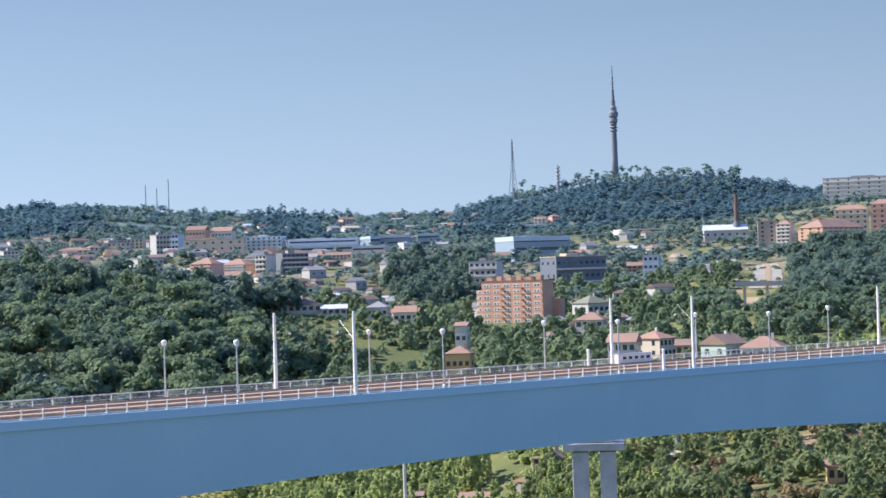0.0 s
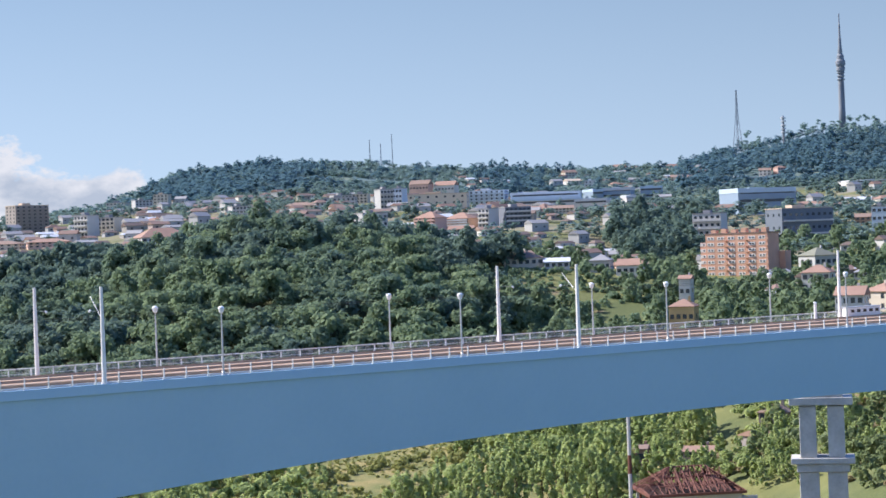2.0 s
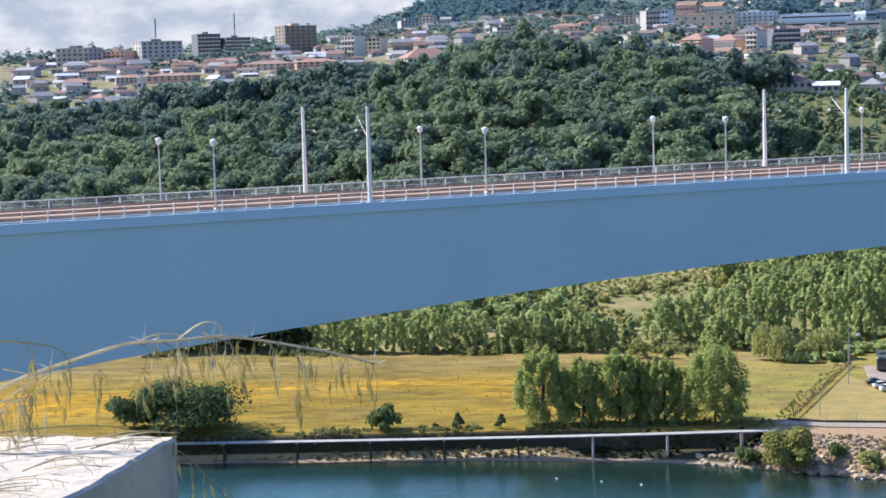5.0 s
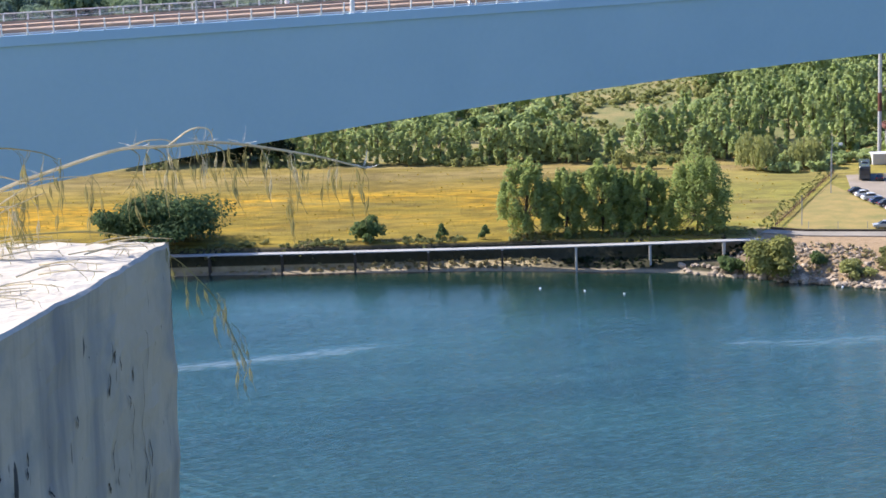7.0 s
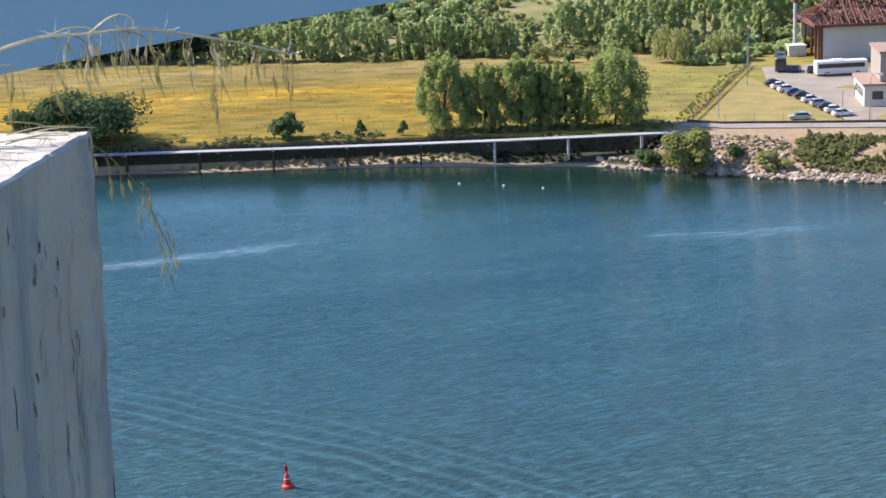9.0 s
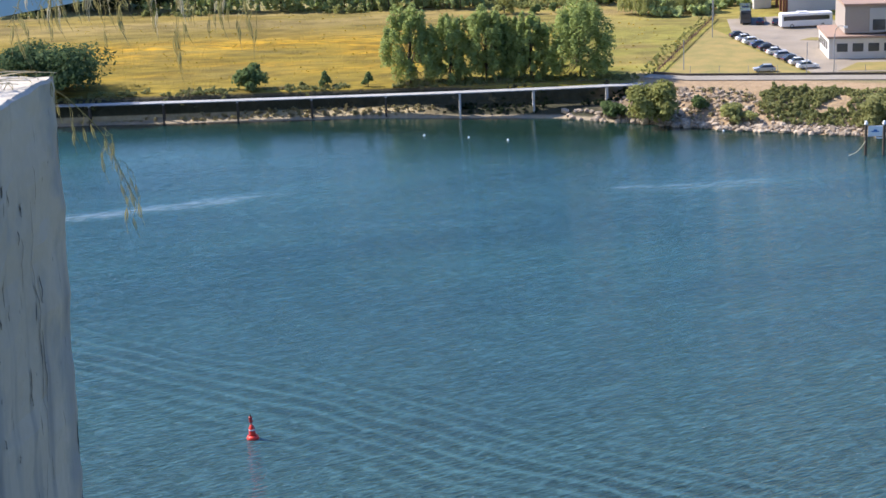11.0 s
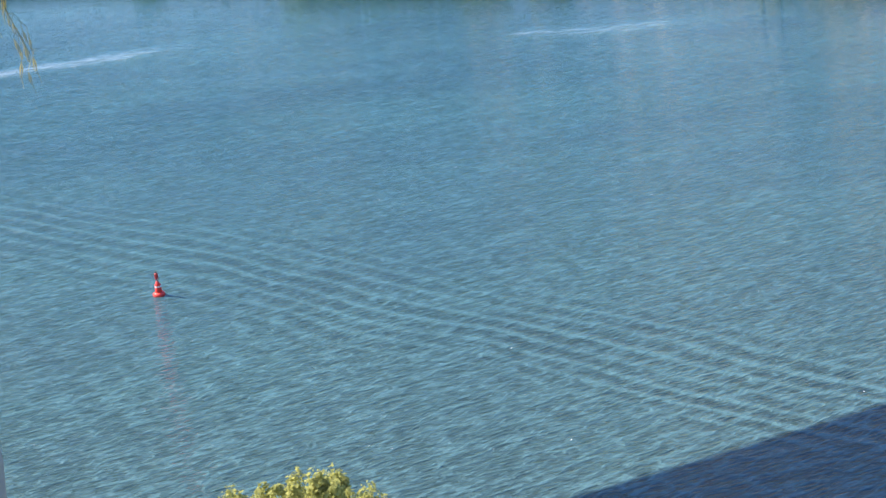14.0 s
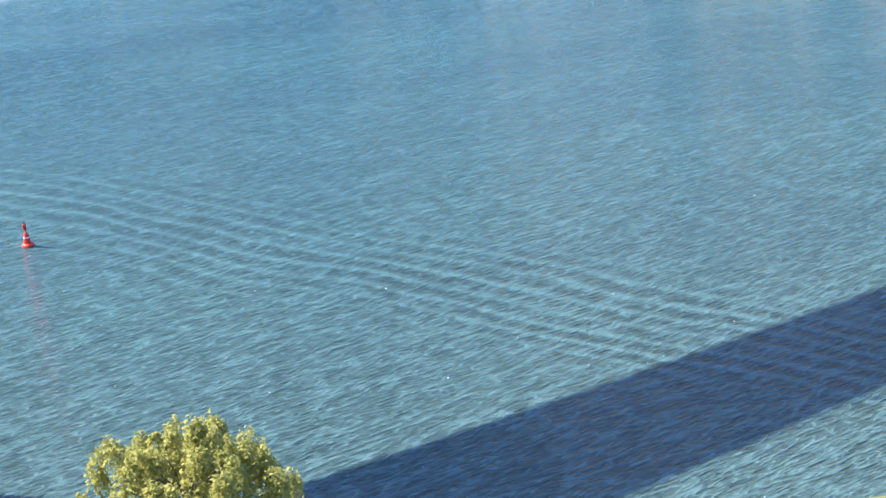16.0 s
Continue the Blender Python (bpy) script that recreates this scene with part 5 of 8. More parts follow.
for a, b in zip(WX, WX[1:]):
    for k in range(3):
        x0, x1 = a + (b - a) * k / 3, a + (b - a) * (k + 1) / 3
        bm = bmesh.new()
        vs = [bm.verts.new(deck_point(*p)) for p in ((x0 + 0.02, -1.1, -0.16), (x1 - 0.02, -1.1, -0.16), (x1 - 0.02, 1.1, -0.16), (x0 + 0.02, 1.1, -0.16),
                                                     (x0 + 0.02, -1.1, 0.02), (x1 - 0.02, -1.1, 0.02), (x1 - 0.02, 1.1, 0.02), (x0 + 0.02, 1.1, 0.02))]
        for q in ((0, 3, 2, 1), (4, 5, 6, 7), (0, 1, 5, 4), (2, 3, 7, 6), (1, 2, 6, 5), (0, 4, 7, 3)):
            bm.faces.new([vs[i] for i in q])
        part("deck_panel", bm, M["deck_board"], walkway)
        bm = bmesh.new()
        for z in (0.55, 0.95):
            tube(bm, [deck_point(x0, 1.05, z), deck_point(x1, 1.05, z)], 0.025, 0.025, 4)
        tube(bm, [deck_point(x0, 1.05, 0.0), deck_point(x0, 1.05, 1.0)], 0.035, 0.035, 4)
        part("handrail", bm, M["wood_dark"], walkway, "thin dark handrail")
for x in WX:
    for dy in (-0.85, 0.85):
        px, py, pz = deck_point(x, dy, -0.16)
        bm = bmesh.new()
        tube(bm, [(px, py, -2.0), (px, py, pz)], 0.20, 0.20, 8)
        part("post", bm, M["pier"] if x > 0 else M["wood_dark"], walkway)
    px, py, pz = deck_point(x, 0, -0.42)
    part("cross_beam", boxes((px - 0.2, px + 0.2, py - 1.05, py + 1.05, pz, pz + 0.26)), M["pier"], walkway)

# ---------------------------------------------------------------- stone bank: single boulders along the waterline
M["stone"] = material("bank_stone", (0.25, 0.195, 0.135), (0.47, 0.385, 0.285), 0.8, 0.12, 0.9, 0.5, rand=0.3)


def boulder_mesh(seed):
    bm = bmesh.new()
    bmesh.ops.create_icosphere(bm, subdivisions=1, radius=1.0)
    rg = random.Random(seed)
    for v in bm.verts:
        v.co = Vector((v.co.x * rg.uniform(0.75, 1.15), v.co.y * rg.uniform(0.7, 1.1), v.co.z * rg.uniform(0.55, 0.85)))
    me = bpy.data.meshes.new("stone")
    bm.to_mesh(me)
    bm.free()
    me.materials.append(M["stone"])
    return me


boulders = [boulder_mesh(k) for k in range(8)]
stone_bank = thing("stone_bank", pose(0, 0, 0), "bank of loose pale boulders at the water's edge", "stone bank", kind="structure")
rg = random.Random(11)
for k in range(290):
    if k < 200:
        x, d, s = rg.uniform(31, 98), rg.uniform(-0.5, 2.6), rg.uniform(0.5, 1.0)
    else:
        x, d, s = rg.uniform(42, 70), rg.uniform(2.0, 14), rg.uniform(0.3, 0.8)
    y = float(np.interp(x, SHORE_X, SHORE_Y)) + d
    z = float(ground_z(x, y))
    ob = share("stone", boulders[k % 8], stone_bank, pose(x, y, max(z, -0.15) + 0.1 * s, rg.uniform(-20, 20), rg.uniform(-20, 20), rg.uniform(0, 360)) @ Matrix.Diagonal((s, s, s, 1)))

# small rubble between the boulders
rs = np.random.default_rng(31)
rv, rf, base = [], [], 0
shape_v = [np.array([v.co for v in me.vertices]) for me in boulders]
shape_f = [np.array([p.vertices for p in me.polygons]) for me in boulders]
for k in range(1100):
    x = rs.uniform(40, 98) if k < 700 else rs.uniform(44, 66)
    y = float(np.interp(x, SHORE_X, SHORE_Y)) + rs.uniform(-0.3, 15) * (1 if x < 66 else 0.28)
    s, a = rs.uniform(0.15, 0.55), rs.uniform(0, 6.3)
    v = shape_v[k % 8] * s * rs.uniform(0.7, 1.3, 3)
    v = np.stack([v[:, 0] * math.cos(a) - v[:, 1] * math.sin(a) + x, v[:, 0] * math.sin(a) + v[:, 1] * math.cos(a) + y, v[:, 2] + max(float(ground_z(x, y)), -0.1) + 0.1 * s], 1)
    rv.append(v)
    rf += [tuple(int(i) + base for i in q) for q in shape_f[k % 8]]
    base += len(v)
rubble_me = bpy.data.meshes.new("rubble")
rubble_me.from_pydata(np.concatenate(rv).tolist(), [], rf)
rubble_me.materials.append(M["stone"])
tagged(new("rubble", rubble_me), "small loose stones scattered over an earth bank", "stones", kind="stuff")

# ---------------------------------------------------------------- things in the river
M["red"] = material("red_paint", (0.55, 0.03, 0.025), (0.70, 0.06, 0.04), 0.6, 0.05, 0.45, 0.05)
M["red_dark"] = material("dark_red_paint", (0.25, 0.02, 0.02), (0.36, 0.03, 0.03), 0.4, 0.05, 0.5, 0.05)
buoy = thing("channel_buoy", pose(-18.0, 196.5, 0.0, 2, -3, 0), "red channel marker buoy with a tapered tower, floating", "buoy")
part("float", lathe([(0.35, -0.5), (0.62, -0.25), (0.68, 0.05), (0.66, 0.25), (0.42, 0.42)], 16), M["red"], buoy, "round red float", True)
part("tower", lathe([(0.40, 0.42), (0.36, 0.6), (0.33, 1.25), (0.16, 1.58), (0.07, 1.66), (0.06, 1.92)], 12), M["red"], buoy, "", True)
part("band", lathe([(0.345, 1.02), (0.335, 1.16)], 12), M["lamp_white"], buoy, "pale reflective band")
part("topmark", lathe([(0.08, 1.9), (0.20, 1.94), (0.20, 2.56), (0.10, 2.62)], 10), M["red_dark"], buoy, "dark red topmark")
part("lantern", lathe([(0.06, 2.62), (0.09, 2.7), (0.09, 2.82), (0.03, 2.88)], 8), M["wood_dark"], buoy)
for x, y in ((18.8, 342.5), (11.7, 345.9), (3.5, 349.1), (58.7, 343.4)):
    fl = thing("mooring_float", pose(x, y, 0.0), "small white mooring float on the water", "float", "floats near the bank")
    part("ball", lathe([(0.05, -0.22), (0.17, -0.13), (0.23, 0.03), (0.19, 0.2), (0.08, 0.28)], 10), M["lamp_white"], fl, "", True)
    part("ring", lathe([(0.05, 0.28), (0.05, 0.34)], 6), M["steel"], fl)
M["sign_face"] = material("sign_panel", (0.70, 0.74, 0.78), (0.78, 0.80, 0.82), 1, 0.1, 0.4, 0.02)
M["blue"] = material("blue_paint", (0.06, 0.16, 0.42), (0.09, 0.22, 0.5), 1, 0.1, 0.5, 0.02)
board = thing("river_sign", pose(80.9, 320.0, 0.0, 0, 0, -4), "pale notice board between two dark piles in the river", "sign")
for x in (-1.55, 1.55):
    part("pile", lathe([(0.26, -4), (0.26, 5.4)], 10), M["wood_dark"], board, "dark pile").location = (x, 0, 0)
    part("pile_cap", lathe([(0.32, 5.4), (0.34, 5.55), (0.22, 5.95), (0.05, 6.1)], 10), M["lamp_white"], board, "white conical cap").location = (x, 0, 0)
part("panel", boxes((-1.25, 1.25, -0.36, -0.30, 3.4, 5.2), bevel=0.02), M["sign_face"], board, "pale notice panel")
part("panel_frame", boxes((-1.3, 1.3, -0.29, -0.22, 3.35, 3.5), (-1.3, 1.3, -0.29, -0.22, 5.1, 5.25)), M["steel"], board)
part("mark", boxes((-0.7, 0.6, -0.372, -0.364, 4.15, 4.35), (-0.3, 0.3, -0.372, -0.364, 4.35, 4.6)), M["blue"], board, "blue mark on the panel")
part("lower_plate", boxes((0.2, 1.3, -0.36, -0.3, 2.95, 3.2)), M["lamp_white"], board, "small white plate")
bm = bmesh.new()
tube(bm, [(-1.6, -0.2, 2.6), (-2.4, -0.6, 1.5), (-3.3, -0.9, 0.7), (-4.6, -1.0, 0.2)], 0.07, 0.07, 6)
part("rope", bm, M["straw"], board, "slack mooring rope")

M["pier_old"] = material("stained_pier_concrete", (0.30, 0.295, 0.28), (0.60, 0.585, 0.555), 3.5, 0.5, 0.9, 0.3)
# a twin-legged concrete pier on the far bank, behind the bridge
twin = thing("twin_leg_pier", pose(106.1, 359.7, 0, 0, 0, -16.6), "tall twin-legged concrete pier with cross slabs", "pier")
for z0, z1, e in ((0.0, 28.97, 0.28), (31.7, 41.58, 0.0)):
    for x in (-2.67, 2.67):
        part("leg", boxes((x - 1.59 - e, x + 1.59 + e, -2.73, 2.73, z0, z1), bevel=0.09), M["pier_old"], twin)
part("middle_slab", boxes((-6.02, 6.02, -3.64, 3.64, 30.56, 31.7), bevel=0.09), M["pier_old"], twin)
part("haunch", boxes((-5.0, 5.0, -3.18, 3.18, 28.97, 30.56), bevel=0.1), M["pier_old"], twin)
part("cap_slab", boxes((-6.13, 5.91, -3.41, 3.41, 41.81, 43.28), bevel=0.09), M["pier_old"], twin)
part("top_block", boxes((-4.09, 4.09, -2.73, 2.73, 43.28, 46.46), bevel=0.09), M["pier_old"], twin)

# the tree below the viewpoint
tree("bank_tree", -1.9, 112.0, 16.9, 16.2, "spray", M["leaf_yellow"], 200, 0.25, "sunlit yellow-green tree on the near bank", trunk=0.3, out=0.6, many=150)

# tufts of grass: tall on the slope, low over the meadow
tufts = [leaf_quads(rng, crown_lobes(rng, "bush", h, w, 4), 8, 0.75, 0.4, 0.2, 3) for h, w in ((1.1, 2.4), (0.8, 2.0), (1.4, 1.8))]
x, y = scatter(-110, 60, 478, 610, 2.5, lambda x, y: (y > 482 - 0.1 * x) & (patches(x, y, 6, 0.4) > -1.0))
woodland("slope_grass", x, y, tufts, M["leaf_willow"], 0.35, 0.8, "tussocks of yellow-green grass on a slope", 0.1)
x, y = scatter(-105, 60, 378, 474, 2.6, lambda x, y: (x < 48 + (y - 377) * 0.33) & (patches(x, y, 5, 1.1) + rng.normal(0, 0.8, len(x)) > 0.5))
woodland("meadow_tufts", x, y, tufts[:2], M["tuft"], 0.08, 0.18, "low tufts of dry and green grass over a meadow", 0.05)

# rough grass and flower heads over the meadow
n = 1300
mx_, my_ = rng.uniform(-105, 62, n), rng.uniform(377, 478, n)
keep = (np.sin(mx_ / 9 + my_ / 4) + np.sin(my_ / 3.1 - mx_ / 17) + rng.normal(0, 0.9, n) > -0.3) & ((mx_ < 50 + (my_ - 377) * 0.33))
mx_, my_ = mx_[keep], my_[keep]
mz_ = ground_z(mx_, my_)
hh, ww_ = rng.uniform(0.12, 0.35, len(mx_)), rng.uniform(0.12, 0.4, len(mx_))
an = rng.uniform(0, math.pi, len(mx_))
dx_, dy_ = np.cos(an) * ww_, np.sin(an) * ww_
v = np.stack([np.stack([mx_, my_, mz_ - 0.05], -1), np.stack([mx_ + dx_, my_ + dy_, mz_ + hh * 0.6], -1), np.stack([mx_, my_, mz_ + hh], -1), np.stack([mx_ - dx_, my_ - dy_, mz_ + hh * 0.6], -1)], 1)
M["flower"] = material("yellow_meadow_flowers", (0.26, 0.24, 0.05), (0.62, 0.40, 0.03), 14, 1.5, 0.8, 0, through_light=0.25)
tagged(quads_object("meadow_flowers", v.reshape(-1, 3), np.arange(len(v) * 4).reshape(-1, 4), M["flower"]), "yellow wild flowers and dry grass over a meadow", "flowers", kind="stuff")

# ---------------------------------------------------------------- the town
def plaster(name, a, k=0.82, big=6.0):
    M[name] = material(name, tuple(c * k for c in a), a, big, 0.6, 0.85, 0.1)


for n_, c_ in (("wall_white", (0.64, 0.62, 0.585)), ("wall_cream", (0.64, 0.57, 0.46)), ("wall_grey", (0.48, 0.48, 0.47)), ("wall_glass", (0.17, 0.20, 0.24)),
               ("wall_pale_blue", (0.58, 0.66, 0.74)), ("wall_blue", (0.28, 0.36, 0.46)), ("wall_ochre", (0.62, 0.44, 0.22)), ("wall_mint", (0.50, 0.60, 0.52)),
               ("wall_tan", (0.36, 0.32, 0.285)), ("wall_orange", (0.60, 0.38, 0.26)), ("wall_pink", (0.68, 0.46, 0.38)), ("wall_dark", (0.18, 0.20, 0.24)),
               ("wall_brown", (0.36, 0.25, 0.19)), ("old_brick", (0.175, 0.125, 0.105)), ("tile", (0.38, 0.245, 0.185)), ("tile_brown", (0.30, 0.215, 0.17)), ("tile_far", (0.27, 0.185, 0.15)), ("tile_dim", (0.22, 0.17, 0.145)), ("roof_grey", (0.32, 0.32, 0.33)),
               ("roof_tan", (0.55, 0.45, 0.35)), ("roof_white", (0.60, 0.63, 0.67)), ("roof_blue", (0.50, 0.61, 0.73)), ("roof_moss", (0.23, 0.235, 0.18)),
               ("brick_orange", (0.74, 0.44, 0.31)), ("wall_dull", (0.40, 0.41, 0.42)), ("wall_sand", (0.38, 0.355, 0.32)), ("wall_rose", (0.38, 0.31, 0.29))):
    plaster(n_, c_, 0.72 if n_.startswith(("tile", "brick", "roof_moss")) else 0.85)
M["pane"] = material("window_glass", (0.030, 0.038, 0.048), (0.07, 0.085, 0.10), 3, 0.5, 0.12, 0, spec=0.5)
M["shutter"] = material("pale_shutter", (0.62, 0.60, 0.56), (0.74, 0.72, 0.68), 2, 0.3, 0.6, 0.05)


def prism_roof(bm, w, d, h, rise, hip, over=0.5):
    x, y = w / 2 + over, d / 2 + over
    r = max(0.0, x - y) if hip else x
    base = [bm.verts.new(p) for p in ((-x, -y, h), (x, -y, h), (x, y, h), (-x, y, h))]
    low = [bm.verts.new((v.co.x, v.co.y, h - 0.2)) for v in base]
    a, b = bm.verts.new((-r, 0, h + rise)), bm.verts.new((r, 0, h + rise))
    bm.faces.new((base[0], base[1], b, a))
    bm.faces.new((base[2], base[3], a, b))
    bm.faces.new((base[1], base[2], b))
    bm.faces.new((base[3], base[0], a))
    for i in range(4):
        bm.faces.new((low[i], low[(i + 1) % 4], base[(i + 1) % 4], base[i]))
    bm.faces.new(low[::-1])
    return bm


placed = []


def building(name, x, y, w, d, h, yaw, wall, roof, roof_mat, storeys, bays, balconies, label, category, sunk=3.0, z=None, group="", plain=False):
    """A building on the ground at x, y; its front looks along its own -y. h: to the top of the roof."""
    z = float(ground_z(x, y)) if z is None else z
    th = thing(name, pose(x, y, z, 0, 0, yaw), label, category, group)
    placed.append((x, y, max(w, d)))
    plain = plain or (y > 1000 and w < 25)
    ribbon = name == "factory"                      # bands of glass instead of single windows
    bays = 1 if ribbon else bays
    rise = 0.0 if roof == "flat" else min(0.30 * min(w, d), 0.38 * h)
    eaves = h - rise
    part("wall", boxes((-w / 2, w / 2, -d / 2, d / 2, -sunk, eaves)), wall, th)
    if roof == "flat":
        part("roof", boxes((-w / 2 - 0.25, w / 2 + 0.25, -d / 2 - 0.25, d / 2 + 0.25, eaves - (0.16 * h if ribbon else 0.0), eaves + 0.5), (-w * 0.2, w * 0.05, -d * 0.2, d * 0.2, eaves + 0.5, eaves + (1.0 if ribbon else 2.3))), roof_mat, th)
    else:
        part("roof", prism_roof(bmesh.new(), w, d, eaves + 0.02, rise, roof == "hip"), roof_mat, th)
    if roof != "flat" and not plain:
        part("chimney", boxes((w * 0.18, w * 0.18 + 0.8, 0.3, 1.1, eaves, eaves + rise + 0.9)), wall, th)
    floor_h = eaves / storeys
    ww, wh = (0.94 * w, 0.34 * floor_h) if ribbon else (min(1.9, 0.62 * w / bays), min(1.7, 0.55 * floor_h))
    pane = boxes((-ww / 2, ww / 2, -0.05, 0.05, -wh / 2, wh / 2))
    me = bpy.data.meshes.new("window")
    pane.to_mesh(me)
    pane.free()
    me.materials.append(M["pane"])
    for s in range(storeys):
        zc = floor_h * (s + 0.55)
        for b in range(bays):
            share("window", me, th, pose(-w / 2 + w * (b + 0.5) / bays, -d / 2 - 0.02, zc))
        for side in () if plain or ribbon else (-1, 1):
            for b in range(max(1, min(3, int(d / 5)))):
                nb = max(1, min(3, int(d / 5)))
                share("window", me, th, pose(side * (w / 2 + 0.02), -d / 2 + d * (b + 0.5) / nb, zc, 0, 0, 90))
        if balconies and (s or storeys < 3):
            bz = floor_h * s + 0.05
            part("balcony", boxes((-w / 2 + 0.4, w / 2 - 0.4, -d / 2 - 1.5, -d / 2 - 0.004, bz, bz + 0.2), (-w / 2 + 0.4, w / 2 - 0.4, -d / 2 - 1.5, -d / 2 - 1.38, bz + 0.2, bz + 1.05)),
                 M["wall_white"] if wall in (M["wall_dark"], M["wall_glass"], M["wall_white"], M["wall_orange"]) else wall, th)
    return th


building("house", 204.4, 690.4, 10.6, 9.0, 10.1, -30, M["wall_white"], "hip", M["tile"], 2, 4, 0, "white two-storey house with an orange tiled roof", "house")
building("house", 241.2, 815.1, 11.7, 12.0, 15.4, 20, M["wall_grey"], "hip", M["roof_moss"], 2, 4, 0, "grey building with a mossy pitched roof", "house")
building("apartment_block", 325.2, 1134.3, 36.8, 18.0, 23.5, 18, M["wall_glass"], "flat", M["roof_tan"], 3, 9, 1, "long low office block with dark glass bands", "building")
building("apartment_block", 361.9, 1091.6, 9.1, 12.0, 18.8, -25, M["wall_pale_blue"], "flat", M["roof_grey"], 4, 3, 0, "pale blue-white apartment block with flat roof", "building")
building("apartment_block", 273.1, 1148.0, 17.8, 14.0, 18.9, -30, M["wall_white"], "flat", M["roof_grey"], 4, 5, 1, "white apartment block with stepped terraces", "building")
building("factory", 388.4, 1469.5, 51.2, 30.0, 19.6, 15, M["wall_blue"], "flat", M["roof_blue"], 3, 9, 0, "factory hall with a blue-white roof and bands of windows", "building")
building("factory", 619.4, 1901.7, 57.0, 25.0, 2.6, 10, M["wall_white"], "flat", M["roof_white"], 1, 8, 0, "long low white flat-roofed industrial hall", "building")
building("house", 185.8, 591.5, 9.0, 10.0, 10.3, -28, M["wall_white"], "gable", M["tile"], 2, 4, 0, "white house with an orange tiled roof", "house")
building("house", 201.5, 607.4, 8.3, 11.0, 9.2, 32, M["wall_cream"], "hip", M["tile"], 2, 4, 0, "cream house with a sunlit orange tiled roof", "house")
building("house", 204.7, 585.2, 6.3, 9.0, 8.5, -22, M["wall_ochre"], "gable", M["tile_brown"], 2, 3, 0, "ochre house with a brown tiled roof", "house")
building("house", 208.9, 562.4, 10.0, 10.0, 13.4, 30, M["wall_mint"], "gable", M["tile_brown"], 2, 4, 1, "pale green house with a brown tiled roof", "house")
building("house", 220.4, 558.0, 13.0, 11.0, 12.4, -32, M["wall_white"], "hip", M["tile"], 2, 5, 0, "white house with an orange tiled roof", "house")
building("apartment_block", 556.2, 1393.1, 14.1, 12.0, 19.6, -20, M["wall_tan"], "flat", M["roof_tan"], 6, 2, 0, "tan apartment block with a blank end wall", "building")
building("apartment_block", 565.4, 1378.5, 11.2, 10.0, 20.3, -42, M["wall_white"], "hip", M["tile"], 6, 3, 1, "white apartment block with deep balconies", "building")
building("apartment_block", 601.4, 1374.2, 58.6, 22.0, 22.1, 34, M["wall_orange"], "hip", M["tile"], 6, 8, 1, "orange and grey apartment block with rows of balconies", "building")
building("apartment_block", 705.6, 1568.6, 29.5, 14.0, 26.7, -25, M["wall_cream"], "hip", M["tile"], 5, 5, 1, "cream apartment block with an orange roof", "building")
building("apartment_block", 735.7, 1554.7, 32.3, 14.0, 30.9, -25, M["wall_pink"], "hip", M["tile"], 6, 5, 1, "pink apartment block with balconies", "building")
building("apartment_block", 964.7, 2087.9, 107.0, 30.0, 29.8, -30, M["wall_white"], "flat", M["roof_grey"], 6, 9, 1, "large white apartment block with stepped terraces", "building")
building("shed", 596.4, 1591.9, 37.9, 16.0, 13.3, -15, M["wall_grey"], "gable", M["roof_white"], 1, 6, 0, "long low grey shed with white roof", "shed")
building("apartment_block", 213.9, 1787.2, 34.9, 16.0, 12.6, -22, M["wall_pale_blue"], "flat", M["roof_white"], 4, 7, 1, "pale blue office block with bands of windows", "building")
building("factory", 267.6, 1780.0, 65.6, 30.0, 10.2, -12, M["wall_pale_blue"], "flat", M["roof_white"], 2, 9, 0, "long factory hall with a pale blue front", "building")
building("factory", 293.2, 1674.5, 29.2, 20.0, 10.6, -20, M["wall_white"], "flat", M["roof_white"], 2, 6, 0, "white factory hall with a flat roof", "building")
building("factory", 343.8, 1817.8, 27.6, 22.0, 14.5, -20, M["wall_blue"], "flat", M["roof_white"], 3, 5, 0, "blue and white factory block with flat roof", "building")
building("factory", 317.7, 1812.4, 11.3, 20.0, 12.5, 20, M["wall_blue"], "flat", M["roof_blue"], 2, 4, 0, "small blue flat-roofed factory block", "building")
building("apartment_block", 109.1, 1235.2, 16.1, 14.0, 12.6, -38, M["wall_pink"], "hip", M["tile"], 4, 5, 1, "pink apartment block with an orange tiled roof", "building")
building("apartment_block", 130.5, 1243.2, 16.9, 14.0, 10.4, -34, M["wall_orange"], "hip", M["tile"], 4, 5, 1, "orange apartment block with white balconies", "building")
building("apartment_block", 146.7, 1231.3, 8.2, 12.0, 12.5, -40, M["wall_white"], "flat", M["roof_grey"], 4, 3, 1, "white apartment block with balconies", "building")
building("apartment_block", 164.8, 1239.1, 17.8, 14.0, 12.2, 12, M["wall_dark"], "flat", M["roof_grey"], 4, 6, 1, "dark apartment block with pale balcony bands", "building")
building("house", 120.4, 891.9, 19.8, 10.0, 6.7, 14, M["wall_cream"], "hip", M["tile_brown"], 1, 6, 0, "low cream house with a brown tiled roof", "house")
building("shed", 137.6, 889.4, 11.8, 10.0, 5.1, -10, M["wall_white"], "gable", M["roof_white"], 1, 4, 0, "low white shed with a white roof", "shed")
building("house", 157.3, 881.1, 9.6, 10.0, 8.4, -20, M["wall_grey"], "hip", M["roof_grey"], 1, 4, 0, "low grey house with a grey roof", "house")
building("house", 168.9, 868.7, 11.8, 10.0, 8.2, -25, M["wall_white"], "gable", M["tile"], 1, 4, 0, "white house with an orange tiled roof", "house")
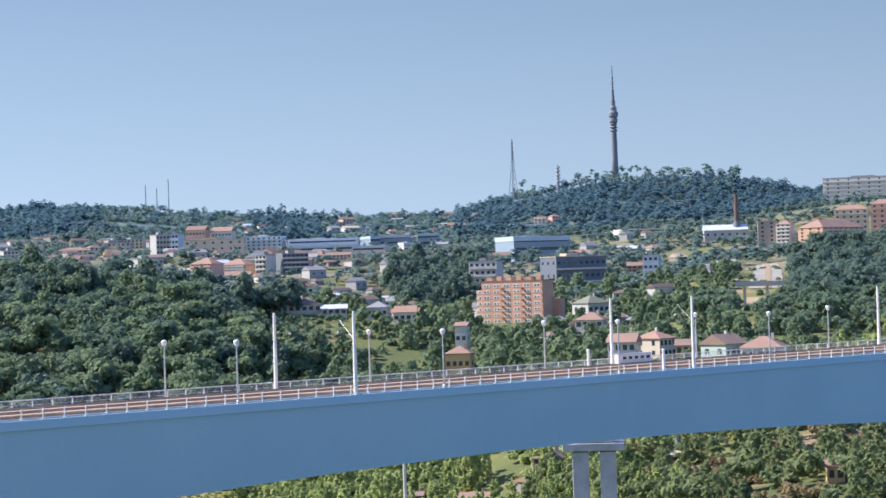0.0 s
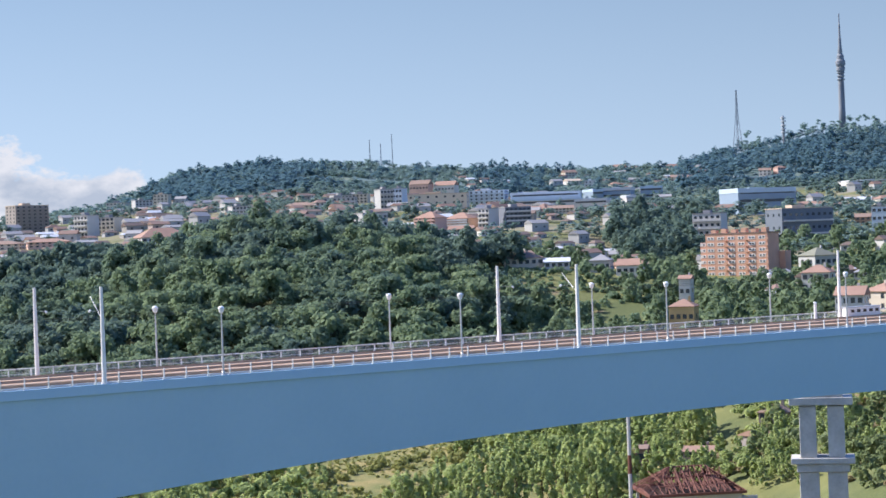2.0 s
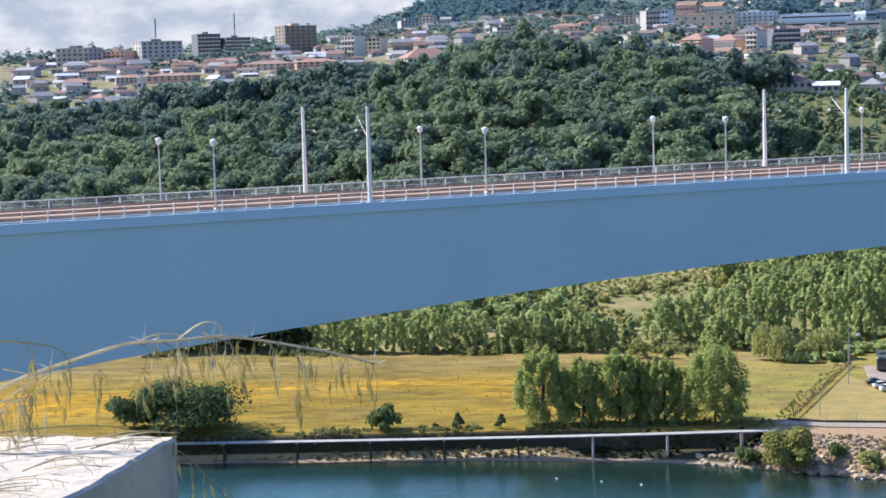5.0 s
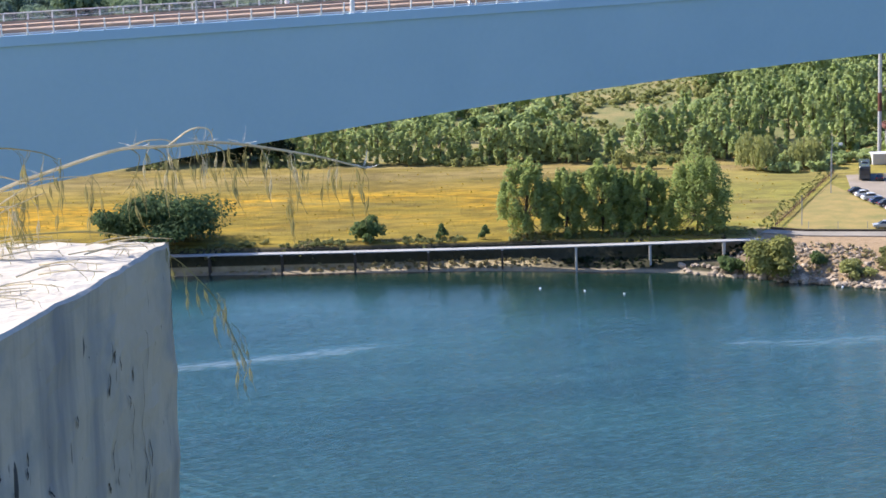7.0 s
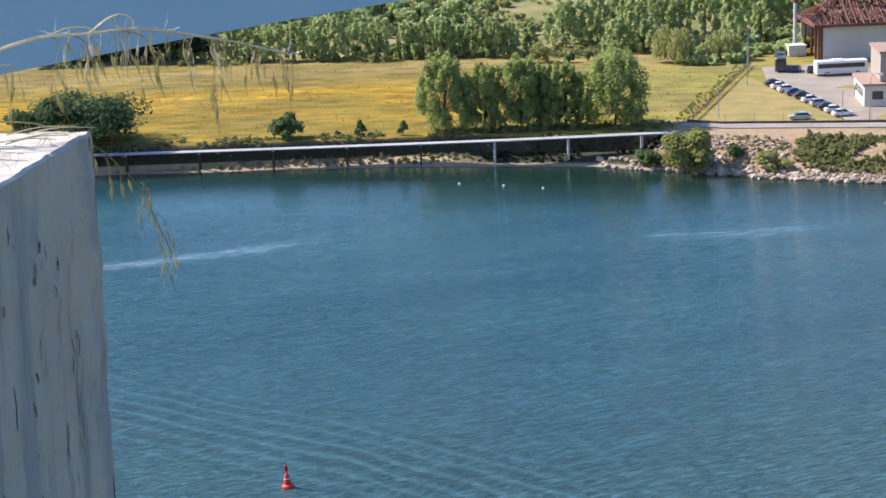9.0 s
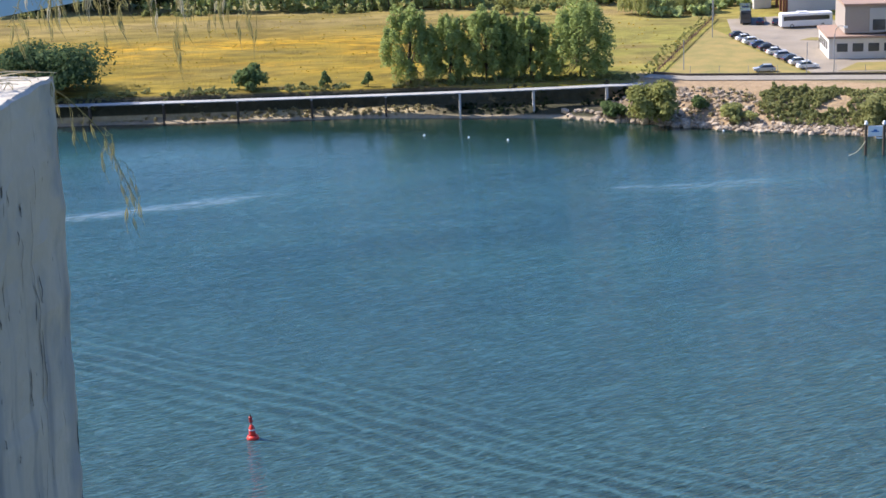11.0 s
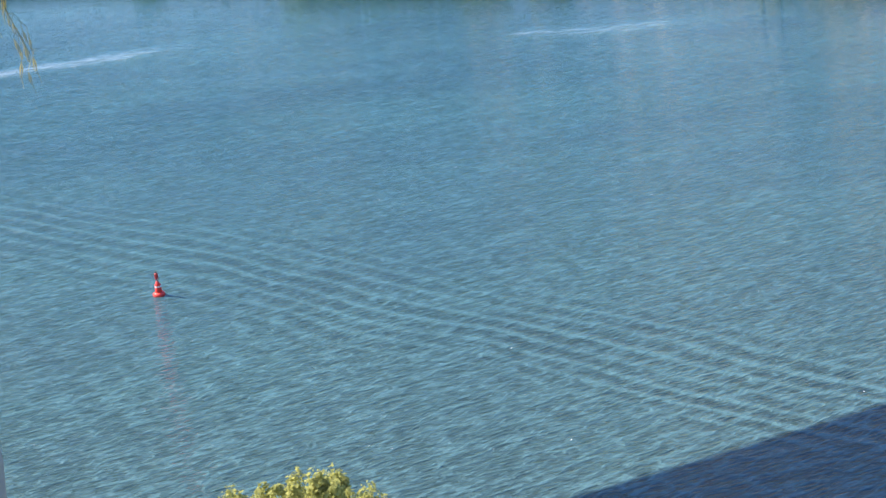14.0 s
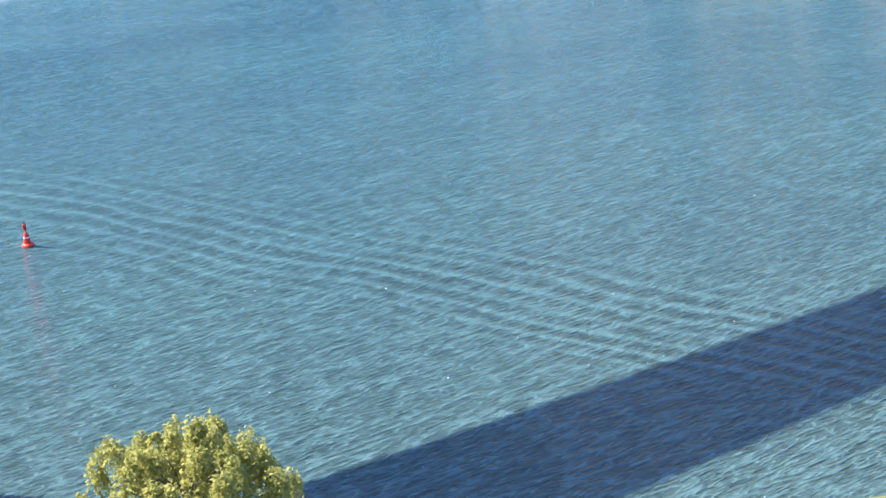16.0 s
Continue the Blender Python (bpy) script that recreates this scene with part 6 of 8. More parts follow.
building("house", 156.0, 702.9, 9.5, 9.0, 11.1, -24, M["wall_ochre"], "hip", M["tile"], 1, 4, 0, "low ochre house with an orange tiled roof", "house")
building("house", 174.7, 780.7, 4.9, 7.0, 12.8, -24, M["wall_white"], "gable", M["tile"], 1, 2, 0, "small white house with an orange roof", "house")
building("house", 159.2, 1893.3, 20.2, 14.0, 20.8, -25, M["wall_pink"], "gable", M["tile_brown"], 2, 6, 0, "row of pink houses with tiled roofs", "house")
building("house", 184.3, 1891.0, 20.8, 14.0, 20.2, -25, M["wall_white"], "gable", M["tile"], 2, 6, 0, "row of white houses with tiled roofs", "house")
building("apartment_block", 96.2, 1496.9, 11.2, 12.0, 19.4, 20, M["wall_grey"], "flat", M["roof_grey"], 5, 4, 1, "plain grey apartment block with balconies", "building")
building("apartment_block", 109.3, 1506.0, 8.7, 10.0, 20.7, -30, M["wall_pale_blue"], "flat", M["roof_grey"], 5, 3, 0, "pale grey-blue apartment block with flat roof", "building")
building("apartment_block", 67.7, 1198.1, 17.8, 14.0, 13.8, 25, M["wall_grey"], "flat", M["roof_grey"], 3, 5, 0, "plain grey apartment block with flat roof", "building")
building("apartment_block", -313.2, 1466.9, 22.2, 16.0, 11.1, -28, M["wall_pink"], "flat", M["roof_tan"], 4, 5, 1, "pink apartment block with a flat roof", "building")
building("apartment_block", -285.1, 1472.6, 33.0, 22.0, 18.8, 30, M["wall_grey"], "flat", M["roof_grey"], 6, 7, 0, "grey apartment block with a pale end wall", "building")
building("apartment_block", -281.2, 1676.6, 20.7, 20.0, 20.0, 25, M["wall_dark"], "flat", M["roof_grey"], 6, 6, 1, "dark stepped apartment block on a hill", "building")
building("apartment_block", -256.2, 1680.6, 22.4, 20.0, 15.4, 25, M["wall_dark"], "flat", M["roof_grey"], 5, 6, 1, "dark stepped apartment block on a hill", "building")
building("apartment_block", -191.2, 1588.5, 29.6, 18.0, 23.1, 34, M["wall_tan"], "flat", M["roof_tan"], 8, 6, 1, "tan apartment block with curved balconies", "building")
building("apartment_block", -343.7, 1460.1, 29.4, 18.0, 13.7, -20, M["wall_grey"], "flat", M["roof_grey"], 4, 6, 1, "pale grey apartment block with balconies", "building")
building("hall", -190.5, 1165.0, 7.6, 9.0, 5.6, -30, M["wall_white"], "gable", M["roof_white"], 1, 3, 0, "white gabled hall with pale roof", "building")
building("house", -242.0, 1075.0, 10.2, 9.0, 8.6, -25, M["wall_pale_blue"], "hip", M["tile"], 2, 4, 0, "blue and white house under orange tiles", "house")
building("tower", -200.7, 989.9, 3.4, 4.0, 16.2, -25, M["wall_white"], "flat", M["roof_white"], 2, 1, 0, "narrow plain white concrete tower", "building")
building("apartment_block", -121.3, 1344.5, 12.5, 12.0, 15.3, -38, M["wall_white"], "flat", M["roof_grey"], 4, 4, 1, "white apartment block with banded balconies", "building")
building("apartment_block", -105.8, 1355.9, 14.0, 12.0, 11.0, -30, M["wall_cream"], "flat", M["roof_grey"], 4, 4, 0, "cream apartment block with a flat roof", "building")
building("apartment_block", -52.0, 998.6, 27.1, 16.0, 17.8, 22, M["wall_white"], "hip", M["tile"], 4, 8, 1, "long white apartment house with a bright orange tiled roof", "building")
building("house", 136.6, 505.9, 7.8, 9.0, 7.1, -25, M["wall_tan"], "hip", M["tile_brown"], 2, 4, 0, "cream house with a faded tiled roof", "house")
building("house", 129.8, 499.5, 5.6, 8.0, 3.6, 30, M["wall_tan"], "gable", M["tile"], 1, 3, 0, "low house with a red-brown tiled roof", "house")
building("house", 116.6, 511.0, 8.8, 6.0, 3.3, -20, M["wall_rose"], "gable", M["tile"], 1, 3, 0, "low rose house with a tiled roof", "house")
building("shed", 102.2, 520.1, 3.2, 5.0, 5.7, -20, M["wall_brown"], "gable", M["tile_brown"], 1, 1, 0, "small dark hut with a red-brown roof", "shed")
building("house", 175.4, 403.5, 3.9, 6.0, 4.9, -20, M["wall_ochre"], "gable", M["tile"], 1, 2, 0, "small hut with an orange tiled roof", "house")

building("hall", 152.2, 1642.0, 52.4, 16.0, 10.2, -14, M["wall_cream"], "flat", M["roof_tan"], 2, 7, 0, "long cream flat-roofed hall on a slope", "building")
building("apartment_block", 73.1, 1756.0, 17.6, 11.9, 7.3, 20, M["wall_grey"], "flat", M["roof_grey"], 2, 5, 0, "pale grey apartment block with a flat roof", "building")
building("apartment_block", 89.3, 1708.0, 14.4, 9.7, 8.1, -20, M["wall_cream"], "flat", M["roof_grey"], 3, 4, 0, "pale cream apartment block with a flat roof", "building")
building("house", 34.2, 1616.0, 13.6, 9.2, 5.7, -20, M["wall_white"], "gable", M["roof_white"], 1, 3, 0, "white house with a pale roof among trees", "house")
building("house", 49.9, 1630.0, 12.7, 8.7, 8.7, 25, M["wall_white"], "hip", M["tile_brown"], 2, 3, 0, "white house with a brown roof among trees", "house")
building("apartment_block", -17.4, 1498.0, 14.9, 10.1, 11.5, 22, M["wall_grey"], "flat", M["roof_grey"], 4, 5, 0, "long grey apartment block with a flat roof", "building")
building("apartment_block", -1.7, 1478.0, 12.3, 8.4, 7.9, -24, M["wall_cream"], "flat", M["roof_white"], 3, 4, 0, "pale apartment block with a white roof", "building")
building("house", 123.7, 1184.0, 15.7, 10.1, 6.0, -10, M["wall_cream"], "gable", M["tile"], 2, 6, 0, "long cream house with an orange tiled roof", "house")
building("house", 139.6, 1176.0, 13.8, 9.2, 5.6, 16, M["wall_white"], "gable", M["tile_brown"], 2, 5, 0, "long white house with a brown tiled roof", "house")
building("shed", 120.5, 1052.0, 25.6, 16.0, 3.2, -6, M["wall_white"], "gable", M["roof_white"], 1, 7, 0, "long low white shed", "shed")
building("house", 206.7, 1458.0, 20.7, 13.5, 6.0, 12, M["wall_pink"], "gable", M["tile"], 2, 7, 0, "row of pink houses with orange tiled roofs", "house")
building("house", 230.7, 1462.0, 19.9, 13.0, 6.1, -12, M["wall_cream"], "gable", M["tile_brown"], 2, 7, 0, "row of cream houses with brown tiled roofs", "house")
building("factory", 261.3, 1752.0, 71.5, 16.0, 5.2, -10, M["wall_white"], "flat", M["roof_blue"], 1, 7, 0, "long low white factory front with a pale blue roof", "building")
building("factory", 428.7, 2072.0, 23.4, 15.5, 13.5, -15, M["wall_blue"], "flat", M["roof_blue"], 2, 5, 0, "blue factory block with a flat roof", "building")
building("factory", 329.3, 1680.0, 16.1, 10.7, 10.9, 18, M["wall_white"], "flat", M["roof_white"], 3, 6, 0, "white factory office with dark windows", "building")
building("house", 425.4, 2848.0, 19.5, 13.2, 10.1, -20, M["wall_white"], "gable", M["roof_white"], 2, 3, 0, "white house on a wooded ridge", "house")
building("house", 436.7, 2680.0, 19.8, 13.3, 10.3, 20, M["wall_cream"], "gable", M["tile_brown"], 2, 4, 0, "cream house with a brown roof on a ridge", "house")
building("house", 403.7, 2316.0, 14.9, 9.9, 7.5, -15, M["wall_white"], "flat", M["roof_white"], 2, 3, 0, "white flat-roofed house on a slope", "house")
building("house", 390.6, 2368.0, 21.6, 14.3, 7.0, 15, M["wall_white"], "gable", M["roof_tan"], 2, 4, 0, "white house with a tan roof on a slope", "house")
building("house", 542.0, 2850.0, 19.4, 13.2, 11.8, -22, M["wall_pink"], "gable", M["tile_brown"], 2, 4, 0, "pink house with a brown roof on a ridge", "house")
building("house", 563.9, 2850.0, 15.0, 10.1, 10.1, 20, M["wall_cream"], "hip", M["tile"], 2, 3, 0, "cream house with an orange roof on a ridge", "house")
building("house", 596.4, 2850.0, 19.6, 13.2, 10.1, -18, M["wall_white"], "hip", M["tile_brown"], 2, 4, 0, "white house with a brown roof on a ridge", "house")
building("house", 621.2, 2850.0, 19.4, 13.2, 11.0, 22, M["wall_pink"], "gable", M["tile"], 2, 4, 0, "pink house with an orange roof on a ridge", "house")
building("house", 427.3, 2280.0, 13.1, 8.9, 7.4, 22, M["wall_cream"], "hip", M["tile"], 2, 3, 0, "cream house with an orange roof on a slope", "house")
building("shed", 568.1, 2212.0, 55.0, 16.0, 3.3, 0, M["wall_cream"], "flat", M["roof_white"], 1, 7, 0, "long low pale building on a slope", "building")
building("house", 598.1, 2224.0, 14.1, 9.5, 9.2, -20, M["wall_cream"], "gable", M["tile_brown"], 2, 3, 0, "cream house below a wooded hill", "house")
building("house", 615.8, 2224.0, 12.8, 8.7, 9.2, 24, M["wall_pink"], "hip", M["tile"], 2, 3, 0, "pink house below a wooded hill", "house")
building("house", 433.7, 1478.0, 18.3, 12.1, 6.1, -14, M["wall_white"], "gable", M["tile"], 2, 6, 0, "white house with a long orange tiled roof", "house")
building("house", 441.0, 1434.0, 12.9, 8.7, 5.5, 18, M["wall_cream"], "hip", M["tile_brown"], 2, 4, 0, "cream house with a brown tiled roof", "house")
building("house", 468.0, 1450.0, 10.6, 8.0, 6.9, -18, M["wall_white"], "gable", M["roof_white"], 2, 4, 0, "white house with a pale roof", "house")
building("house", 462.2, 1386.0, 12.4, 8.4, 7.0, 20, M["wall_white"], "hip", M["tile"], 2, 4, 0, "white house with an orange tiled roof", "house")
building("house", 386.1, 1200.0, 9.8, 8.0, 7.1, -20, M["wall_brown"], "gable", M["tile_brown"], 2, 3, 0, "brown house with a brown tiled roof", "house")
building("house", 419.8, 1210.0, 8.9, 8.0, 7.9, 24, M["wall_tan"], "gable", M["roof_tan"], 2, 3, 0, "tan unfinished house on a slope", "house")
building("shed", 373.0, 1000.0, 17.3, 11.0, 4.1, -8, M["wall_dark"], "flat", M["roof_grey"], 1, 7, 0, "low dark shed with a grey roof", "shed")
building("house", 399.3, 1058.0, 5.0, 8.0, 6.3, -25, M["wall_white"], "gable", M["roof_grey"], 2, 2, 0, "small white house with a grey roof", "house")
building("shed", 336.9, 1124.0, 12.9, 8.4, 4.0, -12, M["wall_grey"], "flat", M["roof_white"], 1, 5, 0, "low shed with a white flat roof", "shed")
building("house", 227.7, 712.0, 5.3, 8.0, 4.2, -20, M["wall_grey"], "hip", M["roof_grey"], 1, 3, 0, "grey house with a grey pitched roof", "house")
building("shed", 322.1, 704.0, 18.2, 11.3, 3.3, -4, M["wall_blue"], "gable", M["wall_blue"], 1, 7, 0, "long hall with a dull blue roof behind trees", "shed")
building("house", 190.5, 1052.0, 13.5, 8.8, 5.6, -12, M["wall_grey"], "gable", M["roof_grey"], 1, 5, 0, "low house with a long grey roof", "house")
building("house", 175.4, 904.0, 15.4, 10.0, 4.0, 10, M["wall_pink"], "gable", M["tile"], 1, 6, 0, "low house with a long orange tiled roof", "house")
building("house", 126.4, 930.0, 10.1, 8.0, 5.0, 18, M["wall_cream"], "gable", M["tile_brown"], 1, 5, 0, "low cream house with a brown tiled roof", "house")
building("house", 524.6, 2352.0, 25.5, 16.0, 8.4, -14, M["wall_cream"], "gable", M["tile_brown"], 2, 5, 0, "cream house with a brown roof on a slope", "house")
building("apartment_block", -250.8, 1204.0, 19.5, 12.8, 5.3, 14, M["wall_cream"], "hip", M["tile"], 2, 7, 0, "long cream apartment row with an orange tiled roof", "building")
building("apartment_block", -222.4, 1196.0, 30.4, 16.0, 5.0, -8, M["wall_pink"], "hip", M["tile_brown"], 2, 7, 0, "long pink apartment row with a brown tiled roof", "building")
building("apartment_block", -233.1, 1460.0, 30.7, 16.0, 6.1, 10, M["wall_white"], "hip", M["tile"], 2, 7, 0, "white apartment row with an orange tiled roof", "building")
building("apartment_block", -173.1, 1280.0, 32.4, 16.0, 6.1, -10, M["wall_cream"], "hip", M["tile_brown"], 2, 7, 0, "cream apartment row with a brown tiled roof", "building")
building("apartment_block", -139.5, 1268.0, 28.0, 16.0, 6.0, 12, M["wall_pink"], "hip", M["tile"], 2, 7, 0, "pink apartment row with an orange tiled roof", "building")
building("apartment_block", -255.5, 1398.0, 26.5, 16.0, 7.5, 16, M["wall_tan"], "hip", M["tile"], 2, 7, 0, "tan apartment row with an orange tiled roof", "building")
building("apartment_block", -295.2, 1306.0, 21.1, 13.9, 7.0, -14, M["wall_grey"], "hip", M["tile_brown"], 2, 7, 0, "grey apartment row with a brown tiled roof", "building")
building("apartment_block", -283.5, 1190.0, 19.5, 12.7, 7.0, 12, M["wall_cream"], "hip", M["tile"], 2, 7, 0, "cream apartment row with an orange tiled roof", "building")
building("apartment_block", -167.5, 2268.0, 23.9, 16.0, 10.7, -20, M["wall_cream"], "flat", M["roof_grey"], 3, 5, 0, "pale apartment block on a hillside", "building")
building("apartment_block", -127.8, 2080.0, 19.6, 13.3, 12.3, 22, M["wall_grey"], "flat", M["roof_grey"], 4, 5, 0, "grey apartment block on a hillside", "building")
building("apartment_block", -107.5, 2108.0, 16.8, 11.2, 13.7, -18, M["wall_cream"], "flat", M["roof_tan"], 4, 4, 0, "cream apartment block on a hillside", "building")
building("apartment_block", -52.8, 1592.0, 15.3, 10.2, 7.1, 16, M["wall_cream"], "hip", M["tile_brown"], 2, 5, 0, "cream apartment block below a wooded hill", "building")
building("apartment_block", -80.0, 1542.0, 30.2, 16.0, 6.4, -10, M["wall_pink"], "hip", M["tile"], 2, 7, 0, "pink apartment row with an orange tiled roof", "building")
building("apartment_block", -25.6, 1496.0, 22.2, 14.6, 7.1, 14, M["wall_white"], "hip", M["tile_brown"], 2, 6, 0, "white apartment row with a brown tiled roof", "building")
building("apartment_block", 32.8, 1588.0, 25.9, 16.0, 7.5, -14, M["wall_cream"], "hip", M["tile_brown"], 2, 6, 0, "cream apartment row among trees", "building")
building("apartment_block", 69.6, 1682.0, 28.1, 16.0, 7.5, -10, M["wall_grey"], "flat", M["roof_grey"], 2, 7, 0, "long grey apartment block among trees", "building")

# the tall orange block on the valley floor
ob_ = thing("orange_apartment_block", pose(230.0, 902.0, float(ground_z(230, 902)) - 4.0, 0, 0, -38), "orange brick apartment block with white window bands and roof stacks", "building")
part("main_wall", boxes((-16, 16, -7, 7, -3, 24.4)), M["brick_orange"], ob_, "orange brick walls")
part("left_wing", boxes((-19.5, -16.004, -5.5, 6, -3, 20.5)), M["brick_orange"], ob_, "lower stepped end of orange brick")
part("right_wing", boxes((10, 19, 7.004, 14, -3, 15.5)), M["brick_orange"], ob_, "lower orange brick wing")
part("roof", boxes((-16.2, 16.2, -7.2, 7.2, 24.4, 24.9)), M["tile_brown"], ob_)
for k in range(6):
    part("roof_turret", boxes((-13.2 + 5.2 * k, -10.6 + 5.2 * k, -6.6, -3.2, 24.904, 26.5 + 0.5 * (k % 2))), M["brick_orange"], ob_, "small brick roof stack")
band_me = bpy.data.meshes.new("window_band")
bm = boxes((-1.75, 1.75, -0.06, 0.06, -0.75, 0.75))
bm.to_mesh(band_me)
bm.free()
band_me.materials.append(M["shutter"])
pane_me = bpy.data.meshes.new("pane")
bm = boxes((-0.36, 0.36, -0.04, 0.04, -0.40, 0.40))
bm.to_mesh(pane_me)
bm.free()
pane_me.materials.append(M["pane"])
for s in range(8):
    zc = 2.4 + 2.85 * s
    for b in range(6):
        xb = -13.3 + 5.32 * b
        wd = share("window", band_me, ob_, pose(xb, -7.05, zc))
        for dx in (-0.85, 0.75):
            share("pane", pane_me, wd, pose(dx, -0.06, 0))
        if b in (1, 3, 5):
            part("balcony", boxes((xb + 1.9, xb + 3.5, -8.2, -7.004, zc - 1.2, zc - 1.02), (xb + 1.9, xb + 3.5, -8.2, -8.08, zc - 1.02, zc - 0.1)), M["brick_orange"], ob_)
    if s < 7:
        wd = share("window", band_me, ob_, pose(-17.7, -5.55, zc))
        share("pane", pane_me, wd, pose(0.2, -0.06, 0))

main_count = len(placed)

# smaller houses that fill the districts
def house_kind(k, wall, roof_mat, w, d, h, hip):
    return building("house", 0, 0, w, d, h, 0, M[wall], "hip" if hip else "gable", M[roof_mat], 1, 2, 0,
                    {"tile_far": "small house with a dull orange tiled roof", "tile_dim": "small house with a brown tiled roof", "roof_grey": "small white house with a grey roof",
                     "roof_white": "small cream building with a white roof", "roof_tan": "small building with a flat tan roof"}[roof_mat], "house", sunk=2.5, z=0.0, group="houses of the town", plain=True)


# duller walls and tiles: haze over the town is put into their colours
kinds = [house_kind(0, "wall_dull", "tile_far", 12, 9, 7.5, True), house_kind(1, "wall_sand", "tile_dim", 16, 10, 8.5, False), house_kind(2, "wall_rose", "tile_far", 13, 9, 8, False),
         house_kind(3, "wall_dull", "roof_grey", 17, 10, 9, False), house_kind(4, "wall_dull", "tile_dim", 11, 8, 6.5, True), house_kind(5, "wall_sand", "roof_white", 18, 11, 7, False),
         house_kind(6, "wall_grey", "tile_far", 14, 10, 10.5, False), house_kind(7, "wall_white", "tile_dim", 20, 9, 8, False), house_kind(8, "wall_grey", "roof_grey", 16, 12, 12, False)]
rh = random.Random(21)
spots = []


def district(n, u0, u1, y0, y1, size=1.0):
    tries = 0
    while n and tries < 4000:
        tries += 1
        y = rh.uniform(y0, y1)
        x = y * rh.uniform(u0, u1)
        if all(abs(x - a) > 11 * size or abs(y - b) > 16 * size for a, b in spots) and all(abs(x - a) > 8 + w * 0.5 or abs(y - b) > 16 + w * 0.4 for a, b, w in placed):
            spots.append((x, y))
            n -= 1


district(200, -0.27, -0.045, 960, 1500)
district(50, -0.13, -0.02, 1500, 2200)
district(150, -0.045, 0.15, 1100, 2000)
district(60, 0.09, 0.235, 1950, 2750)
district(70, 0.13, 0.33, 1030, 1850)
district(8, 0.27, 0.35, 680, 1000)
district(6, 0.14, 0.24, 840, 1000)
spots.sort(key=lambda p: p[1])
far_v, far_f, far_m, mats_used = [], [], [], []
for k, (x, y) in enumerate(spots):
    placed.append((x, y, 14))
    m = pose(x, y, float(ground_z(x, y)) - 0.3, 0, 0, rh.choice((40, 32, 25, 28, 50, -18)) + rh.uniform(-6, 6)) @ Matrix.Diagonal((rh.uniform(0.6, 1.05), rh.uniform(0.6, 0.95), rh.uniform(0.55, 0.9), 1))
    if k < len(kinds):
        kinds[k].matrix_basis = m
    elif k < 190:
        copy_thing(kinds[rh.randrange(len(kinds))], m)
    else:                                           # too far off to pick apart
        for child in kinds[rh.randrange(len(kinds))].children:
            me, start = child.data, len(far_v)
            far_v += [m @ child.matrix_basis @ v.co for v in me.vertices]
            if me.materials[0] not in mats_used:
                mats_used.append(me.materials[0])
            for p in me.polygons:
                far_f.append([start + i for i in p.vertices])
                far_m.append(mats_used.index(me.materials[0]))
far_me = bpy.data.meshes.new("distant_houses")
far_me.from_pydata(far_v, [], far_f)
for mat_ in mats_used:
    far_me.materials.append(mat_)
far_me.polygons.foreach_set("material_index", far_m)
tagged(new("distant_houses", far_me), "many small distant houses with tiled roofs", "houses", kind="stuff")

# ---------------------------------------------------------------- masts and towers on the hills
zt = float(ground_z(885.5, 2835))
tv = thing("transmission_tower", pose(885.5, 2835, zt), "tall tapered grey concrete transmission tower with a pod", "tower")
part("shaft", lathe([(5.8, -4), (4.9, 40), (4.2, 96), (4.1, 98)], 20), M["tower"], tv, "", True)
part("pod", lathe([(4.1, 96.0), (6.6, 99), (6.6, 103), (5.4, 104), (7.4, 108), (7.4, 113), (5.4, 116), (5.4, 121), (3.6, 124), (3.6, 131)], 20), M["tower"], tv, "ringed equipment pod")
for z in (84, 89, 94):
    part("platform", lathe([(4.3, z), (6.2, z + 0.8), (6.2, z + 1.8), (4.3, z + 2.4)], 20), M["tower"], tv, "round antenna platform")
part("upper_mast", lathe([(2.9, 131), (2.3, 148), (1.7, 150), (1.5, 168), (0.9, 170), (0.8, 186)], 12), M["tower"], tv, "thin upper mast")


def lattice(x, y, h, foot, label, n=9, bar=0.17):
    z = float(ground_z(x, y))
    th = thing("lattice_mast", pose(x, y, z - 1, 0, 0, 20), label, "mast")
    for sx in (-1, 1):
        for sy in (-1, 1):
            bm = bmesh.new()
            tube(bm, [(sx * foot, sy * foot, 0), (sx * foot * 0.3, sy * foot * 0.3, h * 0.55), (sx * 0.35, sy * 0.35, h)], bar, bar * 0.6, 4)
            part("leg", bm, M["tower"], th)
    for k in range(n):
        z0, z1 = h * k / n, h * (k + 1) / n
        f0 = foot * max(0.12, 1 - 1.25 * z0 / h)
        f1 = foot * max(0.10, 1 - 1.25 * z1 / h)
        for sy in (-1, 1):
            bm = bmesh.new()
            tube(bm, [(-f0, sy * f0, z0), (f1, sy * f1, z1)], bar * 0.5, bar * 0.5, 3)
            tube(bm, [(f0, sy * f0, z0), (-f1, sy * f1, z1)], bar * 0.5, bar * 0.5, 3)
            part("brace", bm, M["tower"], th)
    return th


lattice(715.5, 2810, 98, 6.0, "tall thin steel lattice mast on a wooded hill", 9, 0.46)
lattice(167, 2895, 44, 1.6, "thin steel mast on a wooded hilltop", 4)
lattice(183.5, 2894, 38, 1.6, "thin steel mast on a wooded hilltop", 4)
lattice(201, 2893, 52, 1.0, "very thin steel mast on a wooded hilltop", 4)
lattice(-303, 1560, 42, 1.6, "thin steel mast above town roofs", 5)
lattice(-250, 1640, 40, 1.2, "thin steel mast above town roofs", 5)
z = float(ground_z(781.5, 2793))
am = thing("antenna_mast", pose(781.5, 2793, z - 1), "stout antenna mast hung with round dishes", "mast")
part("pole", lathe([(2.0, 0), (1.8, 30), (1.2, 46)], 10), M["tower"], am)
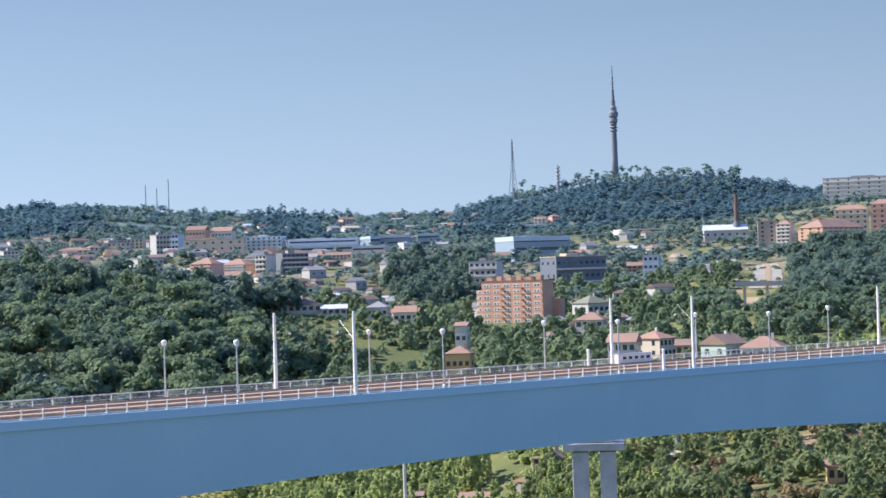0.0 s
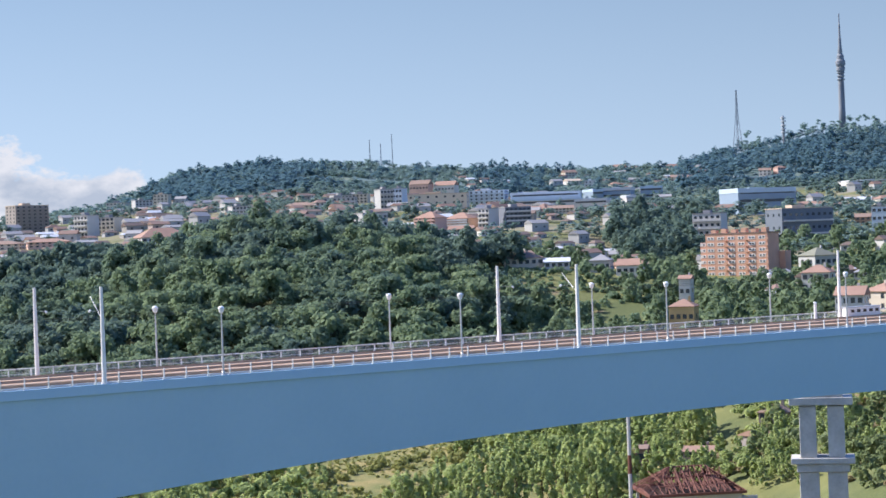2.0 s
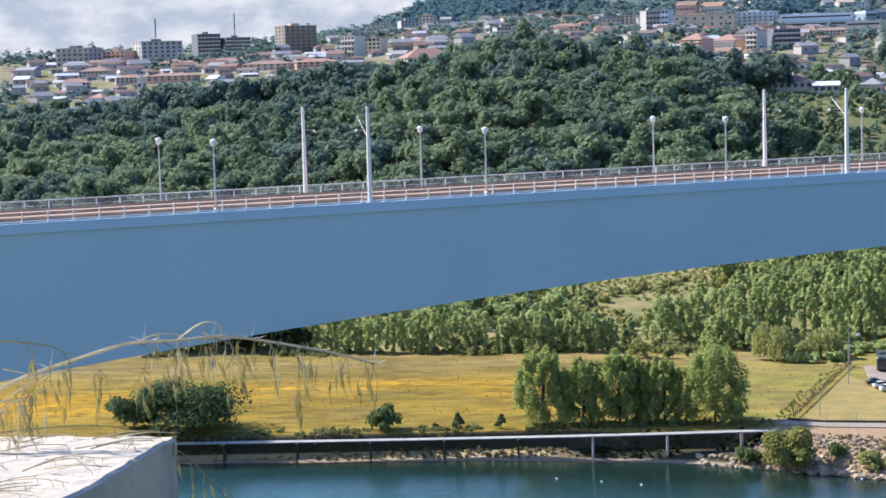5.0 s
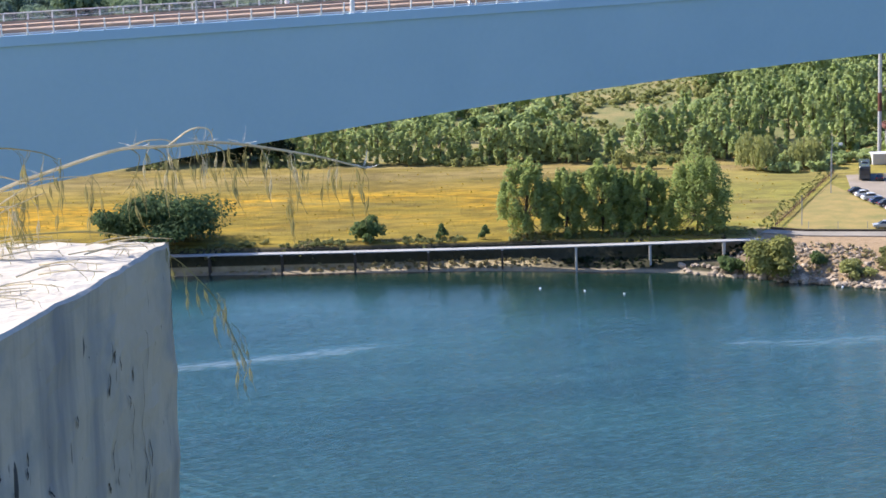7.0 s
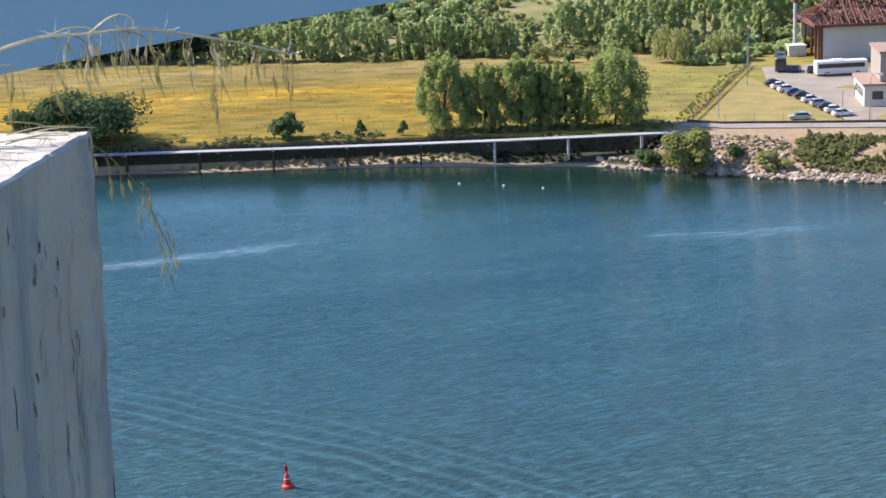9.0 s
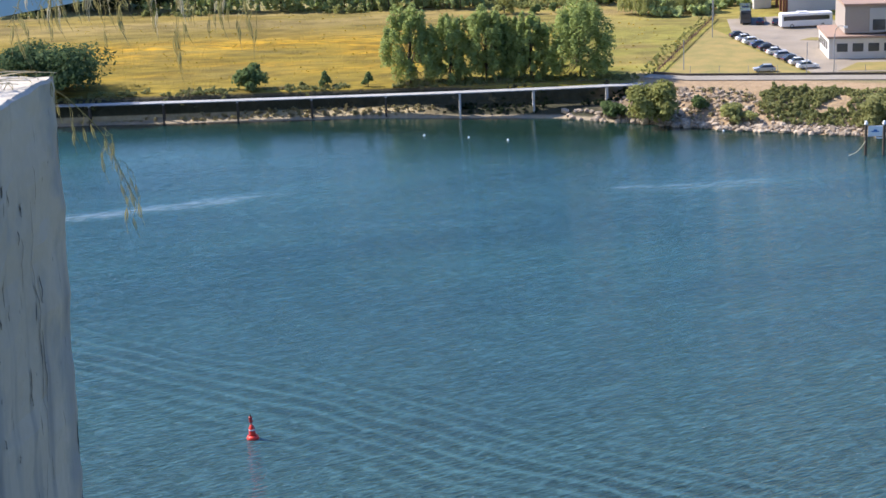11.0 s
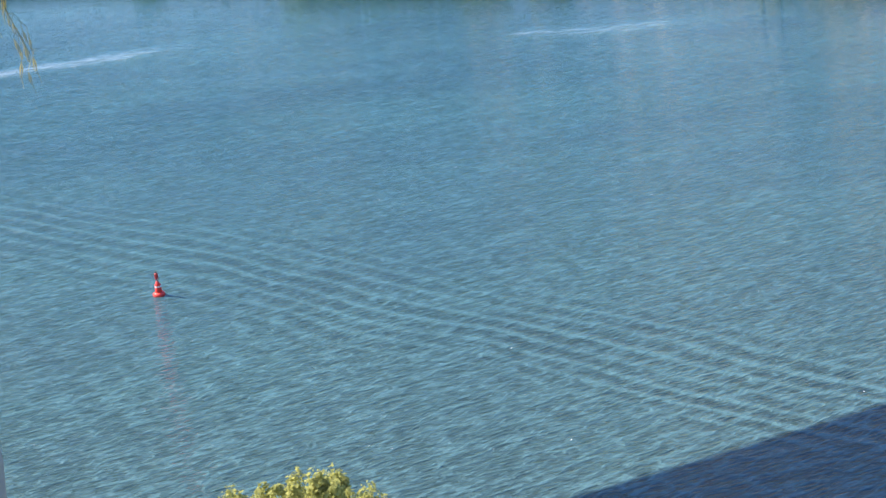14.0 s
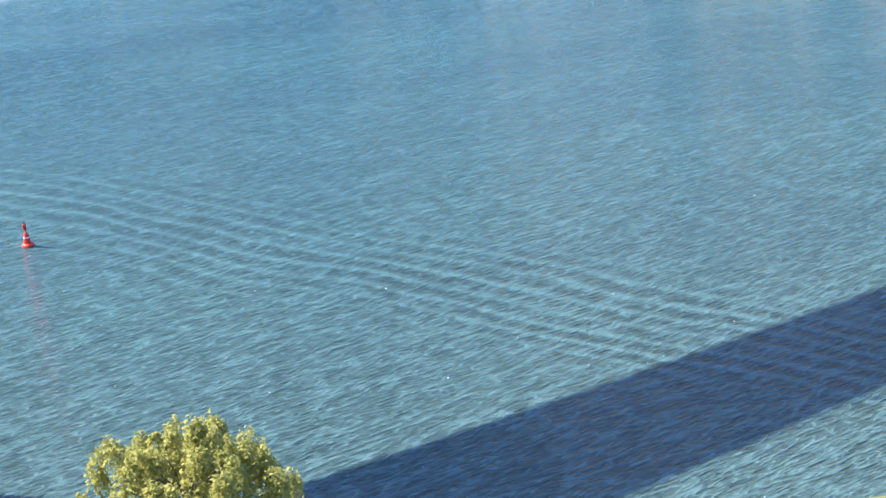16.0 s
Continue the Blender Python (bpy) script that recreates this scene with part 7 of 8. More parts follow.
for k, zz in enumerate((20, 25, 30, 36, 41)):
    part("dish_ring", lathe([(1.8, zz), (4.0, zz + 0.6), (4.0, zz + 2.4), (1.8, zz + 3.0)], 12), M["steel"], am, "ring of antenna dishes")

# brick chimney of an old works, with a spreading foot
z = float(ground_z(606, 1588))
ck = thing("brick_chimney", pose(606, 1588, z), "old tapering brick chimney with a spreading dark base", "chimney")
part("base", lathe([(6.5, -2), (6.0, 4), (4.4, 9), (2.4, 16)], 12), M["wall_dark"], ck, "dark spreading base")
part("shaft", lathe([(2.4, 16), (1.7, 37), (2.0, 38), (2.0, 40)], 14), M["old_brick"], ck)

# a road bridge and pale paved slope on the far side of the valley
rb = thing("road_overbridge", pose(320, 798, 68.6, 0, 0, -22), "low grey road bridge over a cutting", "bridge")
part("deck", boxes((-16, 16, -4, 4, 0, 1.3), bevel=0.1), M["pier"], rb)
part("parapet", boxes((-16, 16, -4.3, -4.004, 0.2, 2.2)), M["wall_grey"], rb)
for x in (-12, -2, 9):
    part("column", boxes((x - 0.6, x + 0.6, -3, 3, -14, 0)), M["wall_grey"], rb)


def draped(name, rows, mat, label, category, lift=0.35):
    """A thin sheet laid over the ground between pairs of edge points."""
    bm = bmesh.new()
    lines = []
    for (a, b), (c, d) in zip(rows, rows[1:]):
        for k in range(9):
            p, q = np.array(a) + (np.array(c) - np.array(a)) * k / 8, np.array(b) + (np.array(d) - np.array(b)) * k / 8
            line = [p + (q - p) * i / 4 for i in range(5)]
            lines.append([bm.verts.new((v[0], v[1], float(ground_z(v[0], v[1])) + lift)) for v in line])
    for r0, r1 in zip(lines, lines[1:]):
        for i in range(4):
            bm.faces.new((r0[i], r0[i + 1], r1[i + 1], r1[i]))
    bmesh.ops.remove_doubles(bm, verts=bm.verts[:], dist=0.001)
    return tagged(mesh_object(name, bm, mat), label, category, kind="structure")


M["paving"] = material("pale_paving", (0.22, 0.205, 0.17), (0.42, 0.39, 0.34), 5, 0.8, 0.9, 0.2)
M["bare_earth"] = material("bare_earth", (0.26, 0.19, 0.11), (0.40, 0.31, 0.20), 6, 0.6, 0.95, 0.3)
draped("paved_slope", [((347, 896), (358.7, 880)), ((382, 977), (392, 962)), ((419, 1068), (425, 1050))], M["paving"], "pale paved slope beside a cutting", "slope")
draped("paved_ramp", [((340, 907), (343.6, 902)), ((371, 988), (375, 981)), ((401, 1072), (404, 1065))], M["paving"], "pale paved ramp beside a cutting", "ramp")
draped("earth_strip", [((352.2, 889), (354.6, 885.6)), ((386, 971), (388, 968)), ((421, 1060), (422.4, 1057))], M["bare_earth"], "brown earth strip dividing a pale slope", "earth bank", 0.6)
draped("cutting_bank", [((302, 790), (318, 778)), ((318, 824), (334, 812)), ((333, 868), (343, 852))], M["bare_earth"], "bare earth bank of a cutting", "earth bank")
draped("earth_terrace", [((197, 443), (207, 438)), ((200, 457), (214, 453)), ((203, 474), (212, 468))], M["bare_earth"], "bare brown earth terrace on a slope", "earth bank", 0.25)
building("shed", 166.5, 486.5, 3.2, 3.6, 2.6, 25, M["wall_grey"], "gable", M["roof_grey"], 1, 1, 0, "small grey shed on a scrubby slope", "shed")
building("shed", 161.0, 471.0, 4.2, 4.0, 3.2, -20, M["wall_brown"], "gable", M["roof_tan"], 1, 1, 0, "small ruined brick shed on a scrubby slope", "shed")
building("house", 176.5, 492.0, 6.5, 6.0, 5.0, -25, M["wall_pink"], "gable", M["tile_brown"], 1, 2, 0, "small pink house with a brown roof on a slope", "house")

# ---------------------------------------------------------------- car park, buildings and road on the far bank
M["asphalt"] = material("worn_asphalt", (0.20, 0.165, 0.12), (0.37, 0.315, 0.245), 7, 0.5, 0.9, 0.2)
M["tyre"] = material("tyre_rubber", (0.02, 0.02, 0.02), (0.04, 0.04, 0.04), 1, 0.1, 0.8, 0)
M["car_glass"] = material("car_glass", (0.02, 0.025, 0.03), (0.04, 0.05, 0.06), 1, 0.2, 0.08, 0, spec=0.6)
M["light_glass"] = material("lamp_glass", (0.7, 0.7, 0.68), (0.8, 0.8, 0.78), 0.5, 0.05, 0.15, 0)
M["tail_red"] = material("tail_lamp", (0.4, 0.02, 0.02), (0.5, 0.03, 0.03), 0.5, 0.05, 0.2, 0)
Z5 = 5.05


def ground_patch(name, pts, mat, label, category, lift=0.05):
    """A thin slab laid on the ground along an outline."""
    bm = bmesh.new()
    top = [bm.verts.new((x, y, Z5 + lift)) for x, y in pts]
    low = [bm.verts.new((x, y, Z5 - 0.4)) for x, y in pts]
    bm.faces.new(top)
    bm.faces.new(low[::-1])
    for i in range(len(pts)):
        j = (i + 1) % len(pts)
        bm.faces.new((low[i], low[j], top[j], top[i]))
    bmesh.ops.recalc_face_normals(bm, faces=bm.faces[:])
    return tagged(mesh_object(name, bm, mat), label, category, kind="structure")


ground_patch("car_park", [(76, 441), (73.4, 418), (74.5, 406), (78.2, 386), (81, 371.2), (128, 366), (140, 450)], M["asphalt"], "grey worn asphalt yard", "car park")
M["dry_grass"] = material("dry_lawn", (0.15, 0.16, 0.045), (0.38, 0.26, 0.09), 4, 0.4, 0.95, 0.3)
ground_patch("lawn", [(53.5, 379), (56, 372.6), (80, 371.4), (77.4, 386), (73.6, 406), (72.5, 418), (70.2, 430)], M["dry_grass"], "dry yellow lawn beside a car park", "lawn", 0.03)
ground_patch("grass_island", [(86.5, 409), (91, 407.5), (93.5, 410), (89.5, 412)], M["dry_grass"], "dry grass island in a yard", "lawn", 0.10)
ground_patch("verge", [(86.5, 372.0), (126, 367), (127, 378), (92, 380)], M["dry_grass"], "dry grass verge", "lawn", 0.10)
M["road"] = material("pale_road", (0.22, 0.195, 0.155), (0.33, 0.295, 0.24), 5, 0.4, 0.9, 0.2)
ground_patch("bank_road", [(47.5, 372.0), (56, 367.6), (98, 360.0), (150, 343), (151, 348), (99, 364.8), (56, 372.0), (49, 375.4)], M["road"], "pale path along the top of the bank", "path", 0.16)
kerb = thing("low_wall", pose(0, 0, 0), "low dark wall along the inland side of a path", "low wall")
kerb_way = [Vector(p) for p in ((56.2, 372.3), (99, 365.1), (151, 348.3))]
for a, b in zip(kerb_way, kerb_way[1:]):
    n = int((b - a).length / 4.5)
    side = Vector((-(b - a).y, (b - a).x)).normalized() * 0.14
    for k in range(n):
        p, q = a.lerp(b, k / n), a.lerp(b, (k + 0.985) / n)
        bm = bmesh.new()
        lo = [bm.verts.new((v.x, v.y, Z5 - 0.15)) for v in (p - side, q - side, q + side, p + side)]
        hi = [bm.verts.new((v.x, v.y, Z5 + 0.42)) for v in (p - side * 0.8, q - side * 0.8, q + side * 0.8, p + side * 0.8)]
        bm.faces.new(lo[::-1])
        bm.faces.new(hi)
        for i in range(4):
            bm.faces.new((lo[i], lo[(i + 1) % 4], hi[(i + 1) % 4], hi[i]))
        part("block", bm, M["wood_dark"], kerb)
kerb = bmesh.new()
for a, b in (((50, 375.7), (56, 372.3)), ((56, 372.3), (99, 365.1)), ((99, 365.1), (151, 348.3))):
    d = (Vector(b) - Vector(a)).normalized()
    n = Vector((-d.y, d.x)) * 0.14
    q = [Vector(a) - n, Vector(b) - n, Vector(b) + n, Vector(a) + n]
    lo = [kerb.verts.new((p.x, p.y, Z5 - 0.3)) for p in q]
    hi = [kerb.verts.new((p.x, p.y, Z5 + 0.55)) for p in q]
    kerb.faces.new(hi)
    kerb.faces.new(lo[::-1])
    for i in range(4):
        kerb.faces.new((lo[i], lo[(i + 1) % 4], hi[(i + 1) % 4], hi[i]))
tagged(mesh_object("low_wall", kerb, M["wood_dark"]), "low dark wall beside a path", "wall", kind="structure")


def extrude_profile(bm, outline, half, taper=None):
    """A body from a side outline (x, z), from -half to half in y."""
    sides = []
    for s in (-1, 1):
        sides.append([bm.verts.new((x, s * (half - (taper(z) if taper else 0)), z)) for x, z in outline])
    n = len(outline)
    for i in range(n):
        bm.faces.new((sides[0][i], sides[0][(i + 1) % n], sides[1][(i + 1) % n], sides[1][i]))
    bm.faces.new(sides[0][::-1])
    bm.faces.new(sides[1])
    return bm


def wheel(th, x, y, r, w=0.2):
    bm = lathe([(r * 0.75, -w / 2), (r, -w / 2 + 0.03), (r, w / 2 - 0.03), (r * 0.75, w / 2)], 14)
    ob = part("wheel", bm, M["tyre"], th)
    ob.matrix_basis = pose(x, y, r, 90, 0, 0)
    hub = part("rim", lathe([(r * 0.6, -w / 2 - 0.01), (r * 0.6, w / 2 + 0.01)], 10), M["steel"], ob)
    return hub


def car(paint, name, label, estate=False):
    th = thing("car", pose(0, 0, 0), label, "car", "cars in the car park")
    rear = 1.40 if estate else 1.05
    body = [(-2.15, 0.30), (2.1, 0.30), (2.18, 0.55), (2.05, 0.78), (1.0, 0.92), (-1.9, 0.95), (-2.15, 0.80)]
    bm = extrude_profile(bmesh.new(), body, 0.86)
    bmesh.ops.bevel(bm, geom=bm.edges[:], offset=0.05, segments=2, affect="EDGES")
    part("body", bm, paint, th, name)
    bm = extrude_profile(bmesh.new(), [(-1.95 if estate else -1.7, 0.93), (1.05, 0.93), (0.25, 1.42), (-rear, 1.44)], 0.80, lambda z: 0.16 * (z - 0.93) / 0.5)
    part("window_glass", bm, M["car_glass"], th, "dark tinted windows")
    bm = extrude_profile(bmesh.new(), [(-rear - 0.08, 1.425), (0.22, 1.425), (0.12, 1.48), (-rear + 0.1, 1.49)], 0.66)
    part("roof", bm, paint, th, name)
    for x in (-1.32, 1.32):
        for y in (-0.78, 0.78):
            wheel(th, x, y, 0.31)
    for y in (-0.6, 0.6):
        part("headlight", boxes((2.04, 2.20, y - 0.18, y + 0.18, 0.58, 0.74), bevel=0.02), M["light_glass"], th)
        part("tail_light", boxes((-2.2, -2.1, y - 0.14, y + 0.14, 0.66, 0.84), bevel=0.02), M["tail_red"], th)
    return th


def paint(name, c):
    m = material(name, tuple(v * 0.92 for v in c), c, 2, 0.3, 0.25, 0)
    m.node_tree.nodes["Principled BSDF"].inputs["Coat Weight"].default_value = 0.6
    return m


colours = {"white": (0.78, 0.79, 0.80), "silver": (0.45, 0.47, 0.50), "dark": (0.03, 0.035, 0.05), "blue": (0.06, 0.10, 0.20)}
cars = {k: car(paint("car_" + k, c), k + " paint", {"white": "white hatchback car parked in a row", "silver": "silver car parked in a row", "dark": "black car parked in a row",
                                                   "blue": "dark blue car parked in a row"}[k], k == "silver") for k, c in colours.items()}
LIFT = Z5 + 0.051
used = set()


def park(kind, x, y, turn):
    m = pose(x, y, LIFT, 0, 0, turn)
    if kind in used:
        return copy_thing(cars[kind], m)
    used.add(kind)
    cars[kind].matrix_basis = m
    return cars[kind]


for k, (kind, x, y) in enumerate((("dark", 74.2, 415.0), ("white", 74.9, 410.8), ("white", 75.6, 406.9), ("blue", 76.5, 402.4), ("dark", 77.4, 398.2), ("white", 78.2, 393.0), ("silver", 79.0, 388.4),
                                  ("dark", 79.6, 384.0), ("white", 80.4, 380.4), ("white", 81.0, 376.0))):
    park(kind, x, y, 8 + (k * 37 % 5) - 2)
park("silver", 72.0, 374.0, 176)
park("dark", 82.4, 433.0, 75)
park("dark", 85.4, 431.0, 80)
park("white", 97.8, 366.2, -8).matrix_basis = pose(99.5, 369.6, Z5 + 0.101, 0, 0, -8)


def coach(body_mat, label):
    th = thing("coach", pose(0, 0, 0), label, "coach")
    bm = boxes((-5.9, 5.9, -1.25, 1.25, 0.35, 3.35), bevel=0.16)
    part("body", bm, body_mat, th)
    part("window_band", boxes((-5.4, 5.2, -1.27, 1.27, 1.75, 2.75), bevel=0.02), M["car_glass"], th, "long dark side windows")
    part("windscreen", boxes((5.70, 5.93, -1.1, 1.1, 1.3, 2.9), bevel=0.05), M["car_glass"], th, "large windscreen")
    part("roof_unit", boxes((-2, 0.5, -0.8, 0.8, 3.35, 3.6), bevel=0.06), body_mat, th)
    for x in (-3.4, 3.6):
        for y in (-1.12, 1.12):
            wheel(th, x, y, 0.5, 0.3)
    return th


coach(M["white"], "long white coach parked on asphalt").matrix_basis = pose(91.2, 426.2, LIFT, 0, 0, 4)
coach(paint("coach_dark", (0.05, 0.06, 0.07)), "black coach parked on asphalt").matrix_basis = pose(79.6, 437.5, LIFT, 0, 0, -99)

# the roofless works: rusty roof frame over grey block walls
M["rust"] = material("rusty_steel", (0.10, 0.042, 0.033), (0.20, 0.085, 0.06), 2, 0.3, 0.8, 0.2)
M["hall_shade"] = material("hall_interior_shade", (0.035, 0.020, 0.016), (0.085, 0.045, 0.034), 2, 0.3, 0.9, 0.4)
M["block_wall"] = material("grey_block_wall", (0.44, 0.44, 0.44), (0.58, 0.58, 0.57), 5, 0.5, 0.9, 0.2)
HW, HD, HE = 10.8, 9.0, 8.2
hall = thing("ruined_hall", pose(100.4, 455.0, Z5, 0, 0, 2), "roofless grey hall under a rusty steel roof frame", "building")
part("front_wall", boxes((-HW + 1.2, HW, -HD, -HD + 0.4, -0.5, HE)), M["block_wall"], hall, "grey block wall")
part("back_wall", boxes((-HW, HW, HD - 0.4, HD, -0.5, HE)), M["block_wall"], hall)
part("end_wall", boxes((HW - 0.4, HW, -HD + 0.404, HD - 0.404, -0.5, HE)), M["block_wall"], hall)
for x in (-HW, -HW + 1.2 - 0.5):
    part("column", boxes((x, x + 0.5, -HD - 0.1, -HD + 0.5, -0.5, HE)), M["rust"], hall, "rusty steel column")
for y in (-HD + 3, -HD + 7, HD - 4):
    part("column", boxes((-HW, -HW + 0.5, y, y + 0.5, -0.5, HE)), M["rust"], hall, "rusty steel column")
part("eaves_beam", boxes((-HW - 1.2, HW + 1.0, -HD - 1.2, -HD - 0.7, HE, HE + 0.7), (-HW - 1.2, HW + 1.0, HD + 0.7, HD + 1.2, HE, HE + 0.7),
                         (-HW - 1.2, -HW - 0.7, -HD - 0.7, HD + 0.7, HE, HE + 0.7), (HW + 0.5, HW + 1.0, -HD - 0.7, HD + 0.7, HE, HE + 0.7)), M["rust"], hall, "rusty eaves beam")
# added dark sheet that imitates the shaded interior below the rafters
part("attic_floor", boxes((-HW - 0.69, HW + 0.49, -HD - 0.69, HD + 0.69, HE + 0.05, HE + 0.2)), M["hall_shade"], hall, "dark sheet standing in for the shade inside the hall")
part("side_wall", boxes((HW + 0.004, HW + 4.2, -HD + 1.0, -HD + 1.4, -0.5, HE - 0.9)), M["block_wall"], hall, "lower grey wall beyond the roof")
rise = 5.3
for s in (-1, 1):                                   # rafters of the hipped ends
    for k in range(9):
        y = (HD + 0.9) * (k / 4 - 1)
        bm = bmesh.new()
        tube(bm, [(s * (HW + 0.8), y, HE + 0.6), (s * (HW - 6.4), y * 0.06, HE + 0.55 + rise)], 0.17, 0.15, 4)
        part("rafter", bm, M["rust"], hall)
for k in range(15):
    x = -HW - 1.0 + (2 * HW + 1.8) * k / 14
    top = rise * min(1.0, (x + HW + 1.0) / 7.4, (HW + 1.0 - x) / 7.4 + 0.05)
    for s in (-1, 1):
        bm = bmesh.new()
        tube(bm, [(x, s * (HD + 0.9), HE + 0.6), (x * 0.97, s * 0.2, HE + 0.6 + max(0.3, top))], 0.17, 0.17, 4)
        part("rafter", bm, M["rust"], hall)
for s in (-1, 1):
    for q in (0.3, 0.62):
        bm = bmesh.new()
        tube(bm, [(-HW + 6.5 * q, s * (HD + 0.9) * (1 - q), HE + 0.6 + rise * q), (HW - 6.5 * q, s * (HD + 0.9) * (1 - q), HE + 0.6 + rise * q)], 0.15, 0.15, 4)
        part("purlin", bm, M["rust"], hall)
    rz = random.Random(3 + s)
    for k in range(60):
        x = -HW + 3 + (2 * HW - 6) * k / 60
        q0, q1 = rz.uniform(0.05, 0.4), rz.uniform(0.5, 0.95)
        bm = bmesh.new()
        tube(bm, [(x, s * (HD + 0.9) * (1 - q0), HE + 0.62 + rise * q0 * 0.95), (x + rz.uniform(-2.5, 2.5), s * (HD + 0.9) * (1 - q1), HE + 0.62 + rise * q1 * 0.95)], 0.14, 0.12, 4)
        part("batten", bm, M["rust"], hall)
bm = bmesh.new()
tube(bm, [(-HW + 7, 0, HE + 0.6 + rise), (HW - 7, 0, HE + 0.6 + rise)], 0.2, 0.2, 4)
part("ridge", bm, M["rust"], hall)

hut = thing("white_hut", pose(86.4, 454.5, Z5, 0, 0, 2), "small plain white flat-roofed hut", "hut")
part("wall", boxes((-2.1, 2.1, -1.8, 1.8, -0.3, 2.9), bevel=0.03), M["wall_white"], hut)
part("roof", boxes((-2.2, 2.2, -1.9, 1.9, 2.9, 3.05)), M["roof_white"], hut)
part("door", boxes((-0.5, 0.5, -1.84, -1.80, 0.05, 2.1)), M["steel"], hut)
stack = thing("steel_stack", pose(87.0, 458.5, Z5), "tall thin pale steel chimney with a rusty red band", "chimney")
part("base", boxes((-1.1, 1.1, -1.1, 1.1, -0.4, 0.8), bevel=0.05), M["pier"], stack)
part("pipe", lathe([(0.50, 0.8), (0.40, 38)], 14), M["pier"], stack, "pale grey pipe")
for z0, z1 in ((12.5, 17.0),):
    part("band", lathe([(0.52 - 0.0027 * z0, z0), (0.52 - 0.0027 * z1, z1)], 14), M["rust"], stack, "rusty red band")

# two-storey office by the yard
off = thing("yard_office", pose(98.0, 391.5, Z5, 0, 0, -4), "two-storey office with a white ground floor and a brown-roofed upper floor", "building")
part("ground_floor", boxes((-10.2, 12, -7.2, 7, -0.4, 4.3)), M["wall_white"], off, "white ground floor")
part("cornice", boxes((-10.6, 12.4, -7.6, 7.4, 4.304, 4.75)), M["wall_brown"], off, "brown fascia")
part("upper_floor", boxes((-6.8, 12, -5.6, 7, 5.004, 10.6)), M["wall_tan"], off, "tan upper floor")
part("recess", boxes((-1.8, 12.05, -5.75, -5.604, 5.2, 10.1)), M["wall_grey"], off, "grey glazed front")
part("roof", boxes((-7.1, 12.3, -5.9, 7.3, 10.604, 11.1)), M["wall_brown"], off, "brown flat roof edge")
for k in range(6):
    part("window", boxes((-8.6 + k * 3.2, -6.4 + k * 3.2, -7.26, -7.204, 1.5, 3.2)), M["pane"], off)
for k in range(4):
    part("window", boxes((-10.26, -10.204, -5.2 + k * 2.7, -3.2 + k * 2.7, 1.6, 3.3)), M["pane"], off)
for k in range(4):
    part("window", boxes((-1.2 + k * 3.1, 1.4 + k * 3.1, -5.81, -5.754, 5.6, 7.8)), M["pane"], off)
part("door", boxes((-10.26, -10.204, 5.4, 6.5, 0.0, 2.3)), M["wood_dark"], off)
tree("yard_tree", 103.5, 380.6, 7.5, 8.5, "round", M["leaf_bush"], 140, 0.5, "round green tree in front of an office", z=Z5, trunk=0.16)

# fence running back from the river, lamp posts
fence = thing("wire_fence", pose(0, 0, Z5), "long low rusty wire fence through weeds", "fence")
for k in range(33):
    q = k / 32
    x, y = 51.0 + 22.4 * q, 376.6 + 66 * q
    bm = bmesh.new()
    tube(bm, [(x, y, -0.3), (x, y, 1.5)], 0.05, 0.05, 5)
    part("post", bm, M["rust"], fence)
for z in (0.5, 0.95, 1.4):
    bm = bmesh.new()
    tube(bm, [(51.0, 376.6, z), (73.4, 442.6, z)], 0.03, 0.03, 4)
    part("wire", bm, M["rust"], fence)
bm = bmesh.new()
tube(bm, [(51.0, 376.6, 0.75), (73.4, 442.6, 0.75)], 0.10, 0.10, 5)
part("bottom_rail", bm, M["rust"], fence, "rusty bottom rail")
M["pole_grey"] = material("weathered_pole", (0.22, 0.23, 0.24), (0.32, 0.33, 0.33), 2, 0.1, 0.6, 0.05)


def yard_lamp(x, y, h, arm):
    th = thing("yard_lamp", pose(x, y, Z5), "thin grey lamp post with a curved arm" if arm else "thin grey metal pole beside a yard", "lamp post" if arm else "pole", "poles of the yard")
    bm = bmesh.new()
    pts = [(0, 0, -0.3), (0, 0, h * 0.8)] + ([(0.2, 0, h * 0.93), (1.0, 0, h), (2.0, 0, h * 0.97)] if arm else [(0, 0, h)])
    tube(bm, pts, 0.11, 0.06, 7)
    part("pole", bm, M["pole_grey"], th)
    part("lamp_head" if arm else "cap", boxes((1.7, 2.5, -0.14, 0.14, h * 0.94, h * 0.99)) if arm else lathe([(0.08, h), (0.05, h + 0.1)], 6), M["lamp_white"] if arm else M["pole_grey"], th)


yard_lamp(68.6, 417, 11.2, True)
yard_lamp(72.6, 440, 10.5, False)
yard_lamp(56.6, 379, 6.2, False)
yard_lamp(84.9, 369.5, 9.5, True)
yard_lamp(80.0, 371.8, 6.0, False)
for k in range(8):
    x, y = 57 + 5.6 * k, 372.9 - 0.94 * k
    th = thing("fence_post", pose(x, y, Z5), "thin metal fence post beside a path", "post", "posts along the path")
    part("post", lathe([(0.05, -0.3), (0.05, 1.9)], 6), M["pole_grey"], th)
    part("cap", lathe([(0.07, 1.9), (0.03, 1.98)], 6), M["pole_grey"], th)

# ---------------------------------------------------------------- woods, laid out last round the buildings
placed.append((230, 902, 44))
spot_x, spot_y, spot_w = (np.array(c) for c in zip(*placed))


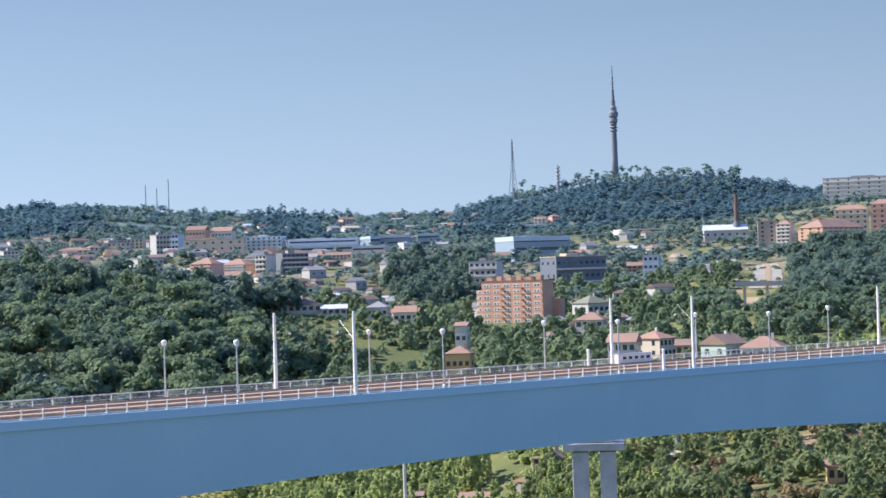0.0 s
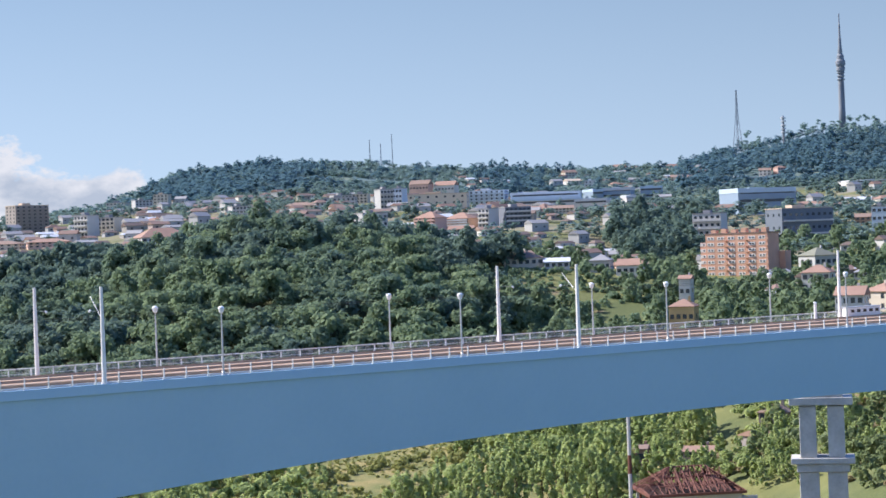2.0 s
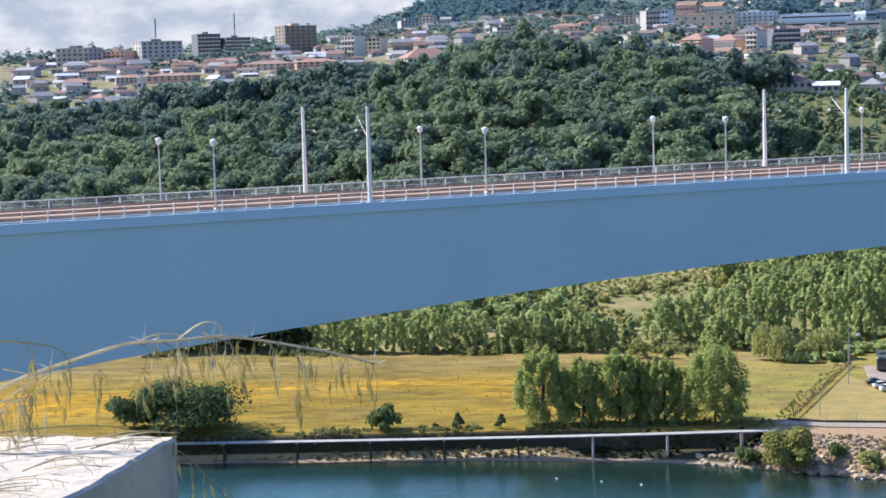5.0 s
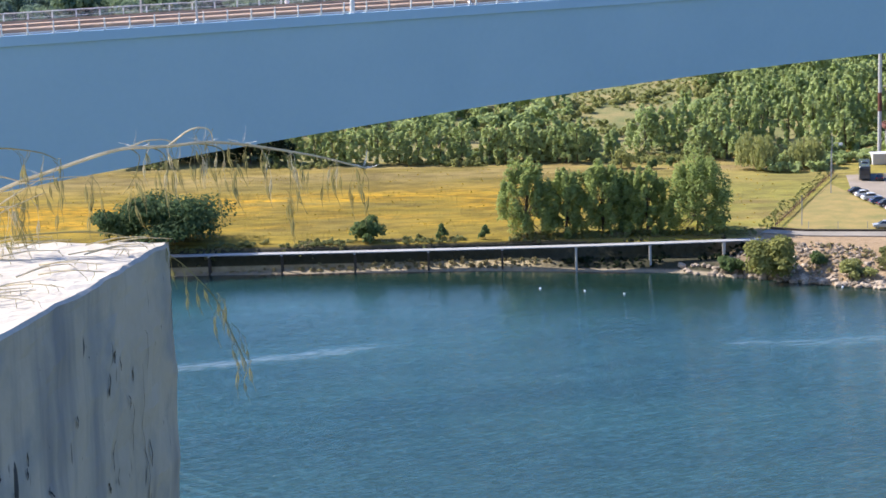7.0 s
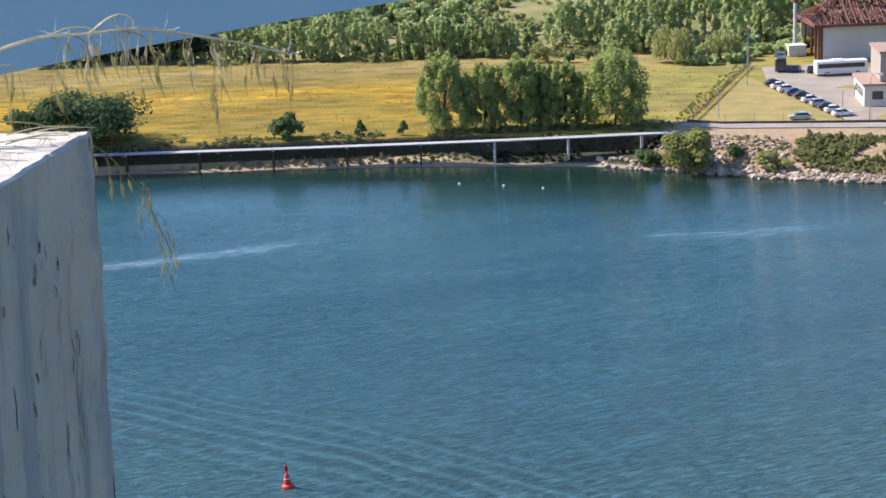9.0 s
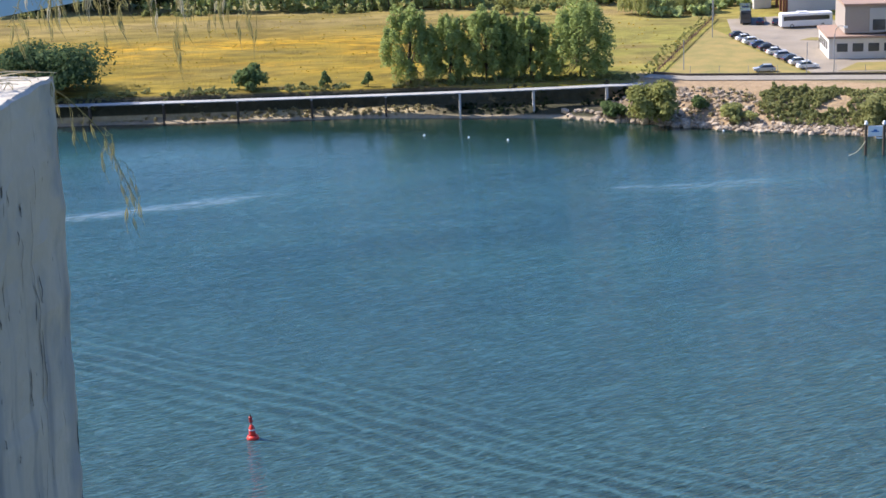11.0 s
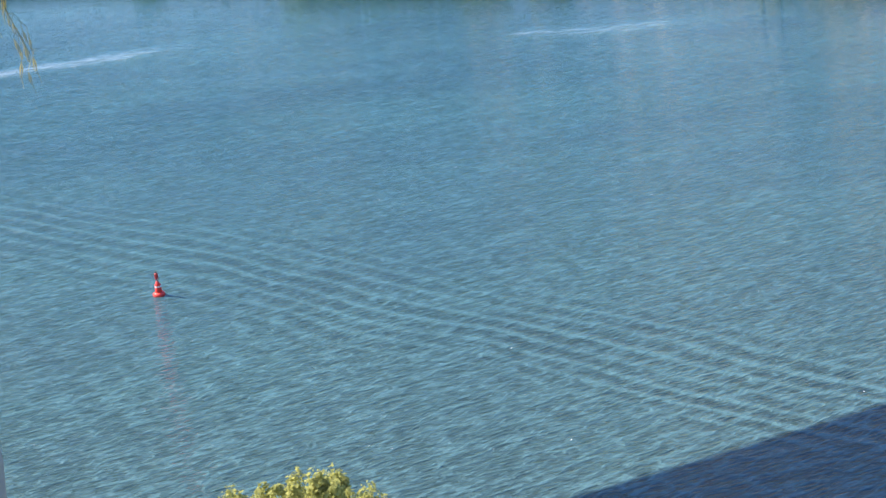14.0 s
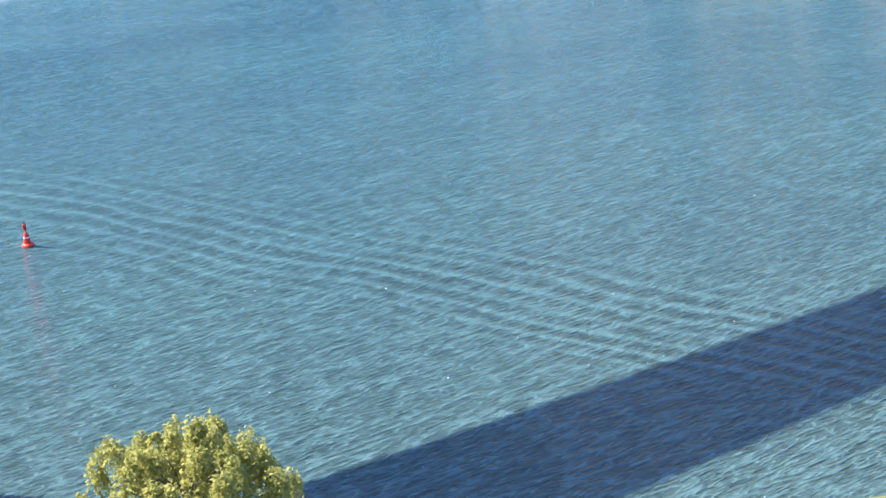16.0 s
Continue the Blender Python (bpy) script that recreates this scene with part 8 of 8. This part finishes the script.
def clear_of(x, y, front=22.0, back=4.0, first=None):
    """True where no building stands close behind."""
    ok = np.ones(len(x), bool)
    for a, b, w in zip(spot_x[:first], spot_y[:first], spot_w[:first]):
        ok &= ~((np.abs(x - a * y / b) < w * 0.55 + 2) & (y > b - front - w * 0.4) & (y < b + back + w * 0.4))
    return ok


forest_crowns = [leaf_quads(rng, crown_lobes(rng, k, h, w, n), 25, 1.55, 0.33, 0.18, 3) for k, h, w, n in
                 (("gum", 15, 13, 20), ("round", 14, 14, 20), ("round", 13, 13, 18), ("gum", 13, 14, 20), ("umbrella", 16, 14, 18), ("round", 11, 13, 18), ("gum", 18, 12, 22), ("umbrella", 14, 16, 20))]
far_crowns = [leaf_quads(rng, crown_lobes(rng, k, h, w, n), 12, 2.75, 0.20, 0.82, 3) for k, h, w, n in
              (("round", 12, 13, 7), ("round", 10, 13, 7), ("gum", 15, 11, 8), ("bush", 9, 13, 7), ("round", 11, 12, 7))]
valley_crowns = [leaf_quads(rng, crown_lobes(rng, k, h, w, n), 18, 1.62, 0.28, 0.18, 3) for k, h, w, n in
                 (("round", 9, 9, 13), ("round", 7, 8, 12), ("feather", 12, 6, 16), ("bush", 4, 8, 10), ("gum", 12, 10, 16), ("bush", 3, 6, 9))]
x, y = scatter(-290, 130, 600, 900, 8.2, lambda x, y: (x / y < 0.125 + 0.02 * np.sin(y / 23)) & (x / y > -0.30) & (y > 628 + 22 * np.sin(x / 40)))
mood = patches(x, y, 15, 0.9) + rng.normal(0, 0.9, len(x)) + np.where(y > 805, 1.2, -1.0)
for low, high, mat_, text in ((-9, -0.9, "leaf_wood", "olive-green broadleaf trees of a hillside wood"), (-0.9, 0.9, "leaf_dark", "dense green wood of mixed trees on a hillside"),
                              (0.9, 9, "leaf_deep", "deep green pines and eucalypts of a hillside wood")):
    k = (mood > low) & (mood <= high)
    woodland("forest", x[k], y[k], forest_crowns, M[mat_], 0.62, 1.05, text)
# a belt of tall pines along the crest of the wood, before the town
x, y = scatter(-196, -62, 892, 934, 8.6, lambda x, y: (rng.uniform(0, 1, len(x)) < 0.85))
tall = np.interp(x, (-196, -186, -172, -124, -107, -98, -88, -80, -62), (13.0, 18.0, 21.0, 21.5, 20.0, 20.0, 24.0, 18.0, 11.0))
for crown in (0, 4, 6):
    for lo, hi in ((10, 15), (15, 19), (19, 22), (22, 26)):
        k = (np.arange(len(x)) % 3 == (0, 4, 6).index(crown)) & (tall >= lo) & (tall < hi)
        if k.any():
            s0 = (lo + hi) / 2 / float(forest_crowns[crown][0][:, 2].max())
            woodland("pine_belt", x[k], y[k], [forest_crowns[crown]], M["leaf_deep"], s0 * 0.9, s0 * 1.04, "belt of tall dark pines on the crest of a wood", 0.6)


def in_cutting(x, y):
    u = x / y
    return ((np.abs(u - 0.397) < 0.017) & (y > 740) & (y < 1080)) | ((np.abs(u - 0.386) < 0.008) & (y > 680) & (y < 900))


def big_trees(x, y):
    u = x / y
    return ((u > 0.393) & (y < 735)) | ((u > 0.412) & (y >= 735)) | ((np.abs(u - 0.368) < 0.010) & (y > 680) & (y < 800))


x, y = scatter(60, 460, 560, 1010, 8.6, lambda x, y: (x / y >= 0.115) & (x / y < 0.50) & clear_of(x, y, 15) & ~((np.abs(x / y - 0.255) < 0.022) & (y > 800) & (y < 905)) & (patches(x, y, 31, 0.8) > -1.6)
               & ~((np.abs(x / y - 0.188) < 0.011) & (y > 735) & (y < 780)) & ~in_cutting(x, y) & ~big_trees(x, y))
woodland("valley_trees", x, y, valley_crowns, M["leaf_wood"], 0.5, 1.0, "mixed trees and hedges in a valley of houses")
x, y = scatter(60, 460, 560, 1010, 5.6, lambda x, y: (x / y >= 0.115) & (x / y < 0.47) & clear_of(x, y, 8) & (~in_cutting(x, y) | (rng.uniform(0, 1, len(x)) < 0.16)) & (patches(x, y, 9, 0.5) > -0.9))
woodland("valley_hedges", x, y, tufts, M["leaf_wood"], 1.2, 2.4, "low hedges and garden bushes between houses", 0.2)
x, y = scatter(230, 520, 620, 1060, 9.6, lambda x, y: big_trees(x, y) & (x / y < 0.50) & clear_of(x, y, 12) & ~in_cutting(x, y))
back = (y > 735) & (x / y > 0.40)
woodland("slope_wood", x[back], y[back], forest_crowns, M["leaf_deep"], 0.55, 0.95, "dark green wood on a slope above houses", 0.6)
woodland("garden_trees", x[~back], y[~back], forest_crowns[:6], M["leaf_dark"], 0.45, 0.78, "large round green trees behind a row of houses", 0.6)
x, y = scatter(225, 370, 1066, 1112, 8.0, lambda x, y: (x / y > 0.222) & (x / y < 0.325) & (rng.uniform(0, 1, len(x)) < 0.8))
woodland("street_trees", x, y, valley_crowns, M["leaf_wood"], 0.75, 1.25, "green trees in front of apartment blocks", 0.6)
x, y = scatter(180, 300, 1000, 1260, 9.5, lambda x, y: (np.abs(x / y - 0.208 - 0.006 * np.sin(y / 31)) < 0.021) & clear_of(x, y, 6))
woodland("pine_grove", x, y, forest_crowns[:7:3], M["leaf_deep"], 0.7, 1.2, "grove of tall dark trees between factories and houses", 0.6)
x, y = scatter(-400, 1300, 2100, 2940, 13.0, lambda x, y: (x / y < 0.47) & (x / y > -0.13) & clear_of(x, y, 30) & (patches(x, y, 95, 1.7) > -1.5) & ~((np.abs(x / y + 0.004) < 0.014) & (np.abs(y - 2700) < 22)))
u = x / y + 0.006 * np.sin(y / 37) + 0.004 * np.sin(y / 11 + x / 19)
dark = ((u > -0.055) & (u < 0.028) & (y < 2830)) | (u > 0.225) | ((u > 0.115) & (u < 0.15))
dark ^= rng.uniform(0, 1, len(x)) < 0.06
woodland("far_pinewood", x[dark], y[dark], far_crowns, M["leaf_pine"], 0.75, 1.45, "dark pine woods on distant hills, tinted blue for haze", 1.5)
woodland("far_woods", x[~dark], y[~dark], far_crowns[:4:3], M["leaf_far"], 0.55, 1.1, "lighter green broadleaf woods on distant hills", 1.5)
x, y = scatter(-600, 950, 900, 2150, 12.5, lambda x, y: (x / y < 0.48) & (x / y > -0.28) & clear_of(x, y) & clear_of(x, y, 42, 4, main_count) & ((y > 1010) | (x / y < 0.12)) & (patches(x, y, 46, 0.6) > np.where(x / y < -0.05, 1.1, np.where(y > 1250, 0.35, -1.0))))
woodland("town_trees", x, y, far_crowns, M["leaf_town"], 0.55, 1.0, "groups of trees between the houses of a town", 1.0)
# taller pines standing out along the crests
pine_crowns = [leaf_quads(rng, crown_lobes(rng, "umbrella", h, w, 8), 14, 2.0, 0.4, 0.4, 3) for h, w in ((24, 12), (28, 13), (21, 15))]
x, y = scatter(640, 1120, 2640, 2890, 24, lambda x, y: (x / y > 0.255) & (x / y < 0.385) & (np.abs(x / y - 0.2775) > 0.010) & (rng.uniform(0, 1, len(x)) < 0.65))
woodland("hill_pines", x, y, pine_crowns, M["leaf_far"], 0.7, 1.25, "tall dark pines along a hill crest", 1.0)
